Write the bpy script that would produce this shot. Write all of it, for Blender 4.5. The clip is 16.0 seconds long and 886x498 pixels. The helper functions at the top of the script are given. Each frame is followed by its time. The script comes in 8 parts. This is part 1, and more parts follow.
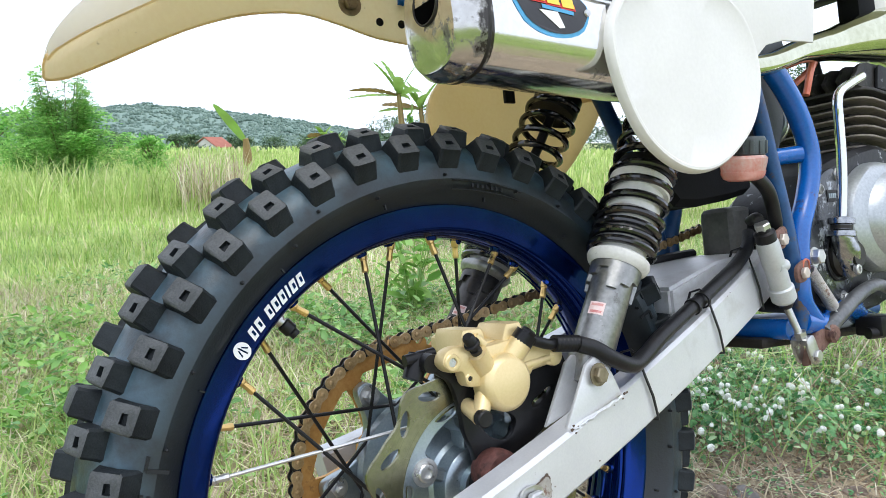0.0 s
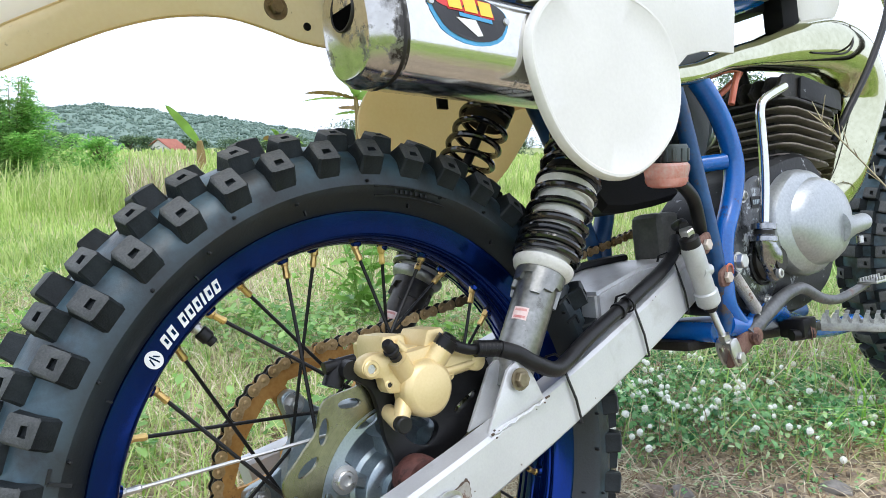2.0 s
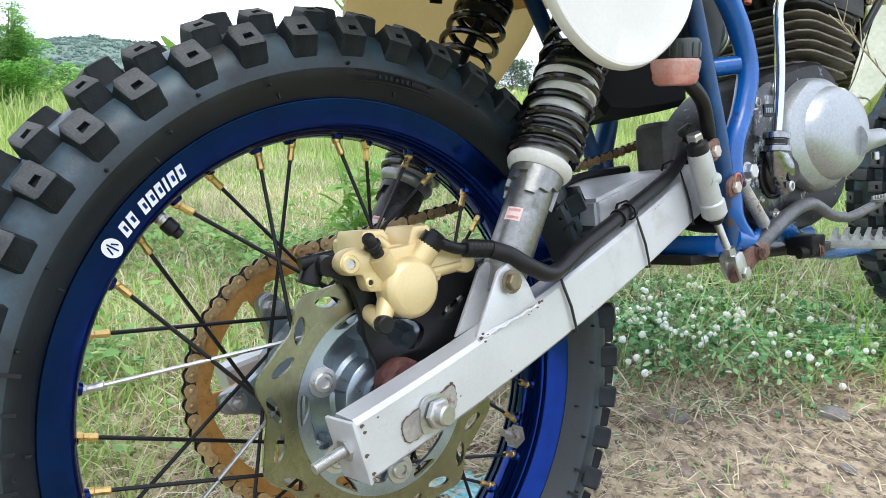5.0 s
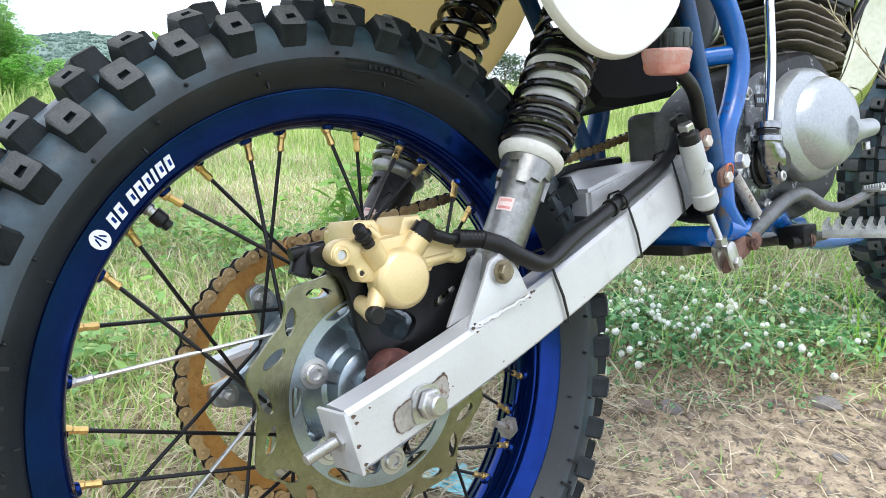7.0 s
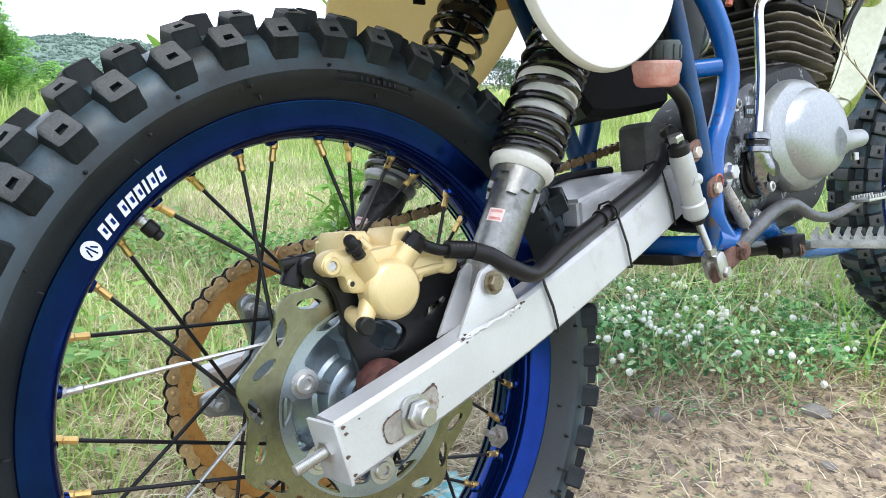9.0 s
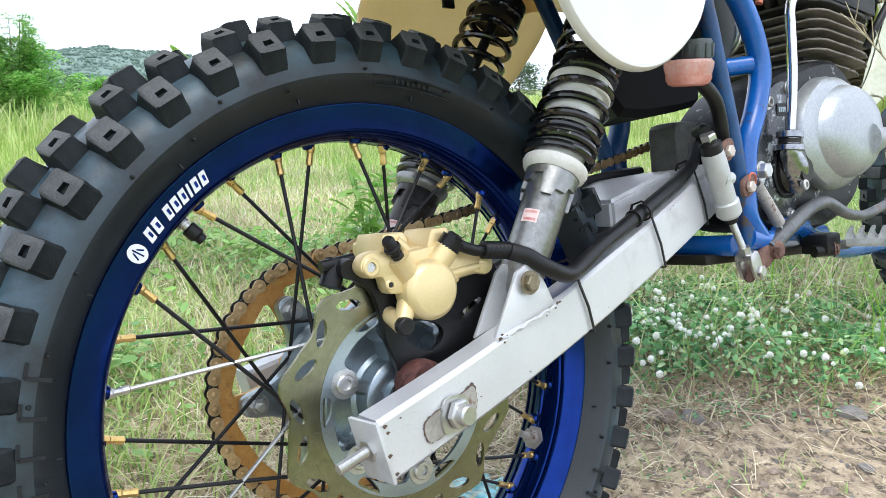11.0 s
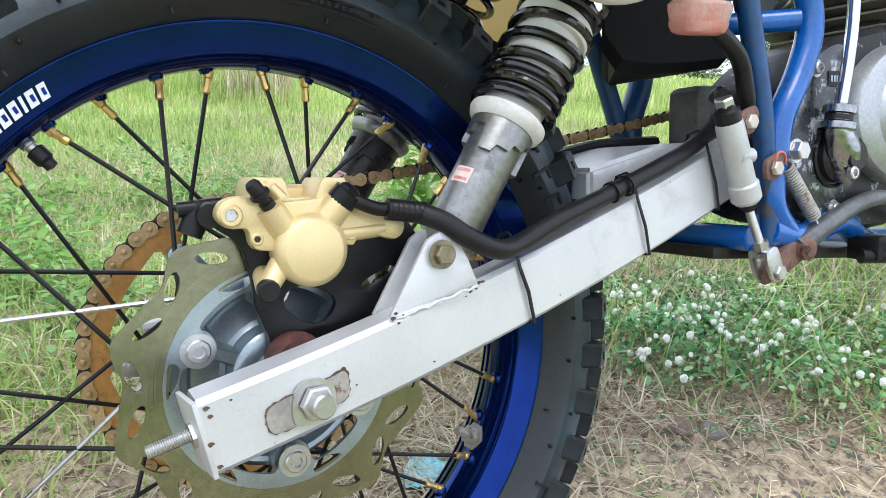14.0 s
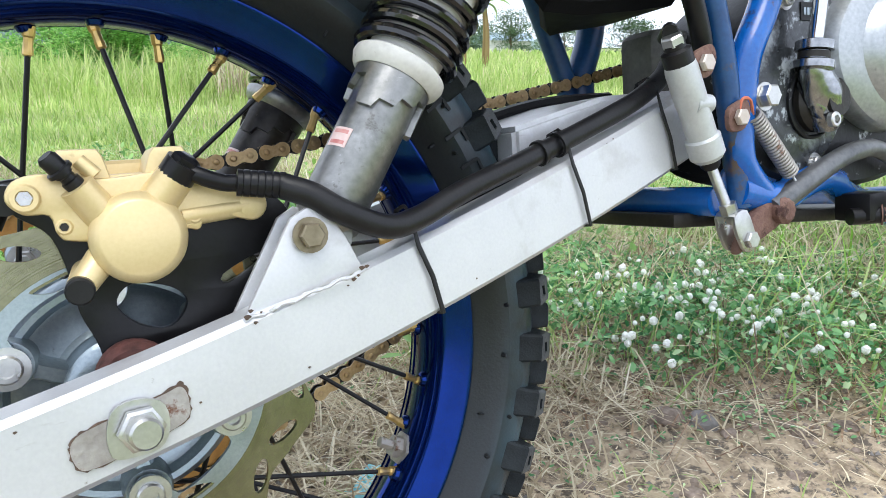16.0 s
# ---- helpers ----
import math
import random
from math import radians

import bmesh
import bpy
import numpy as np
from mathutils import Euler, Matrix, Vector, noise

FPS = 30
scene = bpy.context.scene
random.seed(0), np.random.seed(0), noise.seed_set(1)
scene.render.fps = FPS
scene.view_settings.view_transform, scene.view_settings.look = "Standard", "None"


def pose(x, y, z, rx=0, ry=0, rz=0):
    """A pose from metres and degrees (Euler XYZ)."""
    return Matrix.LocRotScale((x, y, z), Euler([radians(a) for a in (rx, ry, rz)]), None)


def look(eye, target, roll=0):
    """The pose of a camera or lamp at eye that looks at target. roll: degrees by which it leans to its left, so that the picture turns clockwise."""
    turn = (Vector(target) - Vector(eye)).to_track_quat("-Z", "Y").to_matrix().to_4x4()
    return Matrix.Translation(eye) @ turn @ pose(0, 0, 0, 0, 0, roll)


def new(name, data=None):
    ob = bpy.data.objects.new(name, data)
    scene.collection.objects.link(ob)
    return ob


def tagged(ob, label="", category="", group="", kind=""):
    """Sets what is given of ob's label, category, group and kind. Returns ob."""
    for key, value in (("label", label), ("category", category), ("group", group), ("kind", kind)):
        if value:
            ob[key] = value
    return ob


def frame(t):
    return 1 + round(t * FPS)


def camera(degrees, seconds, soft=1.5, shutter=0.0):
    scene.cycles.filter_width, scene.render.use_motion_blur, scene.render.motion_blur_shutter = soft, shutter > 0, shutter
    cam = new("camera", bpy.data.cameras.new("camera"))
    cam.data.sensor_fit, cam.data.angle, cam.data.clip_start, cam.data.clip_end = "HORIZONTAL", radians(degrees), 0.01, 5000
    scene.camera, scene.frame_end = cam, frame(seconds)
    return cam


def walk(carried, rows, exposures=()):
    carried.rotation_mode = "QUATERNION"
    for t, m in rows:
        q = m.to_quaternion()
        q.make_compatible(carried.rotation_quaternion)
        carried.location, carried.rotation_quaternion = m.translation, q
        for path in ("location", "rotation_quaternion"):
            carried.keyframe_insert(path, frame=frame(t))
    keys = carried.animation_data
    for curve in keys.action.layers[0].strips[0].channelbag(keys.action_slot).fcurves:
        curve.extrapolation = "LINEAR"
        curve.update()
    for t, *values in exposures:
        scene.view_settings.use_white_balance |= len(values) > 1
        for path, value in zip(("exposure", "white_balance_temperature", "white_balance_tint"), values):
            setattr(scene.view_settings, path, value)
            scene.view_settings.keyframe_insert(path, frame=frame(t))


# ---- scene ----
cam = camera(63.5, 16.0, soft=0.6)
ROWS = [
    (0, (-0.3500, -0.5113, 0.5751), (0.4918, 0.7104, 0.3537), 0.2),
    (0.5, (-0.3495, -0.5140, 0.5751), (0.4996, 0.7035, 0.3594), 0.3),
    (1, (-0.3429, -0.5189, 0.5756), (0.5211, 0.6885, 0.3620), 0.3),
    (1.5, (-0.3325, -0.5260, 0.5770), (0.5595, 0.6605, 0.3611), 0.6),
    (2, (-0.3249, -0.5305, 0.5776), (0.5864, 0.6416, 0.3642), 0.6),
    (2.5, (-0.3238, -0.5370, 0.5867), (0.6071, 0.6252, 0.4059), 0.9),
    (3, (-0.3299, -0.5462, 0.5944), (0.5891, 0.6286, 0.4351), 0.4),
    (3.5, (-0.3154, -0.5418, 0.5798), (0.6057, 0.6259, 0.3848), 0.7),
    (4, (-0.2976, -0.5216, 0.5508), (0.6018, 0.6463, 0.2736), 0.8),
    (4.2, (-0.2930, -0.5106, 0.5423), (0.6015, 0.6491, 0.2183), 1.1),
    (6.5, (-0.2915, -0.5063, 0.5297), (0.6114, 0.6415, 0.1873), 1.4),
    (7, (-0.2900, -0.5079, 0.5292), (0.6163, 0.6359, 0.1823), 1.0),
    (7.5, (-0.2884, -0.5096, 0.5299), (0.6150, 0.6350, 0.1781), 0.9),
    (8, (-0.2927, -0.5072, 0.5298), (0.6079, 0.6418, 0.1853), 1.0),
    (8.5, (-0.2907, -0.5091, 0.5305), (0.6150, 0.6363, 0.1872), 1.2),
    (8.7, (-0.2886, -0.5119, 0.5358), (0.6295, 0.6246, 0.1963), 1.4),
    (11, (-0.3018, -0.5075, 0.5327), (0.5819, 0.6591, 0.2042), 0.4),
    (11.5, (-0.2989, -0.5085, 0.5325), (0.5922, 0.6525, 0.2039), 0.6),
    (12, (-0.2883, -0.5149, 0.5312), (0.6294, 0.6233, 0.1959), 0.8),
    (12.5, (-0.2574, -0.5321, 0.5360), (0.7362, 0.5440, 0.2125), 1.7),
    (13, (-0.2366, -0.5489, 0.5376), (0.8135, 0.4759, 0.2259), 2.5),
    (13.5, (-0.2230, -0.5382, 0.5284), (0.7155, 0.5805, 0.1853), 2.5),
    (14, (-0.1336, -0.5005, 0.5076), (0.5875, 0.7544, 0.1136), 4.1),
    (14.5, (-0.0692, -0.4695, 0.4934), (0.5957, 0.8193, 0.1100), 2.7),
    (15, (-0.0465, -0.4724, 0.4938), (0.6234, 0.8160, 0.1179), 1.2),
    (15.5, (-0.0332, -0.4746, 0.4969), (0.6393, 0.8131, 0.1233), 0.8),
    (16, (-0.0214, -0.4632, 0.4786), (0.6753, 0.7996, 0.0665), 0.9),]
walk(cam, [(t, look(eye, target, roll)) for t, eye, target, roll in ROWS], exposures=[(0.0, 0.16), (2.0, 0.12), (4.0, 0.06), (6.5, 0.30), (16.0, 0.26)])

# ---- sky and sun ----
world = bpy.data.worlds.new("overcast_sky")
scene.world = world
world.use_nodes = True
wt = world.node_tree
sky = wt.nodes.new("ShaderNodeTexSky")
sky.sky_type, sky.sun_disc = "NISHITA", False
sky.sun_elevation, sky.sun_rotation = radians(66), radians(153)
sky.dust_density = 4.0
cloud = wt.nodes.new("ShaderNodeMix")
cloud.data_type = "RGBA"
cloud.inputs["Factor"].default_value = 0.86
cloud.inputs["B"].default_value = (12.0, 13.2, 15.7, 1)
wt.links.new(sky.outputs["Color"], cloud.inputs["A"])
wt.links.new(cloud.outputs["Result"], wt.nodes["Background"].inputs["Color"])
wt.nodes["Background"].inputs["Strength"].default_value = 0.118
sun = new("sun", bpy.data.lights.new("sun", "SUN"))
sun.data.energy, sun.data.angle, sun.data.color = 1.4, radians(30), (1.0, 0.98, 0.94)
sun.matrix_world = look((-1.2, -2.4, 6.0), (0, 0, 0))


# ---- materials ----
def surf(name, a, b, scale=30.0, rough=0.5, metal=0.0, bump=0.1, fine=220.0, rough_var=0.12, spots=None, spot_scale=9.0, spot_amount=0.5, coat=0.0, rand=0.0, isl=0.0, spec=0.5):
    """A procedural surface: two colours mixed by coarse and fine noise, optional spots (stains, rust, dust), relief."""
    m = bpy.data.materials.new(name)
    m.use_nodes = True
    nt = m.node_tree
    bs = nt.nodes["Principled BSDF"]
    tc = nt.nodes.new("ShaderNodeTexCoord")
    n1 = nt.nodes.new("ShaderNodeTexNoise")
    n1.inputs["Scale"].default_value, n1.inputs["Detail"].default_value = scale, 5.0
    n2 = nt.nodes.new("ShaderNodeTexNoise")
    n2.inputs["Scale"].default_value, n2.inputs["Detail"].default_value = fine, 3.0
    for q in (n1, n2):
        nt.links.new(tc.outputs["Object"], q.inputs["Vector"])
    mix = nt.nodes.new("ShaderNodeMix")
    mix.data_type = "RGBA"
    mix.inputs["A"].default_value, mix.inputs["B"].default_value = (*a, 1), (*b, 1)
    add = nt.nodes.new("ShaderNodeMath")
    add.operation = "MULTIPLY_ADD"
    nt.links.new(n2.outputs["Fac"], add.inputs[0])
    add.inputs[1].default_value = 0.5
    nt.links.new(n1.outputs["Fac"], add.inputs[2])
    rng = nt.nodes.new("ShaderNodeMapRange")
    rng.inputs["From Min"].default_value, rng.inputs["From Max"].default_value = 0.52, 1.0
    nt.links.new(add.outputs[0], rng.inputs["Value"])
    fac = rng.outputs["Result"]
    if rand or isl:
        src = nt.nodes.new("ShaderNodeObjectInfo" if rand else "ShaderNodeNewGeometry")
        r2 = nt.nodes.new("ShaderNodeMath")
        r2.operation = "MULTIPLY_ADD"
        nt.links.new(src.outputs["Random" if rand else "Random Per Island"], r2.inputs[0])
        r2.inputs[1].default_value = rand or isl
        r2.use_clamp = True
        half = nt.nodes.new("ShaderNodeMath")
        half.operation = "MULTIPLY_ADD"
        nt.links.new(fac, half.inputs[0])
        half.inputs[1].default_value, half.inputs[2].default_value = 1.0, -0.5 * (rand or isl)
        nt.links.new(half.outputs[0], r2.inputs[2])
        fac = r2.outputs[0]
    nt.links.new(fac, mix.inputs["Factor"])
    col = mix.outputs["Result"]
    if spots:
        n3 = nt.nodes.new("ShaderNodeTexNoise")
        n3.inputs["Scale"].default_value, n3.inputs["Detail"].default_value, n3.inputs["Roughness"].default_value = spot_scale, 8.0, 0.7
        nt.links.new(tc.outputs["Object"], n3.inputs["Vector"])
        r3 = nt.nodes.new("ShaderNodeMapRange")
        r3.inputs["From Min"].default_value, r3.inputs["From Max"].default_value = 0.72 - 0.3 * spot_amount, 0.80 - 0.3 * spot_amount
        nt.links.new(n3.outputs["Fac"], r3.inputs["Value"])
        m3 = nt.nodes.new("ShaderNodeMix")
        m3.data_type = "RGBA"
        m3.inputs["B"].default_value = (*spots, 1)
        nt.links.new(r3.outputs["Result"], m3.inputs["Factor"])
        nt.links.new(col, m3.inputs["A"])
        col = m3.outputs["Result"]
        if metal > 0.3:
            mm = nt.nodes.new("ShaderNodeMapRange")
            mm.inputs["To Min"].default_value, mm.inputs["To Max"].default_value = metal, metal * 0.25
            nt.links.new(r3.outputs["Result"], mm.inputs["Value"])
            nt.links.new(mm.outputs["Result"], bs.inputs["Metallic"])
    nt.links.new(col, bs.inputs["Base Color"])
    bs.inputs["Metallic"].default_value = metal
    rr = nt.nodes.new("ShaderNodeMapRange")
    rr.inputs["To Min"].default_value, rr.inputs["To Max"].default_value = max(0.02, rough - rough_var), min(1.0, rough + rough_var)
    nt.links.new(n1.outputs["Fac"], rr.inputs["Value"])
    nt.links.new(rr.outputs["Result"], bs.inputs["Roughness"])
    bs.inputs["Coat Weight"].default_value = coat
    bs.inputs["Specular IOR Level"].default_value = spec
    if bump:
        bp = nt.nodes.new("ShaderNodeBump")
        bp.inputs["Strength"].default_value, bp.inputs["Distance"].default_value = bump, 0.002
        nt.links.new(add.outputs[0], bp.inputs["Height"])
        nt.links.new(bp.outputs["Normal"], bs.inputs["Normal"])
    return m


def wear(m, colour, scale, amount):
    """A further layer of smears and fine scratches over a surface."""
    nt = m.node_tree
    bs = nt.nodes["Principled BSDF"]
    tc = nt.nodes.new("ShaderNodeTexCoord")
    src = bs.inputs["Base Color"].links[0].from_socket
    for sc, stretch, lo, hi, gain in ((scale, (1.0, 1.0, 1.0), 0.56, 0.72, amount), (scale * 9, (0.16, 1.0, 1.0), 0.66, 0.74, amount * 0.8)):
        mp = nt.nodes.new("ShaderNodeMapping")
        mp.inputs["Scale"].default_value, mp.inputs["Rotation"].default_value = stretch, (0.2, 0.35, 0.1)
        nt.links.new(tc.outputs["Object"], mp.inputs["Vector"])
        nz = nt.nodes.new("ShaderNodeTexNoise")
        nz.inputs["Scale"].default_value, nz.inputs["Detail"].default_value, nz.inputs["Roughness"].default_value = sc, 7.0, 0.65
        nt.links.new(mp.outputs["Vector"], nz.inputs["Vector"])
        mr = nt.nodes.new("ShaderNodeMapRange")
        mr.inputs["From Min"].default_value, mr.inputs["From Max"].default_value, mr.inputs["To Max"].default_value = lo, hi, gain
        nt.links.new(nz.outputs["Fac"], mr.inputs["Value"])
        mx = nt.nodes.new("ShaderNodeMix")
        mx.data_type = "RGBA"
        mx.inputs["B"].default_value = (*colour, 1)
        nt.links.new(mr.outputs["Result"], mx.inputs["Factor"])
        nt.links.new(src, mx.inputs["A"])
        src = mx.outputs["Result"]
    nt.links.new(src, bs.inputs["Base Color"])
    return m


def thin(m, amount):
    """Thin plastic that lets some light through."""
    nt = m.node_tree
    bs = nt.nodes["Principled BSDF"]
    tr = nt.nodes.new("ShaderNodeBsdfTranslucent")
    nt.links.new(bs.inputs["Base Color"].links[0].from_socket, tr.inputs["Color"])
    mx = nt.nodes.new("ShaderNodeMixShader")
    mx.inputs["Fac"].default_value = amount
    nt.links.new(bs.outputs[0], mx.inputs[1])
    nt.links.new(tr.outputs[0], mx.inputs[2])
    nt.links.new(mx.outputs[0], nt.nodes["Material Output"].inputs["Surface"])
    return m


def scored(m, amount):
    """Concentric grooves round the local y axis."""
    nt = m.node_tree
    bs = nt.nodes["Principled BSDF"]
    tc = nt.nodes.new("ShaderNodeTexCoord")
    flat_ = nt.nodes.new("ShaderNodeVectorMath")
    flat_.operation = "MULTIPLY"
    flat_.inputs[1].default_value = (1, 0, 1)
    nt.links.new(tc.outputs["Object"], flat_.inputs[0])
    ln = nt.nodes.new("ShaderNodeVectorMath")
    ln.operation = "LENGTH"
    nt.links.new(flat_.outputs[0], ln.inputs[0])
    nz = nt.nodes.new("ShaderNodeTexNoise")
    nz.noise_dimensions = "1D"
    nz.inputs["Scale"].default_value, nz.inputs["Detail"].default_value = 1100.0, 4.0
    nt.links.new(ln.outputs["Value"], nz.inputs["W"])
    mr = nt.nodes.new("ShaderNodeMapRange")
    mr.inputs["From Min"].default_value, mr.inputs["From Max"].default_value, mr.inputs["To Max"].default_value = 0.5, 0.68, amount
    nt.links.new(nz.outputs["Fac"], mr.inputs["Value"])
    mx = nt.nodes.new("ShaderNodeMix")
    mx.data_type = "RGBA"
    mx.inputs["B"].default_value = (0.07, 0.068, 0.05, 1)
    nt.links.new(mr.outputs["Result"], mx.inputs["Factor"])
    nt.links.new(bs.inputs["Base Color"].links[0].from_socket, mx.inputs["A"])
    nt.links.new(mx.outputs["Result"], bs.inputs["Base Color"])
    bp = nt.nodes.new("ShaderNodeBump")
    bp.inputs["Strength"].default_value, bp.inputs["Distance"].default_value = 0.3, 0.0004
    nt.links.new(nz.outputs["Fac"], bp.inputs["Height"])
    nt.links.new(bp.outputs["Normal"], bs.inputs["Normal"])
    return m


def dust_sheen_tyre(name, r0, r1):
    """Black sidewall rubber with a bluish film that gathers between the tread blocks, from radius r0 to r1: dust, and
    sky sheen put into its colour.
    """
    m = surf(name, (0.0060, 0.0085, 0.0100), (0.014, 0.0195, 0.0235), 14, 0.40, 0, 0.2, 500, spec=0.5)
    nt = m.node_tree
    bs = nt.nodes["Principled BSDF"]
    tc = nt.nodes.new("ShaderNodeTexCoord")
    flat_ = nt.nodes.new("ShaderNodeVectorMath")
    flat_.operation = "MULTIPLY"
    flat_.inputs[1].default_value = (1, 0, 1)
    nt.links.new(tc.outputs["Object"], flat_.inputs[0])
    ln = nt.nodes.new("ShaderNodeVectorMath")
    ln.operation = "LENGTH"
    nt.links.new(flat_.outputs[0], ln.inputs[0])
    nz = nt.nodes.new("ShaderNodeTexNoise")
    nz.inputs["Scale"].default_value, nz.inputs["Detail"].default_value, nz.inputs["Roughness"].default_value = 26.0, 5.0, 0.6
    nt.links.new(tc.outputs["Object"], nz.inputs["Vector"])
    mr = nt.nodes.new("ShaderNodeMapRange")
    mr.inputs["From Min"].default_value, mr.inputs["From Max"].default_value = r0, r1
    nt.links.new(ln.outputs["Value"], mr.inputs["Value"])
    m2 = nt.nodes.new("ShaderNodeMapRange")
    m2.inputs["From Min"].default_value, m2.inputs["From Max"].default_value = 0.36, 0.62
    nt.links.new(nz.outputs["Fac"], m2.inputs["Value"])
    mul = nt.nodes.new("ShaderNodeMath")
    mul.operation = "MULTIPLY"
    nt.links.new(mr.outputs["Result"], mul.inputs[0])
    nt.links.new(m2.outputs["Result"], mul.inputs[1])
    mx = nt.nodes.new("ShaderNodeMix")
    mx.data_type = "RGBA"
    mx.inputs["B"].default_value = (0.046, 0.092, 0.122, 1)
    nt.links.new(mul.outputs[0], mx.inputs["Factor"])
    nt.links.new(bs.inputs["Base Color"].links[0].from_socket, mx.inputs["A"])
    nt.links.new(mx.outputs["Result"], bs.inputs["Base Color"])
    return m


RUBBER = surf("tyre_rubber", (0.010, 0.011, 0.012), (0.022, 0.024, 0.026), 12, 0.5, 0, 0.3, 500, spec=0.2)
KNOB = surf("worn_tread_rubber", (0.006, 0.0080, 0.0095), (0.021, 0.027, 0.031), 60, 0.6, 0, 0.3, 700, rand=0.4, spots=(0.055, 0.060, 0.063), spot_scale=50, spot_amount=0.25, spec=0.22)
# Paler than the block sides: scuffs, plus top highlight put into the colour.
KNOB_TOP = surf("scuffed_tread_face", (0.040, 0.044, 0.047), (0.095, 0.100, 0.104), 70, 0.7, 0, 0.5, 600, spots=(0.17, 0.165, 0.155), spot_scale=90, spot_amount=0.32, rand=0.4, spec=0.4)
BLUE_RIM = surf("blue_anodised_rim", (0.002, 0.018, 0.13), (0.003, 0.027, 0.185), 40, 0.13, 0.9, 0.03, 400, 0.05, coat=0.1, spots=(0.05, 0.06, 0.12), spot_scale=120, spot_amount=0.1)
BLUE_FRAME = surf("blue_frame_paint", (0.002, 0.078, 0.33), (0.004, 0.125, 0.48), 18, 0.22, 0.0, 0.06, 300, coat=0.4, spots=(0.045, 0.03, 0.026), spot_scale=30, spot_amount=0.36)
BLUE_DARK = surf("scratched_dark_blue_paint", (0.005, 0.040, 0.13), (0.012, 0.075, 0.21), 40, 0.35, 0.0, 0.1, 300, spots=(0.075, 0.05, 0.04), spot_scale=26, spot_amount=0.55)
SILVER = wear(surf("silver_paint", (0.55, 0.56, 0.58), (0.64, 0.65, 0.66), 14, 0.36, 0.35, 0.06, 500, spots=(0.2, 0.17, 0.14), spot_scale=75, spot_amount=0.16), (0.28, 0.26, 0.23), 9, 0.6)
BARE = surf("worn_bare_steel", (0.28, 0.26, 0.24), (0.48, 0.46, 0.43), 60, 0.5, 0.6, 0.3, 300, spots=(0.16, 0.08, 0.05), spot_scale=60, spot_amount=0.45)
MAROON = surf("maroon_rusted_collar", (0.05, 0.018, 0.014), (0.16, 0.06, 0.05), 45, 0.7, 0.2, 0.9, 250, spots=(0.03, 0.012, 0.01), spot_scale=50, spot_amount=0.5)
ALLOY = wear(surf("cast_aluminium", (0.25, 0.30, 0.33), (0.38, 0.44, 0.47), 30, 0.32, 0.85, 0.15, 500, spots=(0.16, 0.16, 0.15), spot_scale=40, spot_amount=0.2), (0.14, 0.14, 0.13), 25, 0.25)
ALLOY_OLD = wear(surf("weathered_aluminium", (0.36, 0.385, 0.40), (0.58, 0.60, 0.62), 6, 0.40, 0.7, 0.08, 300, spots=(0.10, 0.105, 0.10), spot_scale=12, spot_amount=0.52), (0.10, 0.10, 0.095), 14, 0.5)
ALLOY_GREY = surf("grey_cast_alloy", (0.46, 0.48, 0.48), (0.56, 0.58, 0.58), 40, 0.5, 0.35, 0.15, 400)
SOOTY = wear(surf("sooty_polished_steel", (0.42, 0.41, 0.38), (0.62, 0.61, 0.59), 14, 0.17, 1.0, 0.05, 150, 0.07, spots=(0.03, 0.026, 0.022), spot_scale=24, spot_amount=0.68), (0.03, 0.026, 0.022), 22, 0.95)
# Darkened chrome: dark ground mirrored in the kick boss is put into colour.
CHROME_DARK = surf("dull_worn_chrome", (0.20, 0.21, 0.22), (0.46, 0.47, 0.48), 45, 0.2, 1.0, 0.12, 200, 0.08, spots=(0.02, 0.02, 0.02), spot_scale=60, spot_amount=0.4)
CHROME = surf("chrome_plate", (0.60, 0.61, 0.62), (0.70, 0.71, 0.72), 12, 0.07, 1.0, 0.02, 200, 0.04)
CHROME_DIRTY = surf("dirty_polished_steel", (0.62, 0.61, 0.59), (0.76, 0.75, 0.73), 10, 0.12, 1.0, 0.05, 150, 0.07, spots=(0.07, 0.06, 0.05), spot_scale=26, spot_amount=0.3)
STEEL = surf("bright_steel", (0.45, 0.45, 0.44), (0.6, 0.6, 0.58), 60, 0.3, 0.9, 0.08, 400, spots=(0.2, 0.14, 0.09), spot_scale=80, spot_amount=0.15)
DISC_STEEL = scored(surf("brushed_brake_disc", (0.17, 0.165, 0.10), (0.31, 0.30, 0.195), 14, 0.27, 0.92, 0.08, 260, 0.1), 0.2)
GOLD = surf("gold_anodised_caliper", (0.64, 0.50, 0.25), (0.72, 0.58, 0.32), 18, 0.4, 0.4, 0.03, 500, spots=(0.42, 0.32, 0.15), spot_scale=30, spot_amount=0.12)
BROWN = surf("brown_chipped_edge", (0.06, 0.042, 0.03), (0.16, 0.105, 0.075), 70, 0.8, 0.1, 0.4, 300)
GOLD_CHAIN = surf("gold_chain_plate", (0.34, 0.22, 0.10), (0.58, 0.42, 0.22), 60, 0.42, 0.6, 0.15, 400, rand=0.6)
BROWN_SPROCKET = surf("rusty_gold_sprocket", (0.38, 0.18, 0.045), (0.54, 0.30, 0.09), 50, 0.5, 0.5, 0.2, 300, spots=(0.1, 0.045, 0.02), spot_scale=40, spot_amount=0.4)
NIPPLE = surf("gold_nipple", (0.6, 0.4, 0.13), (0.72, 0.5, 0.2), 80, 0.3, 0.8, 0.05)
FADED_RED = surf("faded_red_print", (0.5, 0.16, 0.15), (0.62, 0.34, 0.32), 160, 0.5)
BLACK_METAL = surf("black_painted_steel", (0.006, 0.006, 0.007), (0.012, 0.012, 0.013), 50, 0.34, 0.0, 0.1, 300, spec=0.25)
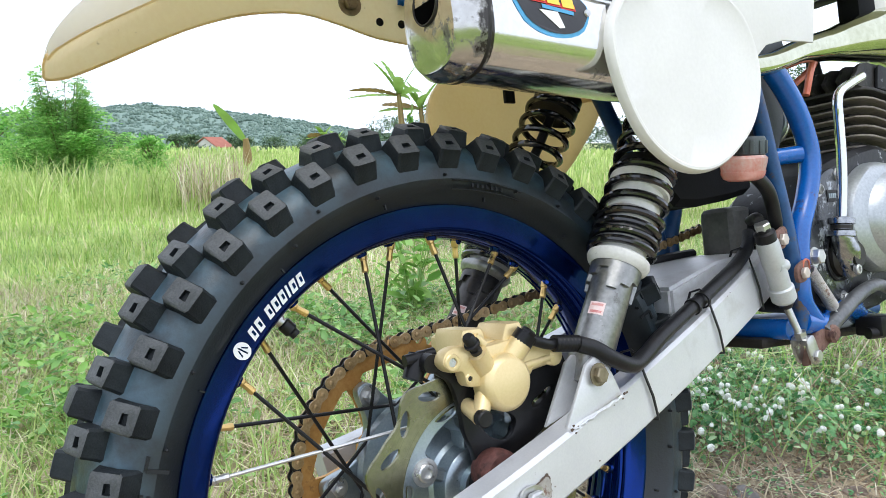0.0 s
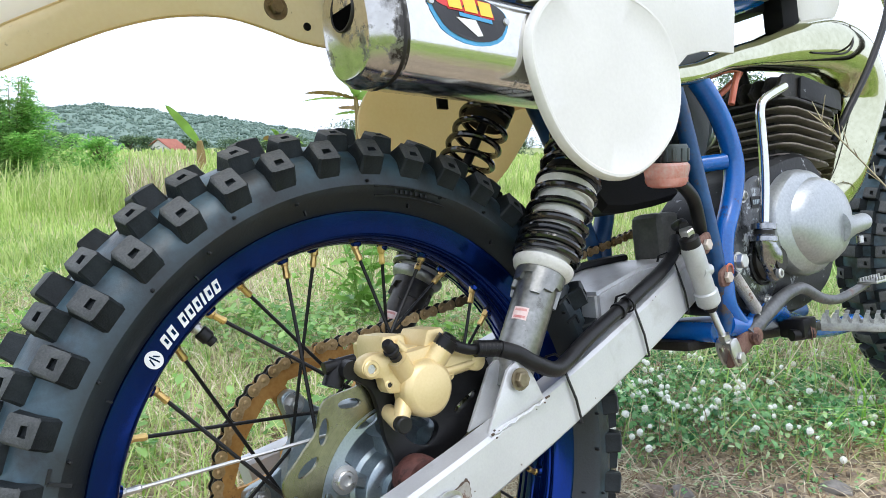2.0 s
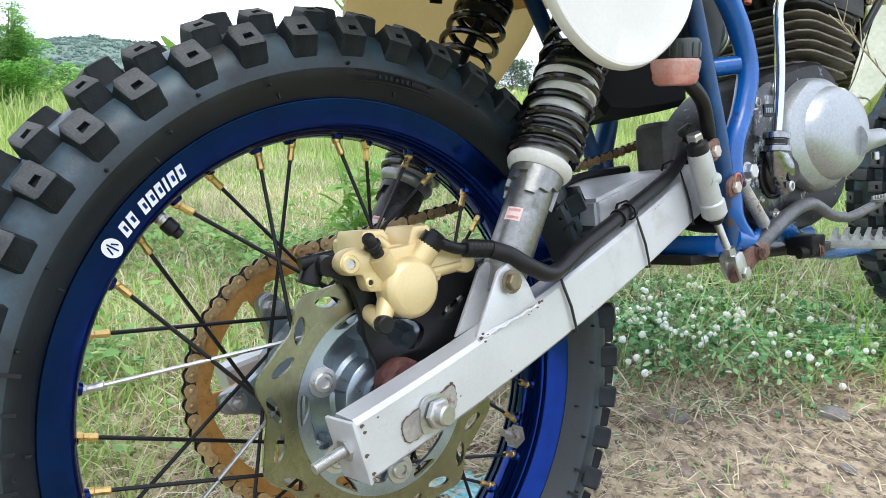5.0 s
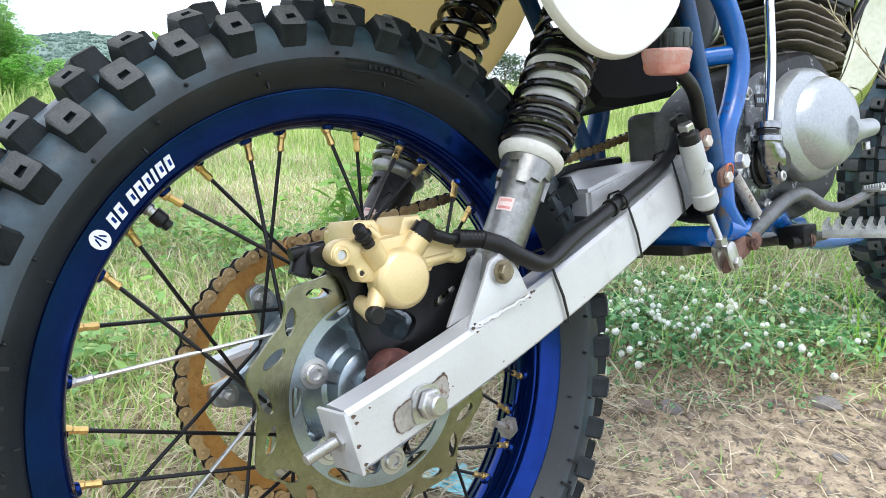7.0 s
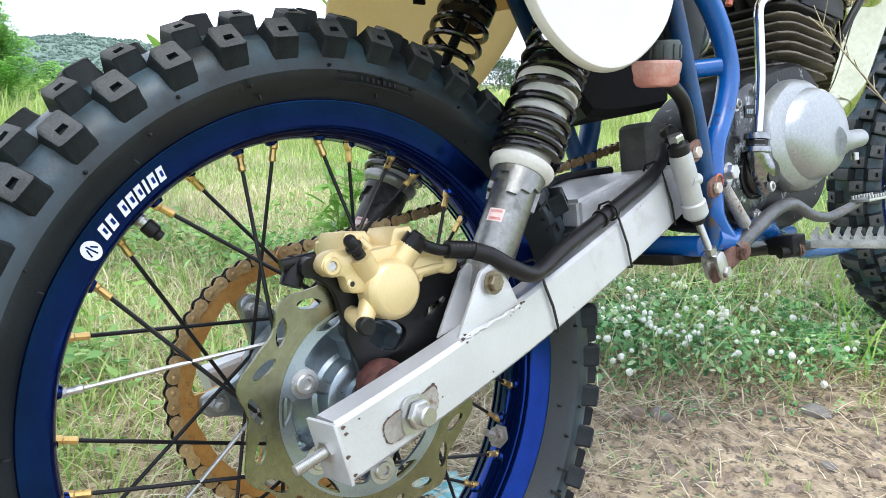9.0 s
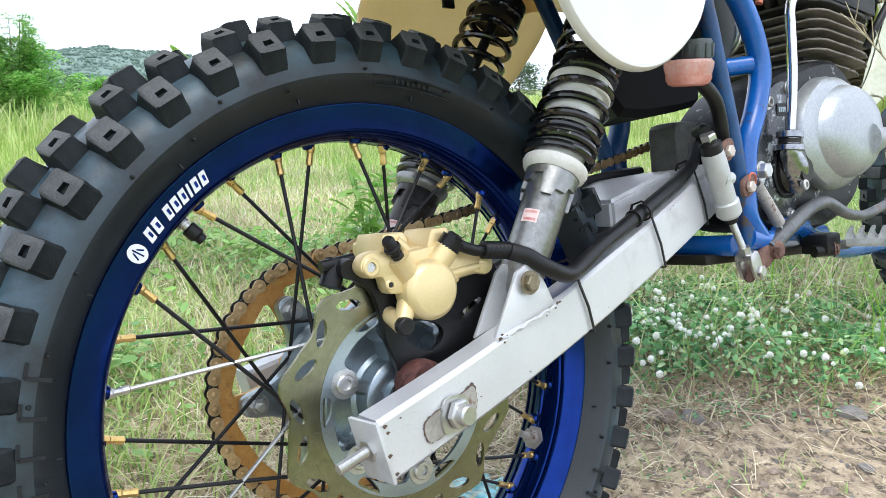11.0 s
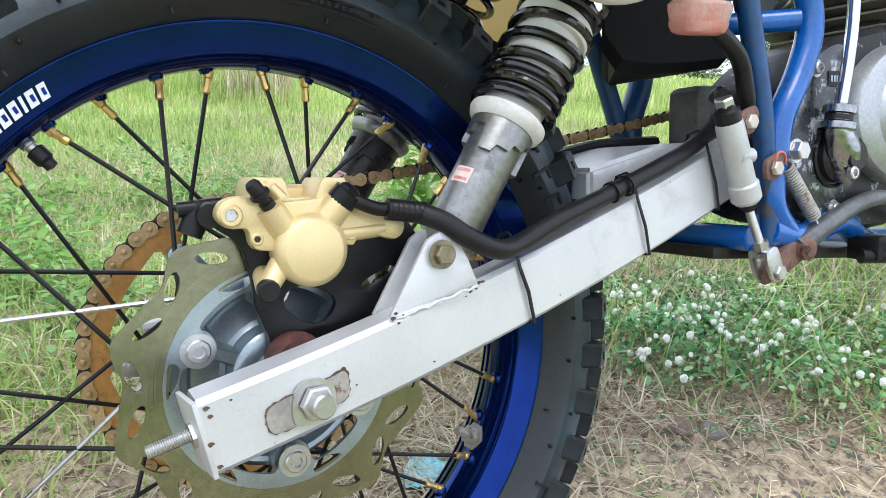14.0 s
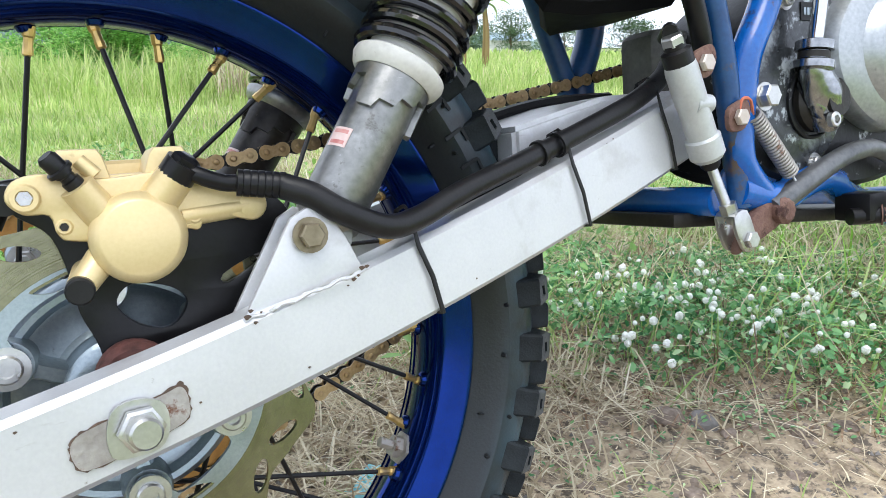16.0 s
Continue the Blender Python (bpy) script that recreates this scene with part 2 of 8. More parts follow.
SPRING_BLACK = surf("glossy_black_spring", (0.004, 0.004, 0.005), (0.010, 0.010, 0.011), 60, 0.16, 0.0, 0.1, 300, 0.08, coat=0.5, spots=(0.10, 0.10, 0.10), spot_scale=90, spot_amount=0.12)
BLACK_PLASTIC = surf("black_rubber_hose", (0.008, 0.008, 0.009), (0.014, 0.014, 0.015), 60, 0.4, 0.0, 0.15, 500, spec=0.3)
SHOCK_DARK = surf("grimy_dark_shock_body", (0.02, 0.018, 0.017), (0.07, 0.065, 0.06), 22, 0.4, 0.5, 0.2, 200, spots=(0.2, 0.19, 0.18), spot_scale=40, spot_amount=0.3)
GREASE = surf("greasy_dark_steel", (0.012, 0.011, 0.010), (0.03, 0.026, 0.022), 70, 0.5, 0.3, 0.3, 300)
RUST = surf("rusted_steel", (0.11, 0.055, 0.042), (0.24, 0.14, 0.11), 45, 0.8, 0.1, 0.8, 350, spots=(0.05, 0.02, 0.016), spot_scale=50, spot_amount=0.5)
WHITE = surf("white_plastic", (0.62, 0.605, 0.57), (0.70, 0.685, 0.65), 12, 0.38, 0.0, 0.04, 250, spots=(0.48, 0.47, 0.44), spot_scale=18, spot_amount=0.22)
CREAM = thin(surf("yellowed_plastic", (0.80, 0.66, 0.41), (0.86, 0.74, 0.51), 9, 0.5, 0.0, 0.06, 250, spots=(0.26, 0.17, 0.085), spot_scale=55, spot_amount=0.17), 0.72)
WHITE_THIN = thin(surf("thin_white_plastic", (0.84, 0.83, 0.79), (0.88, 0.87, 0.83), 12, 0.38, 0.0, 0.04, 250, spots=(0.6, 0.58, 0.52), spot_scale=18, spot_amount=0.2), 0.7)
SEAT = surf("grey_seat_vinyl", (0.045, 0.05, 0.055), (0.065, 0.07, 0.075), 40, 0.55, 0.0, 0.3, 900)
DARK_GREY = surf("grey_airbox_plastic", (0.05, 0.06, 0.062), (0.075, 0.085, 0.088), 40, 0.6, 0.0, 0.2, 400)
AIRBOX = surf("black_airbox_plastic", (0.005, 0.005, 0.006), (0.01, 0.01, 0.011), 40, 0.7, 0.0, 0.15, 400, spec=0.15)
FIN_BLACK = surf("dusty_brown_fins", (0.10, 0.085, 0.072), (0.27, 0.235, 0.20), 30, 0.65, 0.2, 0.4, 300, spots=(0.36, 0.32, 0.28), spot_scale=60, spot_amount=0.25)
FIN_DARK = surf("sooty_black_casting", (0.012, 0.012, 0.012), (0.055, 0.050, 0.046), 40, 0.6, 0.2, 0.4, 300, spots=(0.16, 0.15, 0.14), spot_scale=60, spot_amount=0.2)
CASE = surf("oily_engine_case", (0.005, 0.005, 0.006), (0.02, 0.021, 0.023), 28, 0.45, 0.0, 0.25, 200, spots=(0.50, 0.52, 0.54), spot_scale=46, spot_amount=0.38, spec=0.25)
SHOCK_STEEL = wear(surf("stained_shock_body", (0.15, 0.155, 0.15), (0.36, 0.36, 0.35), 16, 0.36, 0.8, 0.2, 200, spots=(0.07, 0.062, 0.05), spot_scale=34, spot_amount=0.5), (0.62, 0.63, 0.63), 22, 0.5)
SHOCK_WHITE = wear(surf("grey_white_nylon", (0.56, 0.55, 0.52), (0.72, 0.71, 0.68), 40, 0.5, 0.0, 0.1, 300), (0.14, 0.13, 0.11), 24, 0.6)
NYLON = wear(surf("grey_white_tube", (0.66, 0.65, 0.61), (0.78, 0.77, 0.74), 40, 0.4, 0.0, 0.06, 300), (0.24, 0.20, 0.15), 20, 0.4)
FLUID = thin(surf("pink_reservoir", (0.86, 0.44, 0.36), (0.95, 0.90, 0.87), 22, 0.2, 0.0, 0.1, 300, coat=0.3), 0.6)
FLUID_RED = thin(surf("reddish_fluid_level", (0.86, 0.40, 0.33), (0.93, 0.66, 0.60), 30, 0.2, 0.0, 0.1, 300, coat=0.3), 0.5)
RED = surf("red_print", (0.5, 0.02, 0.02), (0.6, 0.03, 0.03), 60, 0.4)
ORANGE = surf("orange_plastic", (0.75, 0.14, 0.02), (0.8, 0.18, 0.03), 60, 0.4)
YELLOW = surf("yellow_print", (0.8, 0.5, 0.04), (0.85, 0.55, 0.06), 60, 0.4)
SKYBLUE = surf("light_blue_print", (0.05, 0.28, 0.5), (0.07, 0.33, 0.58), 60, 0.4)
PRINT_WHITE = surf("white_print", (0.75, 0.75, 0.75), (0.8, 0.8, 0.8), 60, 0.4)
PRINT_BLACK = surf("black_print", (0.01, 0.01, 0.012), (0.02, 0.02, 0.022), 60, 0.35)
PINK_LABEL = surf("faded_red_label", (0.62, 0.42, 0.40), (0.74, 0.62, 0.60), 140, 0.5)
COPPER = surf("copper_cable", (0.5, 0.12, 0.07), (0.6, 0.18, 0.1), 60, 0.4)


# ---- mesh helpers ----
def smooth_path(pts, n=8, closed=False):
    """Points on a smooth curve through pts."""
    p = [Vector(q) for q in pts]
    out = []
    count = len(p) if closed else len(p) - 1
    for i in range(count):
        if closed:
            a, b, c, d = p[i - 1], p[i], p[(i + 1) % len(p)], p[(i + 2) % len(p)]
        else:
            a, b, c, d = p[max(i - 1, 0)], p[i], p[i + 1], p[min(i + 2, len(p) - 1)]
        for j in range(n):
            t = j / n
            out.append(0.5 * ((2 * b) + (c - a) * t + (2 * a - 5 * b + 4 * c - d) * t * t + (3 * b - a - 3 * c + d) * t ** 3))
    if not closed:
        out.append(p[-1].copy())
    return out


def skin(bm, rings, closed=False, caps=True):
    """Quads between successive rings of points."""
    vs = [[bm.verts.new(q) for q in r] for r in rings]
    n = len(vs[0])
    pairs = list(zip(vs, vs[1:])) + ([(vs[-1], vs[0])] if closed else [])
    for a, b in pairs:
        for i in range(n):
            bm.faces.new((a[i], a[(i + 1) % n], b[(i + 1) % n], b[i]))
    if caps and not closed:
        bm.faces.new(vs[0][::-1])
        bm.faces.new(vs[-1])
    return bm


def tube(bm, pts, r, seg=12, closed=False, flat=1.0):
    """A round tube along pts; r a number or one per point."""
    p = [Vector(q) for q in pts]
    rs = r if isinstance(r, (list, tuple)) else [r] * len(p)
    if len(rs) != len(p):
        rs = [float(v) for v in np.interp(np.linspace(0, 1, len(p)), np.linspace(0, 1, len(rs)), rs)]
    rings, side = [], None
    for i, q in enumerate(p):
        nxt = p[(i + 1) % len(p)] if closed or i < len(p) - 1 else p[i]
        prv = p[i - 1] if closed or i > 0 else p[i]
        d = (nxt - prv).normalized()
        if side is None:
            side = d.orthogonal().normalized()
        side = (side - d * side.dot(d)).normalized()
        other = d.cross(side)
        rings.append([q + rs[i] * (math.cos(a) * side + flat * math.sin(a) * other) for a in (2 * math.pi * k / seg for k in range(seg))])
    return skin(bm, rings, closed)


def lathe(bm, profile, seg=32, m=None, closed=False, start=0.0, wave=None):
    """Turn (radius, height) pairs about the local z axis."""
    m = m or Matrix()
    rings = []
    for k in range(seg):
        a = start + 2 * math.pi * k / seg
        rings.append([m @ Vector((r * math.cos(a), r * math.sin(a), h)) for r, h in profile])
    vs = [[bm.verts.new(q) for q in r] for r in rings]
    n = len(profile)
    for k in range(seg):
        a, b = vs[k], vs[(k + 1) % seg]
        for i in range(n if closed else n - 1):
            j = (i + 1) % n
            bm.faces.new((a[i], b[i], b[j], a[j]))
    if not closed:
        for i in (0, n - 1):
            if profile[i][0] > 1e-6:
                f = [v[i] for v in vs]
                bm.faces.new(f if i else f[::-1])
    return bm


def box(bm, size, m=None, bevel=0.0, seg=2):
    """A bevelled block of full size, centred on m."""
    made = bmesh.ops.create_cube(bm, size=1.0, matrix=(m or Matrix()) @ Matrix.Diagonal((*size, 1)))
    if bevel:
        es = list({e for v in made["verts"] for e in v.link_edges})
        bmesh.ops.bevel(bm, geom=es, offset=bevel, segments=seg, affect="EDGES", profile=0.6)
    return bm


def plate(bm, outline, thick, m=None, holes=(), bevel=0.0):
    """An outline in the local xy plane with holes, thick along local z from 0."""
    cu = bpy.data.curves.new("tmp", "CURVE")
    cu.dimensions, cu.fill_mode = "2D", "BOTH"
    cu.extrude, cu.bevel_depth, cu.bevel_resolution, cu.offset = thick / 2 - bevel, bevel, 1, -bevel
    for loop in (outline, *holes):
        sp = cu.splines.new("POLY")
        sp.points.add(len(loop) - 1)
        for q, c in zip(sp.points, loop):
            q.co = (c[0], c[1], 0, 1)
        sp.use_cyclic_u = True
    ob = bpy.data.objects.new("tmp", cu)
    me = bpy.data.meshes.new_from_object(ob)
    me.transform((m or Matrix()) @ Matrix.Translation((0, 0, thick / 2)))
    tmp = bmesh.new()
    tmp.from_mesh(me)
    bmesh.ops.remove_doubles(tmp, verts=list(tmp.verts), dist=1e-6)
    tmp.to_mesh(me)
    tmp.free()
    bm.from_mesh(me)
    bpy.data.objects.remove(ob)
    bpy.data.curves.remove(cu)
    bpy.data.meshes.remove(me)
    return bm


def circle2(cx, cy, r, n=20, start=0.0, ry=None):
    return [(cx + r * math.cos(start + 2 * math.pi * k / n), cy + (ry or r) * math.sin(start + 2 * math.pi * k / n)) for k in range(n)]


def rounded2(pts, n=5):
    """A smooth closed outline through 2D points."""
    return [(q.x, q.y) for q in smooth_path([(x, y, 0) for x, y in pts], n, True)]


def along(p, q):
    """A matrix at p whose z axis points at q."""
    d = Vector(q) - Vector(p)
    return Matrix.Translation(p) @ d.to_track_quat("Z", "Y").to_matrix().to_4x4()


def side(y, x=0.0, z=0.0):
    """Local x forward, local y up, local z towards the near side of the motorcycle."""
    return pose(x, y, z, 90, 0, 0)


def hexbolt(bm, m, r=0.007, h=0.006, washer=0.0, shank=0.0):
    if washer:
        lathe(bm, [(0, 0), (washer, 0), (washer, 0.0012), (0, 0.0012)], 20, m)
    lathe(bm, [(r * 0.9, 0.001), (r, 0.0016), (r, h - 0.001), (r * 0.86, h)], 6, m)
    if shank:
        lathe(bm, [(shank, h - 0.0005), (shank, h + 0.004), (shank * 0.8, h + 0.005)], 14, m)
    return bm


def capscrew(bm, m, r=0.006, h=0.006, washer=0.0):
    if washer:
        lathe(bm, [(0, 0), (washer, 0), (washer, 0.0014), (0, 0.0014)], 24, m)
    lathe(bm, [(r, 0.0008), (r, h - 0.001), (r - 0.001, h), (r * 0.55, h), (r * 0.5, h * 0.4), (0, h * 0.4)], 18, m)
    return bm


BASE = 0.31


def part(name, bm, material, parent=None, label="", smooth=35, loc=None):
    """One mesh object from a bmesh, under a thing or a part."""
    me = bpy.data.meshes.new(name)
    bmesh.ops.recalc_face_normals(bm, faces=list(bm.faces))
    bm.to_mesh(me)
    bm.free()
    me.materials.append(material)
    if smooth:
        me.shade_smooth()
        me.set_sharp_from_angle(angle=radians(smooth))
    ob = new(name, me)
    if parent:
        ob.parent = parent
        if parent.type == "EMPTY" and parent.get("lifted"):
            ob.location.z = BASE
    if loc is not None:
        ob.matrix_basis = loc
    if label:
        tagged(ob, label)
    return ob


def twin(ob, m, parent=None):
    """Another part on the same mesh."""
    o = new(ob.name.split(".")[0], ob.data)
    o.parent = parent or ob.parent
    o.matrix_basis = m
    for key in ("label",):
        if key in ob:
            o[key] = ob[key]
    return o


B = bmesh.new


# ---- motorcycle: rear wheel ----
bike = tagged(new("motorcycle"), "old dirt bike with blue rims and white bodywork, leaning on grass", "motorcycle")
bike["lifted"] = 1
bike.matrix_basis = pose(0, -0.0568, -0.0282, -10.55, 0, 0)
WHEEL = pose(0, 0, 0, 90, 0, 0)  # local z of the wheel points at the near side


def tyre_mesh(R, w, rim_r, rim_w, seg):
    """Closed tyre section: R carcass radius, w half width at the bulge."""
    h = R - rim_r
    near = [(rim_r - 0.004, rim_w * 0.86), (rim_r + 0.003, rim_w * 1.0), (rim_r + 0.14 * h, rim_w + 0.55 * (w - rim_w)), (rim_r + 0.33 * h, w), (rim_r + 0.53 * h, w * 0.99),
            (rim_r + 0.70 * h, w * 0.87), (rim_r + 0.86 * h, w * 0.62), (rim_r + 0.96 * h, w * 0.32)]
    prof = [(r, z) for r, z in near] + [(R, 0.0)] + [(r, -z) for r, z in near[::-1]]
    return lathe(B(), prof, seg, WHEEL, closed=True)


def knob_mesh(base, top, lo, hi, slot=True):
    """A tread block on its back with rounded corners: base and top (length, width), from lo to hi along z, with a small slot in its face."""
    def ring(l, w, z, c, du=0.0):
        c = min(0.6 * c, 0.45 * l, 0.45 * w)
        return [(su * l / 2 - su * a * c, sv * w / 2 - sv * b * c + du, z) for su, sv, ab in ((1, -1, ((1, 0), (0, 1))), (1, 1, ((0, 1), (1, 0))), (-1, 1, ((1, 0), (0, 1))), (-1, -1, ((0, 1), (1, 0)))) for a, b in ab]

    d = hi - lo
    mid = ((base[0] + top[0]) / 2, (base[1] + top[1]) / 2)
    rings = [ring(base[0] * 1.25, base[1] * 1.16, lo, 0.004), ring(base[0] * 1.05, base[1] * 1.03, lo + 0.26 * d, 0.0035), ring(mid[0], mid[1], lo + 0.62 * d, 0.003), ring(top[0], top[1], hi - 0.0022, 0.0028), ring(top[0] - 0.0014, top[1] - 0.0014, hi - 0.0006, 0.0026), ring(top[0] - 0.0044, top[1] - 0.0044, hi, 0.002)]
    if slot:
        rings += [ring(top[0] * 0.40, top[1] * 0.22, hi, 0.0012, -0.1 * top[1]), ring(top[0] * 0.36, top[1] * 0.19, hi - 0.0032, 0.0010, -0.1 * top[1])]
    bm = skin(B(), rings)
    jig = random.Random(5)
    for v in bm.verts:
        if v.co.z > hi - 0.004:
            v.co += Vector((jig.uniform(-0.0006, 0.0006), jig.uniform(-0.0006, 0.0006), jig.uniform(-0.0008, 0.0003)))
    return bm


def tyre(name, m, R, w, rim_r, rim_w, pitch, first, label):
    t = part(name, tyre_mesh(R, w, rim_r, rim_w, 140), dust_sheen_tyre("dusty_" + name, rim_r + 0.24 * (R - rim_r), rim_r + 0.72 * (R - rim_r)), bike, label)
    t.matrix_basis = Matrix.Translation((0, 0, BASE)) @ m
    step = 2 * math.pi / pitch
    k = R / 0.306

    def block(y, r, tilt, a, protoname, mesh):
        # seat a block at angle a (from forward, upwards), lateral y, tilted outward
        up = Matrix.Rotation(-a, 4, "Y") @ Matrix.Rotation(radians(90), 4, "Y")
        return up @ Matrix.Translation((0, y, r)) @ Matrix.Rotation(radians(tilt), 4, "X")

    meshes = {}
    for nm, args in (("shoulder", ((0.0225 * k, 0.034), (0.0200 * k, 0.0225), -0.012, 0.017)), ("middle", ((0.0215 * k, 0.027), (0.0190 * k, 0.0225), -0.006, 0.0145)), ("centre", ((0.022 * k, 0.031), (0.0195 * k, 0.027), -0.006, 0.0155, False))):
        ob = part("tread_block", knob_mesh(*args), KNOB, t, smooth=38)
        ob.data.materials.append(KNOB_TOP)
        top_z = max(v.co.z for v in ob.data.vertices)
        for f in ob.data.polygons:
            if f.center.z > top_z - 0.0021 and f.normal.z > 0.3:
                f.material_index = 1
        meshes[nm] = ob
    first_use = set()
    rows = []
    for i in range(pitch):
        a = first + i * step
        j = 0.3 * math.sin(i * 12.9)
        rows += [("shoulder", -w * 0.80, R - 0.0215, 50, a), ("shoulder", w * 0.80, R - 0.0215, -50, a + 0.5 * step)]
        rows += [("middle", -w * 0.44, R - 0.0055, 23, a + (0.46 + 0.02 * j) * step), ("middle", w * 0.44, R - 0.0055, -23, a + (0.96 + 0.02 * j) * step)]
        if i % 2 == 0:
            rows += [("centre", 0.002 * j, R - 0.001, 0, a + 0.98 * step)]
    for nm, y, r, tilt, a in rows:
        m2 = block(y, r, tilt, a, nm, None)
        if nm not in first_use:
            first_use.add(nm)
            meshes[nm].matrix_basis = m2
        else:
            twin(meshes[nm], m2, t)
    return t


rear_tyre = tyre("rear_tyre", Matrix(), 0.3055, 0.0525, 0.2415, 0.034, 42, radians(97.2), "knobbly black off-road tyre with worn blocks and scuffed sidewall")
# raised lettering bars, vent dots and a moulded panel on the sidewall
bm = B()


def wall_pose(a_deg, r, y, tilt=0.0):
    """On the near sidewall: local x along the circle, local y outward, local z to the near side."""
    return side(y) @ Matrix.Rotation(radians(a_deg - 90), 4, "Z") @ Matrix.Translation((0, r, 0)) @ Matrix.Rotation(radians(tilt), 4, "X")


for a in range(4, 360, 11):
    lathe(bm, [(0.0016, -0.002), (0.0015, 0.001), (0.0009, 0.0026), (0, 0.003)], 8, wall_pose(a + 3 * math.sin(a), 0.262 + 0.006 * math.sin(a * 3.1), -0.0528))
for a in range(0, 360, 24):
    box(bm, (0.0012, 0.004, 0.003), wall_pose(a + 7, 0.2475, -0.0445))
tagged(part("vent_nib", bm, RUBBER, rear_tyre), kind="stuff")
for a0, letters in ((162.5, 8), (9, 6), (-58, 6)):
    for i in range(letters):
        a = a0 + i * 5.2
        w, h = 0.0095, 0.0150
        bm = B()
        for u, v, su, sv in ((-w / 2, 0, 0.0026, h), (0, h / 2, w, 0.0022)):
            box(bm, (su, sv, 0.0014), wall_pose(a, 0.2630, -0.0528) @ Matrix.Translation((u, v, 0)))
        part("moulded_mark", bm, RUBBER, rear_tyre, "raised unreadable maker mark on the sidewall")
bm = B()
for a0, a1, r in ((71, 88, 0.2535), (71, 88, 0.2615)):
    tube(bm, [wall_pose(a0 + (a1 - a0) * i / 8, r, -0.0508 if r < 0.258 else -0.0524).translation for i in range(9)], 0.0009, 6)
for i in range(7):
    box(bm, (0.0024, 0.0034, 0.0012), wall_pose(76 + i * 1.2, 0.2575, -0.0522, -8))
part("moulded_panel", bm, RUBBER, rear_tyre)

# rim
prof = [(0.2415, 0.034), (0.2425, 0.0325), (0.2425, 0.030), (0.236, 0.028), (0.2335, 0.02), (0.224, 0.012), (0.2235, -0.012), (0.2335, -0.02), (0.236, -0.028), (0.2425, -0.030), (0.2425, -0.0325), (0.2415, -0.034),
        (0.2385, -0.0335), (0.2362, -0.0320), (0.2330, -0.0308), (0.2290, -0.0303), (0.2250, -0.0300), (0.2222, -0.0291), (0.2195, -0.0270), (0.2178, -0.0235), (0.2190, -0.0212), (0.2164, -0.018), (0.2150, -0.0125), (0.2162, -0.0105), (0.2145, -0.008), (0.2145, 0.008), (0.2162, 0.0105), (0.2150, 0.0125), (0.2164, 0.018), (0.2190, 0.0212), (0.2178, 0.0235), (0.2195, 0.0275), (0.2225, 0.0300), (0.2355, 0.0318), (0.2385, 0.0335)]


def rim(name, m, k, label, spokes, first):
    bm = lathe(B(), [(r + k, h) for r, h in prof], 144, WHEEL, closed=True)
    r = part(name, bm, BLUE_RIM, bike, label)
    r.matrix_basis = Matrix.Translation((0, 0, BASE)) @ m
    bm = B()
    for i in range(spokes):
        a = radians(first + i * 360 / spokes)
        y = 0.007 if i % 2 else -0.007
        p = Vector(((0.2160 + k) * math.cos(a), y, (0.2160 + k) * math.sin(a)))
        q = Vector(((0.2080 + k) * math.cos(a), y * 1.1, (0.2080 + k) * math.sin(a)))
        lathe(bm, [(0.0072, -0.002), (0.0062, 0.001), (0.0046, 0.0042), (0.0034, 0.0046)], 10, along(p, q))
    tagged(part("nipple_seat", bm, BLUE_RIM, r), kind="stuff")
    return r


rear_rim = rim("rear_rim", Matrix(), 0.0, "blue anodised alloy rim with white print", 36, 7)
# white print on the rim wall: a round mark and eight upright letter blocks
for a, w in ((138.2, 0.0056), (136.2, 0.0060), (133.2, 0.0056), (131.3, 0.0060), (129.4, 0.0056), (127.9, 0.0022), (126.4, 0.0058), (124.5, 0.0056)):
    m0 = wall_pose(a, 0.2302, -0.0315, 7.0)
    part("letter_block", plate(B(), [(-w / 2 - 0.0012, -0.0048), (w / 2 - 0.0012, -0.0048), (w / 2 + 0.0012, 0.0048), (-w / 2 + 0.0012, 0.0048)], 0.0003, m0), PRINT_WHITE, rear_rim, "white printed letter block")
    if w > 0.004:
        part("letter_gap", plate(B(), [(-0.0009, -0.0022), (w / 2 - 0.0016, -0.0022), (w / 2 - 0.0008, 0.0020), (-0.0002, 0.0020)], 0.0003, m0 @ Matrix.Translation((0, 0, 0.00025))), BLUE_RIM, rear_rim)
part("round_mark", plate(B(), circle2(0, 0, 0.0064, 24, ry=0.0074), 0.0004, wall_pose(142.0, 0.2302, -0.0318, 7.0)), PRINT_WHITE, rear_rim)
bm = B()
for u, sv in ((-0.0024, 0.006), (0.0004, 0.009), (0.003, 0.005)):
    box(bm, (0.0011, sv, 0.0004), wall_pose(142.0, 0.2302, -0.0323, 7.0) @ Matrix.Translation((u, 0, 0)) @ Matrix.Rotation(0.3 * u / 0.002, 4, "Z"))
part("round_mark_strokes", bm, BLUE_RIM, rear_rim)
# tyre valve
bm = B()
vm = along((0.214 * math.cos(radians(131.5)), -0.004, 0.214 * math.sin(radians(131.5))), (0.15 * math.cos(radians(131.5)), -0.012, 0.15 * math.sin(radians(131.5))))
lathe(bm, [(0.004, -0.003), (0.0055, 0.001), (0.0055, 0.003), (0.004, 0.0035), (0.004, 0.009)], 14, vm)
valve = part("valve_stem", bm, STEEL, rear_rim, "bare steel tyre valve")
bm = B()
lathe(bm, [(0.0050, 0.006), (0.0062, 0.007), (0.0062, 0.015), (0.0045, 0.017), (0.0042, 0.021), (0, 0.022)], 14, vm)
part("valve_cap", bm, BLACK_PLASTIC, rear_rim, "black plastic valve cap")
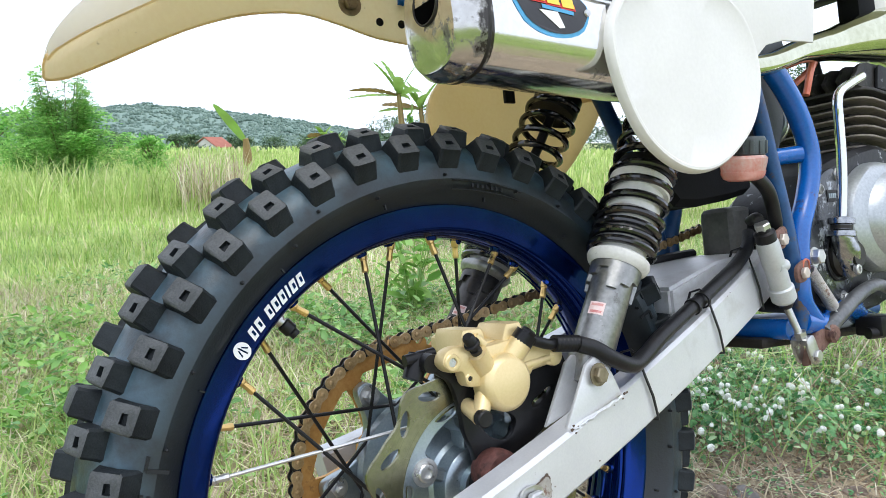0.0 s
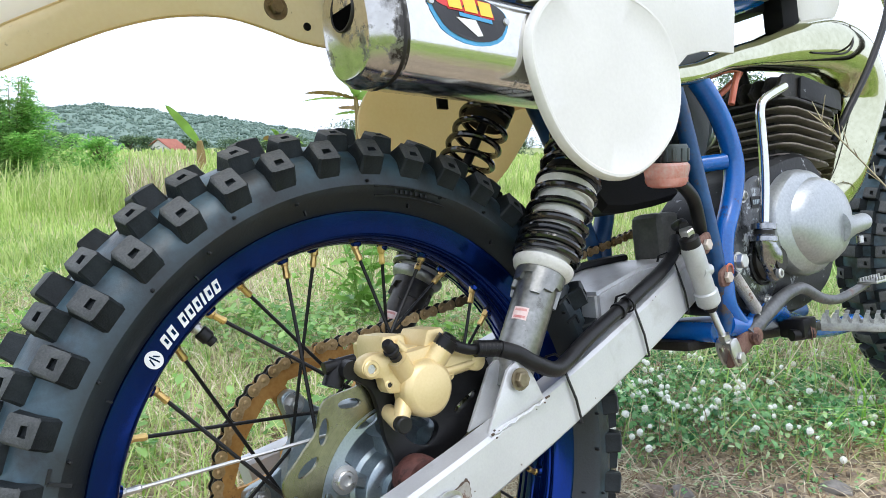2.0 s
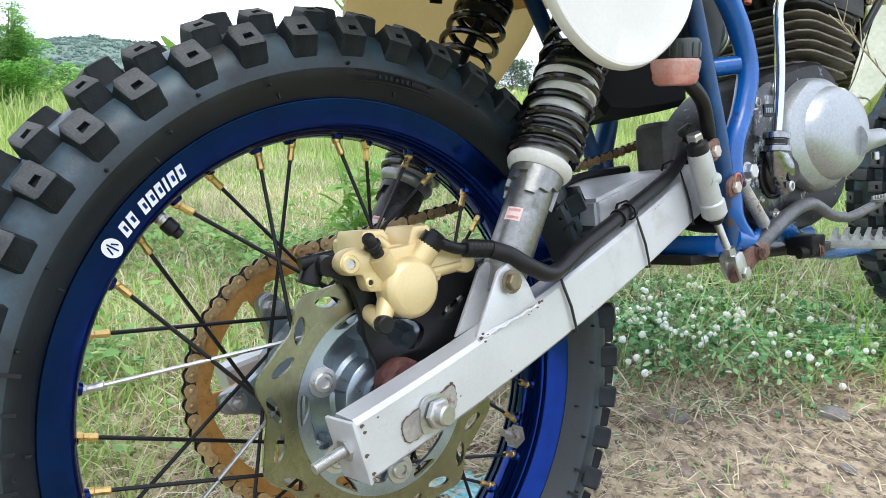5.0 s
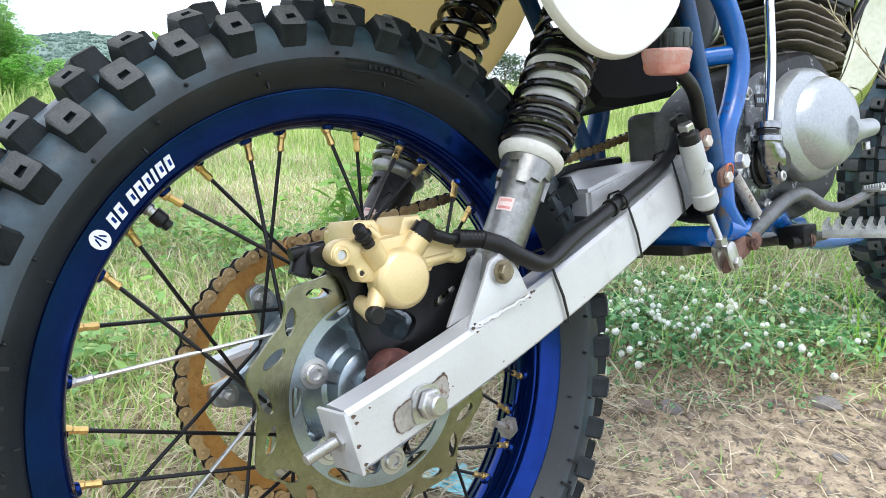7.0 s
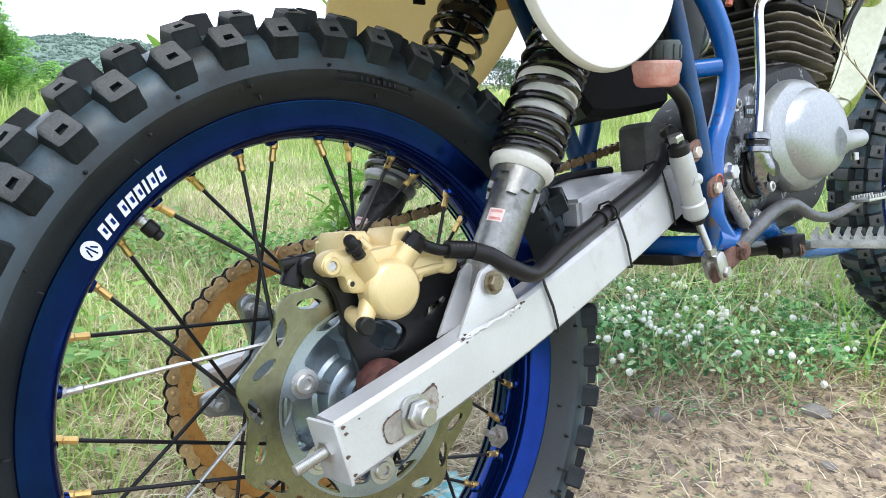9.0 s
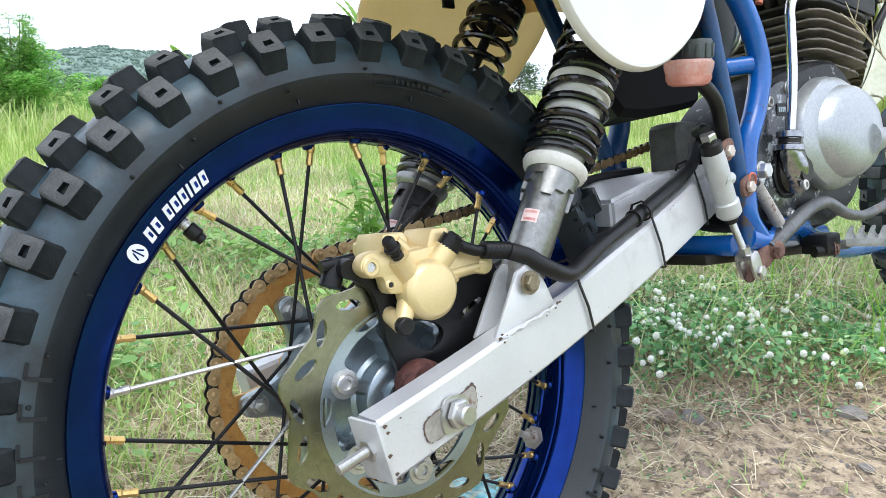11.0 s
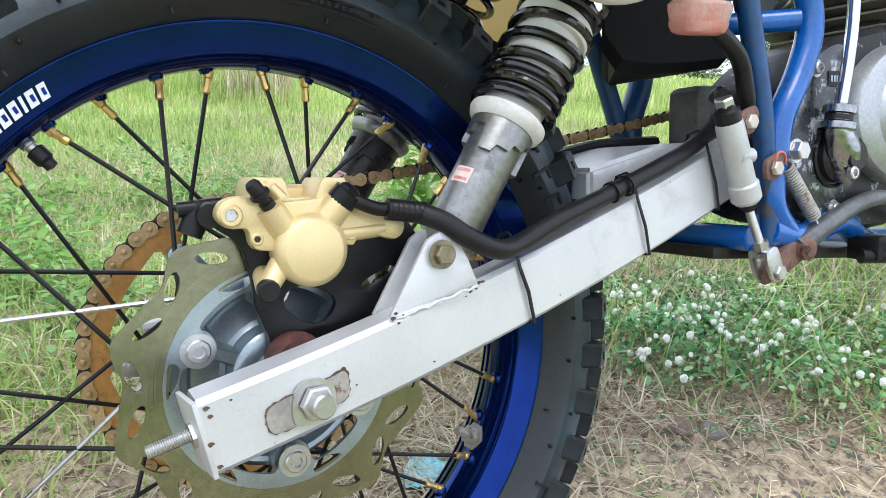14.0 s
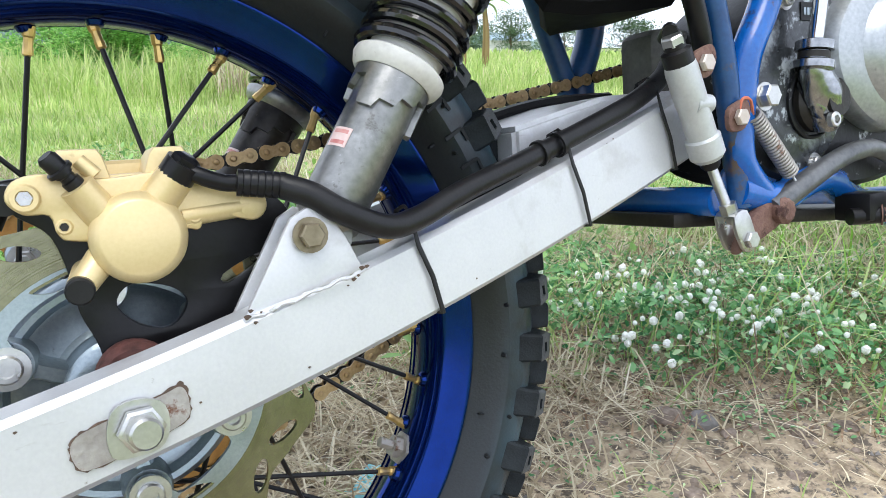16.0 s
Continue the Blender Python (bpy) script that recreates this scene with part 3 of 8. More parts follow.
# security bolt in the lower part of the rim
bm = B()
sm = along((0.214 * math.cos(radians(-28)), 0.0, 0.214 * math.sin(radians(-28))), (0, 0, 0))
lathe(bm, [(0.013, -0.001), (0.013, 0.0014), (0.0085, 0.0016), (0.0085, 0.008), (0.0042, 0.0085), (0.0042, 0.019), (0, 0.0195)], 6, sm)
part("security_bolt", bm, BARE, rear_rim)


def spokes(m, r_nip, first, n, hub_r, near_y, far_y, phase, silver=(), nip_mat=NIPPLE, rad=0.00165):
    for i in range(n):
        a = radians(first - i * 360 / n)
        near = (i + phase) % 2 == 1
        sgn = -1 if (i + phase) % 4 in (3, 0) else 1
        ha = a + sgn * radians(62)
        y = near_y if near else far_y
        p = Vector((r_nip * math.cos(a), -0.007 if near else 0.007, r_nip * math.sin(a)))
        q = Vector((hub_r * math.cos(ha), y, hub_r * math.sin(ha)))
        bm = B()
        tube(bm, [p, q], rad, 8)
        s = part("spoke", bm, STEEL if i in silver else BLACK_METAL, bike, "bare silver replacement spoke" if i in silver else "")
        s.matrix_basis = Matrix.Translation((0, 0, BASE)) @ m
        bm = B()
        d = (q - p).normalized()
        lathe(bm, [(0.0036, -0.008), (0.0036, -0.002), (0.0028, -0.001), (0.0028, 0.004), (0.0031, 0.005), (0.0031, 0.009), (0.0019, 0.0098)], 8, along(p, q))
        part("nipple", bm, STEEL if i in silver else nip_mat, s)


spokes(Matrix(), 0.2075, 167, 36, 0.060, -0.040, 0.036, 3, silver=(0, 32))

# rear hub, cush-drive carrier, sprocket, chain, disc
bm = B()
lathe(bm, [(0.0, 0.066), (0.019, 0.066), (0.019, 0.058), (0.026, 0.0575), (0.0300, 0.0560), (0.0318, 0.0545), (0.0326, 0.0500), (0.0345, 0.0415), (0.0380, 0.0390), (0.0520, 0.0390), (0.0570, 0.0415), (0.0605, 0.0480), (0.0640, 0.0485), (0.069, 0.042), (0.070, 0.036), (0.066, 0.032), (0.040, 0.024), (0.033, 0.010), (0.033, -0.010), (0.042, -0.024), (0.064, -0.030), (0.066, -0.036), (0.062, -0.040), (0.0, -0.042)], 64, WHEEL)
RIBS = []
for k in range(6):
    a = radians(155 + 60 * k)
    RIBS.append(side(-0.049) @ Matrix.Rotation(a, 4, "Z") @ Matrix.Translation((0.043, 0, 0)))
hub = part("rear_hub", bm, ALLOY, bike, "cast aluminium rear hub")
for rm in RIBS:
    part("hub_rib", skin(B(), [[rm @ Vector((x, w * u, v)) for u, v in ((-1.0, -0.012), (-0.75, 0.001), (-0.5, h), (0.5, h), (0.75, 0.001), (1.0, -0.012))] for x, w, h in ((-0.0135, 0.0075, 0.0035), (0.0, 0.0065, 0.0045), (0.010, 0.0085, 0.0055), (0.020, 0.013, 0.0065))]), ALLOY, hub)
    part("bolt_pad", lathe(B(), [(0.0, -0.014), (0.0150, -0.014), (0.0138, 0.0060), (0.0126, 0.0085), (0.0, 0.0085)], 24, rm @ Matrix.Translation((0.0175, 0, 0))), ALLOY, hub)
bm = B()
lathe(bm, [(0.0, -0.066), (0.03, -0.066), (0.036, -0.060), (0.040, -0.052), (0.060, -0.048), (0.066, -0.044), (0.064, -0.038), (0.0, -0.036)], 48, WHEEL)
LOBES = []
for k in range(6):
    a = radians(121 + 60 * k)
    lm = pose(0, 0.040, 0, 90, 0, 0) @ Matrix.Rotation(a, 4, "Z")
    LOBES.append(plate(B(), rounded2([(0.05, -0.022), (0.072, -0.014), (0.094, -0.0085), (0.0985, 0), (0.094, 0.0085), (0.072, 0.014), (0.05, 0.022)], 4), 0.012, lm @ Matrix.Translation((0, 0, -0.012)), bevel=0.002))
carrier = part("sprocket_carrier", bm, ALLOY, hub, "cast aluminium carrier with six bolted lobes")
for q in LOBES:
    part("carrier_lobe", q, ALLOY, hub)
for k in range(6):
    bm = B()
    a = radians(121 + 60 * k)
    hexbolt(bm, side(0.040) @ Matrix.Translation((0.0855 * math.cos(a), 0.0855 * math.sin(a), 0)), 0.0065, 0.007, 0.0105, 0.0036)
    part("carrier_bolt", bm, STEEL, hub)

TEETH, PITCH = 58, 0.0127
SPR = PITCH / (2 * math.sin(math.pi / TEETH))
SPY = 0.058
outer = []
for k in range(TEETH):
    a = 2 * math.pi * k / TEETH
    for da, r in ((-0.30, SPR - 0.0035), (-0.12, SPR + 0.0015), (0.0, SPR + 0.0035), (0.12, SPR + 0.0015), (0.30, SPR - 0.0035)):
        b = a + da * 2 * math.pi / TEETH
        outer.append((r * math.cos(b), r * math.sin(b)))
holes = []
for k in range(6):
    c = radians(121 + 30 + 60 * k)
    holes.append(rounded2([(0.0985 * math.cos(c + d), 0.0985 * math.sin(c + d)) for d in (-0.44, -0.22, 0, 0.22, 0.44)] + [(0.060 * math.cos(c + d), 0.060 * math.sin(c + d)) for d in (0.25, 0, -0.25)], 3))
holes.append(circle2(0, 0, 0.040, 32))
sprocket = part("rear_sprocket", plate(B(), outer, 0.005, side(SPY + 0.0025), holes), BROWN_SPROCKET, bike, "large gold-brown rusty rear sprocket")

# chain: rollers round the sprocket, then straight runs to the gearbox
FRONT = Vector((0.500, 0, 0.170))
fr = 0.027


def chain_path():
    """Points one pitch apart: round the back of the sprocket, along the lower run, round the front, and back."""
    c1, c2 = Vector((0, 0, 0)), FRONT
    d = c2 - c1
    L = d.length
    base = math.atan2(d.z, d.x)
    off = math.acos((SPR - fr) / L)
    t1, t2 = base + off, base - off + 2 * math.pi
    fine = []
    n = 400
    for k in range(n + 1):
        a = t1 + (t2 - t1) * k / n
        fine.append(Vector((SPR * math.cos(a), SPY, SPR * math.sin(a))))
    for k in range(1, 60):
        a = t2 + 0
        p = Vector((SPR * math.cos(a), SPY, SPR * math.sin(a)))
        q = Vector((c2.x + fr * math.cos(a), SPY, c2.z + fr * math.sin(a)))
        s = k / 60
        fine.append(p.lerp(q, s) - Vector((0, 0, 0.012 * 4 * s * (1 - s))))
    for k in range(61):
        a = t2 + (2 * math.pi + t1 - t2) * k / 60
        fine.append(Vector((c2.x + fr * math.cos(a), SPY, c2.z + fr * math.sin(a))))
    for k in range(1, 60):
        p = Vector((c2.x + fr * math.cos(t1), SPY, c2.z + fr * math.sin(t1)))
        q = Vector((SPR * math.cos(t1), SPY, SPR * math.sin(t1)))
        s = k / 60
        fine.append(p.lerp(q, s) - Vector((0, 0, 0.006 * 4 * s * (1 - s))))
    pts, need, last = [fine[0]], PITCH, fine[0]
    for q in fine[1:]:
        while (q - last).length >= need:
            last = last.lerp(q, need / (q - last).length)
            pts.append(last)
            need = PITCH
        need -= (q - last).length
        last = q
    return pts


pts = chain_path()
bm = B()
for p in pts:
    lathe(bm, [(0.0042, -0.004), (0.0042, 0.004)], 8, side(SPY) @ Matrix.Translation((p.x, p.z, 0)))
chain = part("drive_chain", bm, GREASE, bike, "greasy roller chain with gold outer plates")
outline = [(-0.5 * PITCH + 0.0058 * math.cos(radians(t)), 0.0058 * math.sin(radians(t))) for t in range(90, 271, 30)] + [(-0.0, -0.0036)] + [(0.5 * PITCH + 0.0058 * math.cos(radians(t)), 0.0058 * math.sin(radians(t))) for t in range(-90, 91, 30)] + [(0.0, 0.0036)]
proto_o = None
proto_i = None
for i in range(len(pts) - 1):
    p, q = pts[i], pts[i + 1]
    ang = math.atan2(q.z - p.z, q.x - p.x)
    mid = (p + q) / 2
    m = side(0.0, mid.x, mid.z) @ Matrix.Rotation(ang, 4, "Z")
    if i % 2 == 0:
        if proto_o is None:
            bm = plate(B(), outline, 0.0013, side(SPY - 0.0055 + 0.0013))
            bm.transform(side(0).inverted())
            for s in (-0.5, 0.5):
                lathe(bm, [(0.0023, 0), (0.0023, 0.0012), (0.0016, 0.0016)], 10, Matrix.Translation((s * PITCH, 0, -SPY + 0.0055)))
            plate(bm, outline, 0.0013, Matrix.Translation((0, 0, -SPY - 0.0055)))
            proto_o = part("outer_link", bm, GOLD_CHAIN, chain, "gold outer link plate", loc=m)
        else:
            twin(proto_o, m, chain)
    else:
        if proto_i is None:
            bm = plate(B(), outline, 0.0013, Matrix.Translation((0, 0, -SPY + 0.0028)))
            plate(bm, outline, 0.0013, Matrix.Translation((0, 0, -SPY - 0.0041)))
            proto_i = part("inner_link", bm, GREASE, chain, loc=m)
        else:
            twin(proto_i, m, chain)

# brake disc: wavy ring with slots, bolted to the hub on six arms
DY = -0.060
outer = []
for k in range(300):
    a = 2 * math.pi * k / 300
    r = 0.1054 + 0.0050 * math.cos(10 * (a - radians(160))) + 0.0012 * math.cos(20 * (a - radians(163)))
    outer.append((r * math.cos(a), r * math.sin(a)))
holes = [circle2(0, 0, 0.0738, 96)]
for k in range(10):
    for a0, r0, la, wa, tw in ((153, 0.0945, 0.0108, 0.0042, -0.55), (135.5, 0.0955, 0.0108, 0.0042, 0.50)):
        b = radians(a0 + 36 * k)
        g = b + math.pi / 2 + tw
        holes.append([(r0 * math.cos(b) + u * math.cos(g) - v * math.sin(g), r0 * math.sin(b) + u * math.sin(g) + v * math.cos(g)) for u, v in circle2(0, 0, la, 18, ry=wa)])
disc = part("brake_disc", plate(B(), outer, 0.0035, side(DY), holes), DISC_STEEL, bike, "wave-edged rear brake disc with scored friction ring")
bm = B()
ring_in = []
for k in range(144):
    a = 2 * math.pi * k / 144
    d = abs(((a - radians(155)) / radians(60) + 0.5) % 1 - 0.5)
    ring_in.append(((0.0675 - 0.0180 * math.exp(-(d / 0.16) ** 4)) * math.cos(a), (0.0675 - 0.0180 * math.exp(-(d / 0.16) ** 4)) * math.sin(a)))
holes = [ring_in]
for k in range(6):
    c = radians(155 + 19 + 60 * k)
    holes.append(rounded2([(0.0752 * math.cos(c + u), 0.0752 * math.sin(c + u)) for u in (-0.15, 0, 0.15)] + [(0.0685 * math.cos(c + u), 0.0685 * math.sin(c + u)) for u in (0.03, -0.13)], 3))
plate(bm, circle2(0, 0, 0.0775, 96), 0.0032, side(DY - 0.0008), holes)
part("disc_carrier", bm, ALLOY, disc, "machined aluminium disc carrier")
for k in range(6):
    bm = B()
    a = radians(155 + 60 * k)
    capscrew(bm, side(DY - 0.004) @ Matrix.Translation((0.0605 * math.cos(a), 0.0605 * math.sin(a), 0)), 0.0078, 0.0048, 0.0115)
    part("disc_bolt", bm, STEEL, disc)

# ---- swingarm ----
ARM_TOP = [(x, 0.0283 + 0.222 * x + 0.18 * x * x) for x in np.linspace(-0.069, 0.45, 14)]
ARM_BOT = [(x, -0.0203 + 0.205 * x + 0.18 * x * x) for x in np.linspace(-0.060, 0.47, 14)]


def arm_y(x):
    return -0.1255 + 0.13 * x


def swingarm(sgn, name, label):
    bm = B()
    rings = []
    xt = [q[0] for q in ARM_TOP]
    xb = [q[0] for q in ARM_BOT]
    for s in np.linspace(0, 1, 24):
        a = (float(np.interp(s, np.linspace(0, 1, 14), xt)), float(np.interp(s, np.linspace(0, 1, 14), [q[1] for q in ARM_TOP])))
        b = (float(np.interp(s, np.linspace(0, 1, 14), xb)), float(np.interp(s, np.linspace(0, 1, 14), [q[1] for q in ARM_BOT])))
        w, c = 0.030, 0.0035
        ring = []
        for (x0, z0), (dx, dy, dz) in (((a), (0, c, 0)), ((a), (0, 0, -c)), ((b), (0, 0, c)), ((b), (0, c, 0)), ((b), (0, w - c, 0)), ((b), (0, w, c)), ((a), (0, w, -c)), ((a), (0, w - c, 0))):
            y = arm_y(x0) + dy
            ring.append((x0, y if sgn < 0 else -y, z0 + dz))
        rings.append(ring)
    skin(bm, rings)
    return part(name, bm, SILVER, bike, label)


arm = swingarm(-1, "swingarm", "silver painted box-section swingarm with chipped paint")
arm_far = swingarm(1, "swingarm", "silver painted box-section swingarm with chipped paint")
# cross brace with a chain guard rail between the two arms
bm = B()
skin(bm, [[(0.272, -0.060, 0.106), (0.272, 0.060, 0.106), (0.272, 0.060, 0.137), (0.272, -0.060, 0.137)],
          [(0.36, -0.058, 0.118), (0.36, 0.058, 0.118), (0.36, 0.058, 0.158), (0.36, -0.058, 0.158)],
          [(0.45, -0.056, 0.128), (0.45, 0.056, 0.128), (0.45, 0.056, 0.162), (0.45, -0.056, 0.162)]])
bmesh.ops.bevel(bm, geom=list(bm.edges), offset=0.004, segments=2, affect="EDGES")
part("cross_brace", bm, SILVER, arm, "silver painted cross brace")
# black chain slider on the brace
part("chain_slider", tube(B(), smooth_path([(0.270, 0.040, 0.139), (0.36, 0.040, 0.160), (0.45, 0.040, 0.165)], 5), 0.006, 8), BLACK_PLASTIC, arm, "black plastic chain slider")
# axle end: worn oval recess, washer, bolt, adjuster
ARM_TURN = Matrix.Rotation(math.atan(0.13), 4, "Z") @ pose(0, 0, 0, 90, 0, 0)
AX = Matrix.Translation((0, arm_y(0) - 0.0003, 0)) @ ARM_TURN
bm = B()
plate(bm, rounded2([(-0.0305, -0.004), (-0.0275, -0.0130), (-0.020, -0.0142), (0.0, -0.010), (0.0215, -0.003), (0.0245, 0.006), (0.0215, 0.0145), (0.012, 0.0125), (-0.0176, 0.0055), (-0.0275, 0.002)], 5), 0.0012, AX)
part("axle_slot", bm, BARE, arm, "worn bare-metal axle slot")
bm = B()
edge_pts = [(-0.0310, -0.004), (-0.0279, -0.0136), (-0.020, -0.0148), (0.0, -0.0106), (0.0218, -0.0036), (0.0252, 0.006), (0.0224, 0.0166), (0.012, 0.0134), (-0.0176, 0.0061), (-0.0280, 0.0026)]
plate(bm, [(x + 0.0005 * math.sin(i * 2.3), z + 0.0005 * math.cos(i * 1.7)) for i, (x, z) in enumerate(rounded2(edge_pts, 6))], 0.0008, AX)
part("slot_edge", bm, BROWN, arm, "rust-chipped paint edge round the slot")
bm = B()
plate(bm, rounded2([(-0.0135, -0.011), (-0.004, -0.0135), (0.008, -0.0125), (0.0135, -0.004), (0.0125, 0.008), (0.004, 0.0135), (-0.009, 0.0125), (-0.0145, 0.003)], 3), 0.0022, AX @ Matrix.Translation((0, 0, 0.001)))
hexbolt(bm, AX @ Matrix.Translation((0, 0, 0.003)), 0.0112, 0.0065, 0.0, 0)
lathe(bm, [(0.0078, 0.009), (0.0078, 0.0155), (0.0066, 0.0170), (0, 0.0170)], 22, AX)
axle = part("axle_nut", bm, STEEL, arm, "zinc-plated axle nut and bolt end")
bm = B()
box(bm, (0.0030, 0.0315, 0.0470), Matrix.Translation((-0.0672, arm_y(-0.066) + 0.0152, -0.0100)) @ Matrix.Rotation(math.atan(0.13), 4, "Z") @ Matrix.Rotation(radians(-13), 4, "Y"), 0.0008)
part("end_plate", bm, SILVER, arm)
bm = B()
am = along((-0.066, arm_y(-0.06) + 0.016, -0.009), (-0.12, arm_y(-0.06) + 0.013, -0.021))
lathe(bm, [(0.0085, -0.001), (0.0085, 0.005)], 6, am)
prof2 = []
for k in range(20):
    prof2 += [(0.0042, 0.004 + k * 0.0013), (0.0037, 0.004 + k * 0.0013 + 0.00065)]
lathe(bm, prof2, 14, am)
part("chain_adjuster", bm, STEEL, arm, "threaded steel chain adjuster")
for (x, z, sx) in ((-0.062, 0.004, 1.1), (-0.0625, -0.012, 1.4), (-0.058, -0.026, 1.2), (-0.064, 0.009, 1.3), (-0.054, -0.0295, 1.0), (-0.05, 0.011, 0.6), (0.122, 0.053, 1.1), (0.126, 0.057, 0.7), (0.118, 0.050, 0.5), (0.03, 0.004, 0.5), (0.21, 0.040, 0.45), (0.066, 0.044, 0.5), (0.09, 0.0085, 0.6), (0.345, 0.124, 0.5), (0.338, 0.121, 0.4)):
    j = 0.42 * sx
    part("paint_chip", plate(B(), rounded2([(0.004 * j, 0), (0.001 * j, 0.0022 * j), (-0.0035 * j, 0.001 * j), (-0.001 * j, -0.0028 * j), (0.002 * j, -0.001 * j)], 2), 0.0004, Matrix.Translation((x, arm_y(x) - 0.0002, z)) @ ARM_TURN), BROWN, arm)
# axle spacer and rusted collar between arm and hub
bm = B()
lathe(bm, [(0.0, 0.092), (0.0165, 0.092), (0.0195, 0.087), (0.020, 0.080), (0.0185, 0.070), (0.016, 0.066), (0, 0.066)], 26, pose(0.004, 0, 0.014, 90, 0, 0))
part("axle_spacer", bm, MAROON, bike, "rusted axle spacer collar")
bm = B()
lathe(bm, [(0.0, 0.11), (0.009, 0.11), (0.009, -0.11), (0, -0.11)], 18, WHEEL)
part("axle", bm, STEEL, bike)

# lower shock brackets welded on the arms
for sgn in (-1, 1):
    bm = B()
    for dy in (0.001, 0.026):
        plate(bm, [(0.058, 0.040), (0.128, 0.058), (0.119, 0.078), (0.110, 0.0925), (0.098, 0.0965), (0.088, 0.091), (0.078, 0.074)], 0.004, side((arm_y(0.1) + dy + 0.004) if sgn < 0 else -(arm_y(0.1) + dy)), bevel=0.001)
    part("shock_bracket", bm, SILVER, arm if sgn < 0 else arm_far, "silver welded shock bracket")
bead = [Vector((x, arm_y(0.1) - 0.0032, 0.0405 + 0.257 * (x - 0.058))) + Vector((0, 0.0008 * math.sin(i * 2.1), 0.0007 * math.sin(i * 1.3))) for i, x in enumerate(np.linspace(0.057, 0.129, 22))]
part("weld_bead", tube(B(), bead, [0.0012 + 0.0004 * math.sin(i * 2.7) for i in range(22)], 8), SILVER, arm, "uneven weld bead under the bracket")
for x, z, j in ((0.0585, 0.0425, 0.55), (0.0605, 0.0455, 0.4), (0.1245, 0.0600, 0.5), (0.1275, 0.0605, 0.4), (0.122, 0.056, 0.3), (0.0625, 0.039, 0.35)):
    part("paint_chip", plate(B(), rounded2([(0.004 * j, 0), (0.001 * j, 0.0022 * j), (-0.0035 * j, 0.001 * j), (-0.001 * j, -0.0028 * j), (0.002 * j, -0.001 * j)], 2), 0.0006, side(arm_y(0.1) - 0.0050, x, z)), BROWN, arm)
bm = B()
hexbolt(bm, side(arm_y(0.1) - 0.003, 0.097, 0.0815), 0.0072, 0.0066, 0.0100)
part("shock_bolt", bm, surf("brass_coloured_bolt", (0.16, 0.13, 0.08), (0.30, 0.26, 0.18), 60, 0.45, 0.7, 0.3, spots=(0.08, 0.05, 0.03), spot_scale=90, spot_amount=0.4), arm, "brassy hexagon bolt")


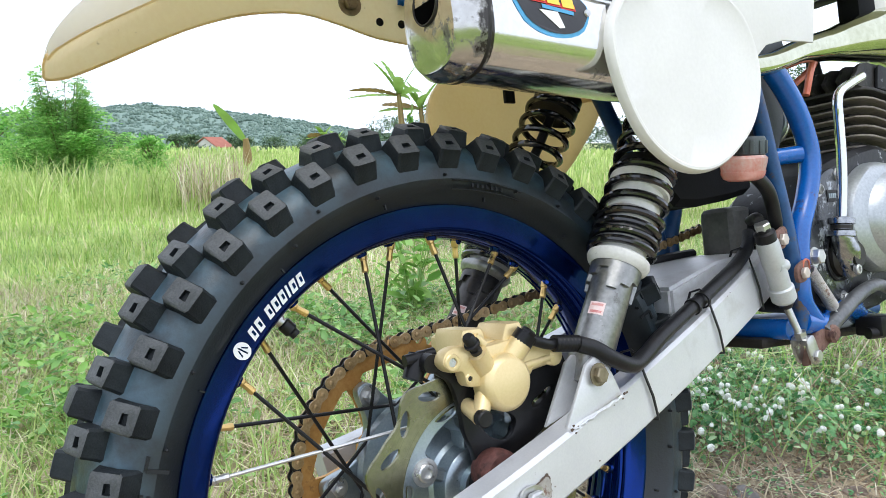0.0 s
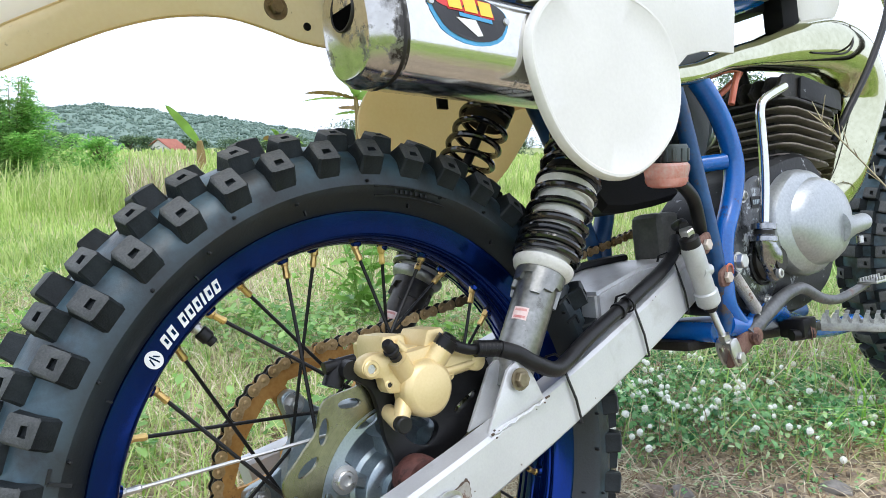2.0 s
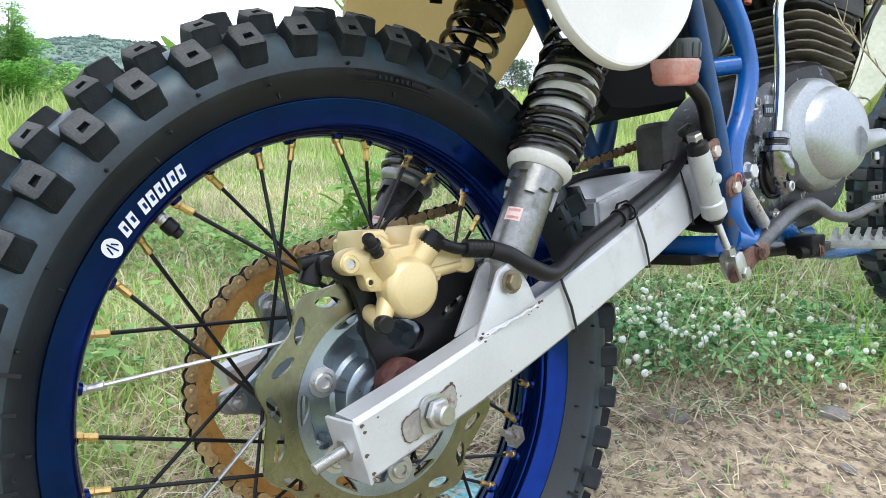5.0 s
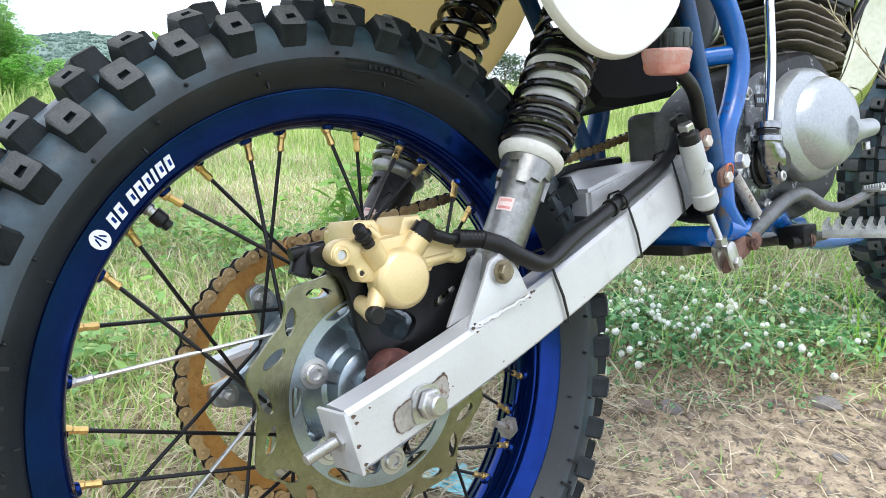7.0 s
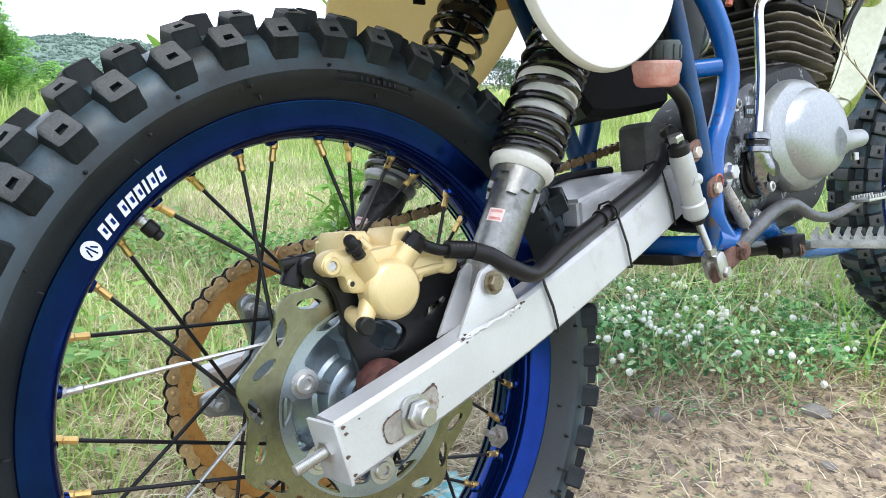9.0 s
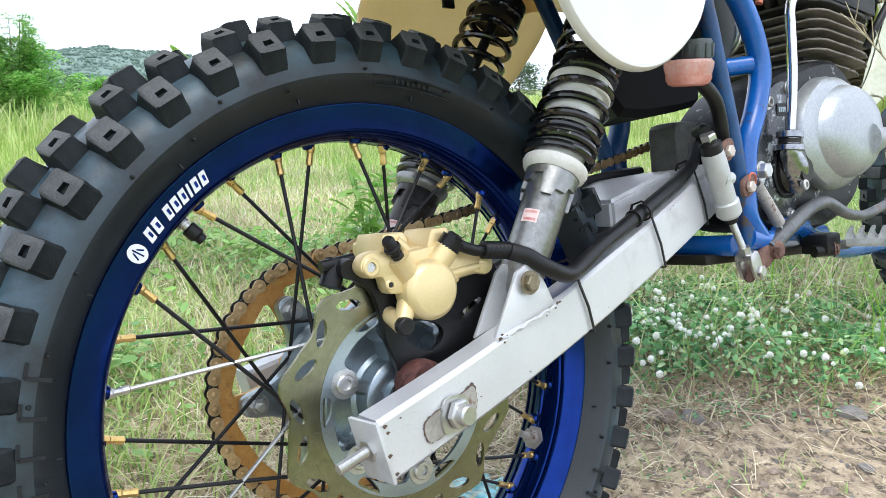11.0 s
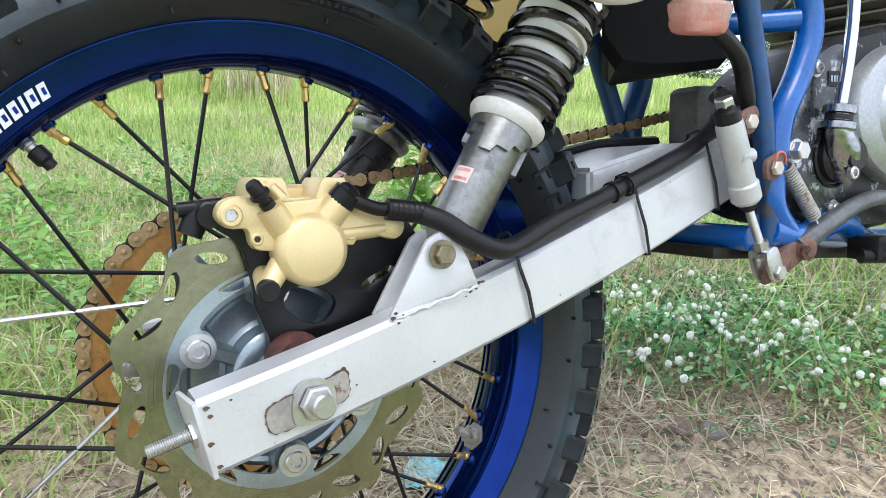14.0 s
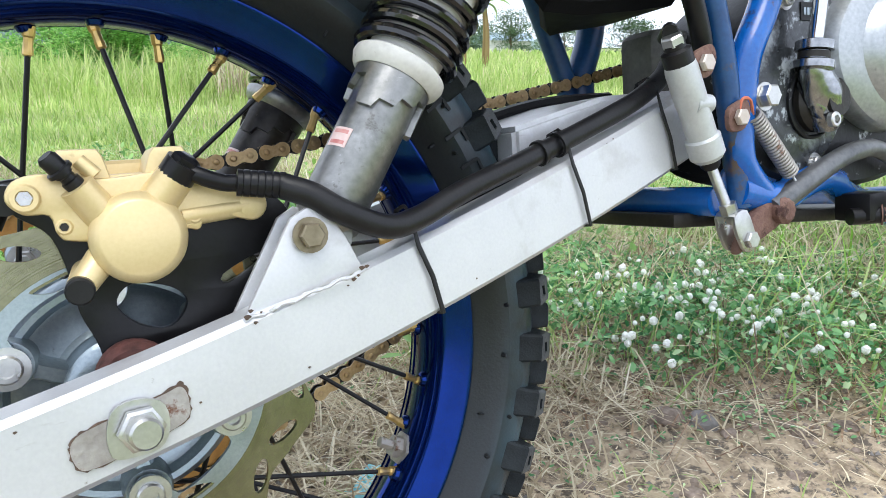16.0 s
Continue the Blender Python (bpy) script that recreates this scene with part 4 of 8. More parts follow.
# ---- rear shocks ----
def shock(y0, y1, name, label, lo_x=0.112, hi_x=0.331, mat=None):
    lo, hi = Vector((lo_x, y0, 0.078)), Vector((hi_x, y1, 0.415))
    m = along(lo, hi)
    L = (hi - lo).length
    bm = B()
    lathe(bm, [(0.0, -0.012), (0.012, -0.012), (0.0165, 0.004), (0.0200, 0.010), (0.0200, 0.112), (0.0, 0.112)], 32, m)
    lathe(bm, [(0.0, -0.016), (0.0145, -0.016), (0.0145, 0.016), (0, 0.016)], 24, Matrix.Translation(lo) @ pose(0, 0, 0, 90, 0, 0))
    s = part(name, bm, mat or SHOCK_STEEL, bike, label)
    # stepped preload collar
    bm = B()
    seg = 60
    rings = []
    for k in range(seg):
        a = 2 * math.pi * k / seg
        u = (k / seg * 3) % 1.0
        st = 0.078 + 0.0065 * math.floor(u * 4) + 0.0030 * (1 if (u * 4) % 1.0 > 0.82 else 0)
        rings.append([m @ Vector((r * math.cos(a), r * math.sin(a), h)) for r, h in ((0.0202, st), (0.0240, st), (0.0246, 0.111), (0.0202, 0.111))])
    skin(bm, rings, closed=True)
    part("preload_collar", bm, mat or SHOCK_STEEL, s, "stained stepped preload collar")
    part("spring_seat", lathe(B(), [(0.0205, 0.1060), (0.0252, 0.1050), (0.0286, 0.1085), (0.0304, 0.1130), (0.0300, 0.1158), (0.0280, 0.1172), (0.0205, 0.1178)], 44, m, closed=True), SHOCK_WHITE if mat is None else SHOCK_STEEL, s, "worn white spring seat" if mat is None else "grimy grey spring seat")
    part("dust_cover", lathe(B(), [(0.0235, 0.118), (0.0252, 0.160), (0.0258, 0.194), (0.0, 0.194)], 36, m), NYLON, s, "grey-white nylon tube inside the spring")
    part("tube_ring", lathe(B(), [(0.0254, 0.1575), (0.0266, 0.1585), (0.0266, 0.1640), (0.0256, 0.1650)], 36, m, closed=True), BARE, s, "tan stained ring on the nylon tube")
    part("spring_collar", lathe(B(), [(0.0250, 0.1895), (0.0302, 0.1900), (0.0310, 0.1915), (0.0310, 0.2035), (0.0298, 0.2050), (0.0, 0.2050)], 40, m), NYLON, s, "grey-white nylon spring collar")
    part("rubber_ring", lathe(B(), [(0.0280, 0.2045), (0.0302, 0.2060), (0.0302, 0.2150), (0.0262, 0.2240), (0.0, 0.2240)], 36, m), BLACK_PLASTIC, s)
    bm = B()
    lathe(bm, [(0.006, 0.10), (0.006, L)], 16, m)
    lathe(bm, [(0, 0.335), (0.028, 0.335), (0.030, 0.34), (0.030, 0.362), (0.014, 0.37), (0.014, L), (0, L)], 28, m)
    part("damper_rod", bm, BLACK_METAL, s)
    # two-rate spring: close coils below, open coils above
    pts, h, a = [], 0.1205, 0.0
    while h < 0.345:
        pitch = 0.0104 if h < 0.1535 else 0.0180 if h < 0.235 else 0.0225
        r = 0.0300 if h < 0.225 else 0.0310
        pts.append(m @ Vector((r * math.cos(a), r * math.sin(a), h)))
        a += 2 * math.pi / 26
        h += pitch / 26
    part("coil_spring", tube(B(), pts, 0.0040, 10), SPRING_BLACK, s, "glossy black two-rate coil spring")
    bm = B()
    facing = m.to_3x3().inverted() @ Vector((-0.030, -0.0145, 0.012))
    a0 = math.atan2(facing.y, facing.x)
    skin(bm, [[m @ Vector((r * math.cos(a0 + radians(d)), r * math.sin(a0 + radians(d)), h)) for r, h in ((0.0199, 0.0498), (0.0203, 0.0498), (0.0203, 0.0622), (0.0199, 0.0622))] for d in range(-21, 22, 6)])
    part("maker_label", bm, PINK_LABEL, s, "faded red and white label")
    for h in (0.0525, 0.0595):
        part("print_bar", skin(B(), [[m @ Vector((r * math.cos(a0 + radians(d)), r * math.sin(a0 + radians(d)), z)) for r, z in ((0.0201, h - 0.0012), (0.02045, h - 0.0012), (0.02045, h + 0.0012), (0.0201, h + 0.0012))] for d in range(-16, 17, 8)]), FADED_RED, s)
    return s


shock(-0.086, -0.068, "rear_shock", "rear shock absorber with black spring and grimy steel body")
shock(0.100, 0.092, "rear_shock", "rear shock absorber with black spring and grimy dark body", 0.086, 0.314, SHOCK_DARK)

# ---- brake caliper and its bracket ----
bm = B()
plate(bm, rounded2([(-0.016, 0.000), (-0.010, 0.025), (-0.018, 0.050), (-0.020, 0.066), (-0.027, 0.092), (-0.043, 0.106), (-0.038, 0.118), (-0.026, 0.112), (0.0, 0.100), (0.05, 0.105), (0.085, 0.106), (0.100, 0.090), (0.094, 0.068), (0.072, 0.040), (0.045, 0.022), (0.022, -0.010), (0.0, -0.016)], 5), 0.007, side(-0.066), [circle2(0, 0, 0.010, 16), rounded2([(0.026, 0.036), (0.036, 0.048), (0.028, 0.058), (0.008, 0.062), (0.000, 0.052), (0.010, 0.040)], 4), rounded2([(0.060, 0.056), (0.080, 0.067), (0.078, 0.071), (0.057, 0.061)], 3)], bevel=0.001)
part("caliper_bracket", bm, BLACK_METAL, bike, "black steel caliper bracket plate")
bm = B()
CX, CZ = 0.0135, 0.0885
lathe(bm, [(0.0, 0.0), (0.0240, 0.0), (0.0240, 0.0145), (0.0234, 0.0165), (0.0196, 0.0205), (0.0184, 0.0212), (0.0, 0.0215)], 48, side(-0.080, CX, CZ))
plate(bm, rounded2([(-0.040, 0.121), (-0.044, 0.112), (-0.037, 0.1045), (-0.026, 0.103), (-0.023, 0.093), (-0.014, 0.089), (0.03, 0.086), (0.037, 0.090), (0.044, 0.089), (0.048, 0.094), (0.056, 0.096), (0.072, 0.0920), (0.0805, 0.100), (0.074, 0.1075), (0.058, 0.1105), (0.046, 0.120), (0.030, 0.122), (0.004, 0.120), (-0.012, 0.121), (-0.028, 0.124)], 4), 0.014, side(-0.076), bevel=0.002)
# the two shoulders over the disc
box(bm, (0.064, 0.034, 0.012), Matrix.Translation((0.012, -0.060, 0.1160)), 0.003)
# bosses
tube(bm, [(-0.001, -0.088, 0.100), (-0.0125, -0.093, 0.117)], [0.0095, 0.0085], 20)
tube(bm, [(0.020, -0.086, 0.100), (0.0345, -0.092, 0.118)], [0.011, 0.0098], 20)
tube(bm, [(-0.010, -0.0885, 0.1295), (-0.0030, -0.0895, 0.1215)], [0.0038, 0.0042], 14)
tube(bm, [(-0.005, -0.086, 0.0790), (-0.0165, -0.094, 0.0660)], [0.0080, 0.0066], 18)
tube(bm, [(-0.013, -0.072, 0.072), (-0.0165, -0.094, 0.066)], [0.0068, 0.0070], 18)
tube(bm, [(0.036, -0.086, 0.0965), (0.072, -0.084, 0.1000)], [0.0058, 0.0066], 14)
caliper = part("brake_caliper", bm, GOLD, bike, "gold anodised single-piston rear brake caliper")
for outline in ([(-0.022, 0.098), (-0.0215, 0.131), (-0.019, 0.1355), (-0.001, 0.1350), (0.0015, 0.131), (0.0065, 0.110), (0.0065, 0.098)], [(0.0155, 0.098), (0.0165, 0.112), (0.0235, 0.131), (0.026, 0.1345), (0.0405, 0.1345), (0.043, 0.130), (0.046, 0.098)]):
    part("caliper_shoulder", plate(B(), outline, 0.040, side(-0.046), bevel=0.0022), GOLD, caliper)
part("caliper_bridge", box(B(), (0.066, 0.018, 0.040), Matrix.Translation((0.012, -0.046, 0.1100)), 0.005, 3), GOLD, caliper)
part("slider_boss", lathe(B(), [(0.0, -0.006), (0.0086, -0.006), (0.0090, 0.008), (0.0082, 0.0105), (0.0060, 0.0115), (0.0, 0.0115)], 26, side(-0.079, 0.0735, 0.1000)), GOLD, caliper)
for x, z, r, h in ((-0.0355, 0.1125, 0.0072, 0.0035), (-0.020, 0.097, 0.0042, 0.0025), (0.0425, 0.0965, 0.0042, 0.0025)):
    part("caliper_screw", capscrew(B(), side(-0.0885, x, z), r, h), GOLD, caliper)
    part("screw_socket", lathe(B(), [(0, 0), (r * 0.52, 0), (r * 0.52, 0.0006), (0, 0.0006)], 6, side(-0.0885 - h * 0.45, x, z)), STEEL if r > 0.005 else GREASE, caliper)
bm = B()
bmx = along((-0.0125, -0.093, 0.117), (-0.0245, -0.0985, 0.132))
lathe(bm, [(0.0048, 0.0), (0.0048, 0.004), (0.0038, 0.0045), (0.0038, 0.007), (0.0046, 0.0075), (0.0046, 0.009), (0.0066, 0.0095), (0.0066, 0.0115), (0.0050, 0.012), (0.0050, 0.018), (0.0038, 0.020), (0, 0.020)], 16, bmx)
part("bleed_cap", bm, BLACK_PLASTIC, caliper, "black rubber bleed-nipple cap")
bm = B()
lathe(bm, [(0.0064, 0.0), (0.0070, 0.001), (0.0070, 0.0075), (0.0060, 0.0088), (0, 0.0088)], 20, along((-0.0165, -0.094, 0.066), (-0.0175, -0.11, 0.0645)))
part("pin_boot", bm, BLACK_PLASTIC, caliper, "black rubber slider-pin boot")
part("pin_boot", tube(B(), [(-0.045, -0.076, 0.112), (-0.045, -0.056, 0.114)], 0.0078, 16), BLACK_PLASTIC, caliper, "black rubber slider-pin boot")
bm = B()
tube(bm, [(-0.062, -0.062, 0.116), (-0.035, -0.064, 0.1185)], 0.005, 14)
tube(bm, [(-0.047, -0.060, 0.119), (-0.056, -0.061, 0.100)], 0.0085, 14)
part("slider_pin", bm, BLACK_METAL, caliper)
bm = B()
box(bm, (0.060, 0.010, 0.030), Matrix.Translation((0.002, -0.054, 0.092)), 0.002)
part("brake_pad", bm, BLACK_METAL, caliper)

# brake hose with banjo, crimp, sleeve and zip ties
bm = B()
bj = along((0.0345, -0.092, 0.118), (0.0385, -0.0945, 0.1235))
lathe(bm, [(0, 0), (0.0098, 0.0), (0.0098, 0.0095), (0, 0.0095)], 22, bj)
tube(bm, smooth_path([(0.040, -0.096, 0.121), (0.048, -0.099, 0.1165), (0.058, -0.099, 0.113), (0.066, -0.099, 0.1125)], 6), 0.0047, 14)
hose = part("brake_hose", bm, BLACK_METAL, bike, "black rubber brake hose strapped along the swingarm")
bm = B()
lathe(bm, [(0.0075, 0.0085), (0.0075, 0.012), (0.005, 0.0135), (0, 0.0135)], 6, bj)
part("banjo_bolt", bm, BLACK_METAL, hose)
bm = B()
cm = along((0.064, -0.099, 0.1127), (0.090, -0.103, 0.1090))
prof2 = [(0.005, 0.0)]
for k in range(7):
    prof2 += [(0.0074, 0.0005 + k * 0.0038), (0.0074, 0.0032 + k * 0.0038), (0.0070, 0.0035 + k * 0.0038)]
lathe(bm, prof2, 20, cm)
part("hose_crimp", bm, BLACK_METAL, hose, "ribbed black hose crimp")
HOSE = smooth_path([(0.088, -0.1045, 0.1088), (0.1024, -0.110, 0.1025), (0.1183, -0.1135, 0.0918), (0.1437, -0.112, 0.0812), (0.1685, -0.104, 0.0834), (0.209, -0.095, 0.0975), (0.2641, -0.085, 0.1135), (0.3233, -0.077, 0.1325), (0.3758, -0.070, 0.1510), (0.412, -0.063, 0.1690), (0.435, -0.052, 0.185)], 8)
part("hose_sleeve", tube(B(), HOSE, 0.0074, 16), BLACK_PLASTIC, hose)
bm = B()
for s in (0.276, 0.292):
    lathe(bm, [(0.0075, -0.002), (0.0092, -0.0018), (0.0092, 0.0018), (0.0075, 0.002)], 20, along((s, -0.0835, 0.1172 + (s - 0.276) * 0.32), (s + 0.02, -0.0809, 0.1236 + (s - 0.276) * 0.32)), closed=True)
part("hose_grommet", bm, BLACK_PLASTIC, hose, "split rubber grommet")


def zip_tie(x):
    zt = float(np.interp(x, [q[0] for q in ARM_TOP], [q[1] for q in ARM_TOP]))
    zb = float(np.interp(x + 0.022, [q[0] for q in ARM_BOT], [q[1] for q in ARM_BOT]))
    y = arm_y(x)
    hz = float(np.interp(x, [q.x for q in HOSE], [q.z for q in HOSE])) + 0.0085
    loop = [(x, y + 0.003, hz - 0.004), (x, y + 0.010, hz), (x, y + 0.022, hz - 0.003), (x + 0.003, y + 0.0325, zt), (x + 0.014, y + 0.034, zb - 0.001), (x + 0.016, y + 0.015, zb - 0.002), (x + 0.016, y - 0.001, zb - 0.001), (x + 0.010, y - 0.002, (zt + zb) / 2), (x + 0.002, y - 0.002, zt - 0.003)]
    return tube(B(), loop, 0.0018, 6, True, 0.6)


for x in (0.1646, 0.2986, 0.399):
    part("zip_tie", zip_tie(x), BLACK_PLASTIC, bike, "black plastic zip tie")


# ---- bodywork ----
FAR_OVAL = [(0.113, 0.366), (0.116, 0.322), (0.146, 0.276), (0.205, 0.250), (0.270, 0.256), (0.322, 0.288), (0.358, 0.322), (0.385, 0.352), (0.400, 0.380), (0.385, 0.412), (0.300, 0.430), (0.200, 0.430), (0.140, 0.404)]
OVAL = [(0.1065, 0.370), (0.114, 0.318), (0.142, 0.274), (0.190, 0.249), (0.244, 0.254), (0.300, 0.294), (0.318, 0.352), (0.290, 0.407), (0.216, 0.428), (0.142, 0.412)]


def number_panel(y, mat, name, label, s):
    bm = B()
    o = rounded2(OVAL if s > 0 else FAR_OVAL, 6)
    cx, cz = 0.205, 0.34
    rings = []
    for k, dy in ((1.0, 0.001), (1.0, -0.003), (0.992, -0.008), (0.972, -0.0115), (0.945, -0.0118), (0.93, -0.0105), (0.60, -0.0118), (0.2, -0.0125)):
        rings.append([(cx + (u - cx) * k, y + s * dy * 0.7, cz + (v - cz) * k) for u, v in o])
    skin(bm, rings)
    p = part(name, bm, mat, bike, label)
    bm = B()
    shape = [(0.103, 0.4075), (0.115, 0.402), (0.150, 0.410), (0.210, 0.424), (0.280, 0.405), (0.306, 0.372), (0.318, 0.357), (0.345, 0.376), (0.376, 0.383), (0.436, 0.386), (0.447, 0.437), (0.447, 0.464), (0.32, 0.462), (0.21, 0.456), (0.12, 0.455), (0.085, 0.458), (0.066, 0.455), (0.056, 0.446), (0.053, 0.434), (0.057, 0.422), (0.068, 0.414), (0.085, 0.4105)]
    if s < 0:
        shape = [q for q in shape if q[0] > 0.2]
    plate(bm, shape, 0.004, side(y + 0.004 if s > 0 else y), bevel=0.0012)
    part("panel_skirt", bm, mat, p)
    return p


panel = number_panel(-0.152, WHITE, "side_panel", "white plastic side number panel with oval face", 1)
bm = B()
lathe(bm, [(0.0105, 0.0), (0.0105, 0.002), (0.008, 0.0028), (0.0, 0.0028)], 24, side(-0.1518, 0.074, 0.434))
lathe(bm, [(0.005, 0.0028), (0.005, 0.005), (0.0025, 0.005), (0.0025, 0.003)], 18, side(-0.1518, 0.074, 0.434))
part("panel_screw", bm, BLACK_METAL, panel)
far_panel = number_panel(0.128, CREAM, "side_panel", "yellowed inner face of the far side panel", -1)
bm = B()
box(bm, (0.016, 0.004, 0.030), Matrix.Translation((0.222, 0.110, 0.387)), 0.001)
part("panel_bracket", bm, BLACK_METAL, far_panel, "black slotted bracket")

# rear fender: an inverted trough, white outside and yellowed below
FEN = [(-0.288, 0.356, 0.020, 0.008), (-0.284, 0.357, 0.044, 0.016), (-0.266, 0.365, 0.064, 0.028), (-0.235, 0.381, 0.071, 0.040), (-0.195, 0.402, 0.073, 0.048), (-0.155, 0.420, 0.073, 0.053), (-0.11, 0.434, 0.073, 0.058), (-0.06, 0.440, 0.074, 0.062), (-0.02, 0.434, 0.075, 0.068), (0.02, 0.424, 0.075, 0.078), (0.062, 0.420, 0.075, 0.082)]


def fender_rings(inset):
    path = smooth_path([(x, z, w) for x, z, w, h in FEN], 3)
    hs = np.interp(np.linspace(0, 1, len(path)), np.linspace(0, 1, len(FEN)), [f[3] for f in FEN])
    rings = []
    for q, h in zip(path, hs):
        x, z, w = q
        w, h2 = w - inset, h - inset
        ring = [(x, -w, z)]
        for a in np.linspace(0, math.pi, 11):
            ring.append((x, -w * math.copysign(abs(math.cos(a)) ** 0.55, math.cos(a)), z + 0.2 * h2 + 0.8 * h2 * math.sin(a) ** 0.6))
        ring.append((x, w, z))
        rings.append(ring)
    return rings


def strip(rings):
    bm = B()
    vs = [[bm.verts.new(q) for q in r] for r in rings]
    for a, b in zip(vs, vs[1:]):
        for i in range(len(a) - 1):
            bm.faces.new((a[i], a[i + 1], b[i + 1], b[i]))
    return bm


out, inn = fender_rings(0.0), fender_rings(0.0032)
fender = part("rear_fender", strip(out), WHITE_THIN, bike, "white plastic rear fender")
liner = part("fender_underside", strip(inn), CREAM, fender, "yellowed and speckled fender underside")
rim_in, rim_out = [r[0] for r in inn], [r[-1] for r in inn]
lip = rim_in[::-1] + inn[0][1:-1] + rim_out
part("fender_lip", tube(B(), [Vector(q) for q in lip], 0.0010, 8), CREAM, fender, "rolled pale edge of the fender")
bm = B()
hexbolt(bm, side(0.070, -0.007, 0.455), 0.0075, 0.006, 0.0125)
part("fender_bolt", bm, surf("bronze_dirty_bolt", (0.16, 0.125, 0.085), (0.27, 0.215, 0.15), 90, 0.5, 0.5, 0.3, spots=(0.05, 0.035, 0.025), spot_scale=120, spot_amount=0.4), fender, "dirty bronze-coloured bolt with a round washer")
for x, z in ((0.026, 0.440), (0.052, 0.440)):
    bm = lathe(B(), [(0, 0), (0.0042, 0), (0.0042, 0.001), (0, 0.001)], 16, side(0.0708, x, z))
    part("fender_hole", bm, AIRBOX, fender)

# subframe plate and rails under the seat
bm = B()
plate(bm, [(-0.03, 0.436), (0.02, 0.434), (0.11, 0.432), (0.16, 0.425), (0.20, 0.45), (0.20, 0.50), (-0.03, 0.50)], 0.004, side(-0.078), [circle2(0.052, 0.468, 0.006, 14), circle2(0.02, 0.481, 0.007, 14)], bevel=0.001)
chassis = part("frame", bm, BLUE_DARK, bike, "blue painted tubular steel frame with scratches and rust")
bm = B()
box(bm, (0.012, 0.01, 0.012), Matrix.Translation((0.075, -0.083, 0.447)), 0.003)
part("frame_lug", bm, STEEL, chassis)
for sgn in (-1, 1):
    part("subframe_tube", tube(B(), smooth_path([(0.05, sgn * 0.075, 0.47), (0.25, sgn * 0.075, 0.455), (0.42, sgn * 0.072, 0.43), (0.56, sgn * 0.06, 0.475), (0.80, sgn * 0.03, 0.545)], 6), 0.011, 14), BLUE_FRAME, chassis)
    stay = [(0.315, -0.075, 0.425), (0.322, -0.072, 0.38), (0.330, -0.060, 0.33), (0.340, -0.03, 0.30)] if sgn < 0 else [(0.315, 0.075, 0.425), (0.36, 0.072, 0.335), (0.3817, 0.07, 0.284), (0.405, 0.07, 0.229), (0.4245, 0.07, 0.176), (0.44, 0.07, 0.10)]
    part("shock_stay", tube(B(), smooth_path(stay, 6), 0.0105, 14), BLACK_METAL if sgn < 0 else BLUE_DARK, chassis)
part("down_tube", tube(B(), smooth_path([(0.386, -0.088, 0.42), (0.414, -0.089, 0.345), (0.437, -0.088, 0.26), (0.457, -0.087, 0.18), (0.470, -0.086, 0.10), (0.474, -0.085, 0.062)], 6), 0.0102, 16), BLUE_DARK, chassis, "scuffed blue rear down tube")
part("main_tube", tube(B(), smooth_path([(0.455, -0.088, 0.378), (0.474, -0.090, 0.357), (0.4966, -0.090, 0.330), (0.5126, -0.090, 0.298), (0.5180, -0.090, 0.262), (0.503, -0.090, 0.223), (0.481, -0.089, 0.183), (0.474, -0.088, 0.143), (0.474, -0.087, 0.100), (0.500, -0.086, 0.070)], 7), 0.0128, 20), BLUE_FRAME, chassis, "glossy blue curved frame tube")
part("cradle_tube", tube(B(), smooth_path([(0.470, -0.085, 0.075), (0.52, -0.086, 0.066), (0.565, -0.086, 0.078), (0.61, -0.076, 0.074), (0.68, -0.055, 0.050), (0.80, -0.04, 0.02), (0.95, -0.03, 0.01)], 6), 0.0140, 16), BLUE_FRAME, chassis)
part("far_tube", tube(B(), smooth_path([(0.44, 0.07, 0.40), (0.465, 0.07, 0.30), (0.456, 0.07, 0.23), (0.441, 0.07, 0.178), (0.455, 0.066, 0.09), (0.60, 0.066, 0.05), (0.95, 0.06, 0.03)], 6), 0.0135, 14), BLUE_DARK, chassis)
part("cross_tube", tube(B(), [(0.45, -0.085, 0.068), (0.45, 0.085, 0.068)], 0.0125, 14), BLUE_FRAME, chassis)
part("cross_tube", tube(B(), [(0.508, -0.085, 0.275), (0.43, -0.03, 0.272), (0.43, 0.06, 0.272)], 0.0105, 14), BLUE_FRAME, chassis)
bm = B()
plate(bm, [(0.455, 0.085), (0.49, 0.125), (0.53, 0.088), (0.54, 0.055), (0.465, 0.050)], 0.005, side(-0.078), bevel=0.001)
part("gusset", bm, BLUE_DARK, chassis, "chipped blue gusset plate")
bm = B()
box(bm, (0.36, 0.13, 0.012), Matrix.Translation((0.60, 0, 0.042)) @ Matrix.Rotation(radians(4), 4, "Y"), 0.004)
part("skid_plate", bm, GREASE, chassis, "dark dirty skid plate")

# muffler: oval can, cut end cap, sticker
M0, M1 = Vector((-0.024, -0.112, 0.3745)), Vector((0.33, -0.105, 0.362))


def oval_ring(c, a, b, n=40, tilt=0.0, sq=0.82):
    out = []
    for k in range(n):
        t = 2 * math.pi * k / n
        u = math.copysign(abs(math.cos(t)) ** sq, math.cos(t)) * a
        v = math.copysign(abs(math.sin(t)) ** sq, math.sin(t)) * b
        out.append((c[0] + tilt * v, c[1] + u, c[2] + v))
    return out


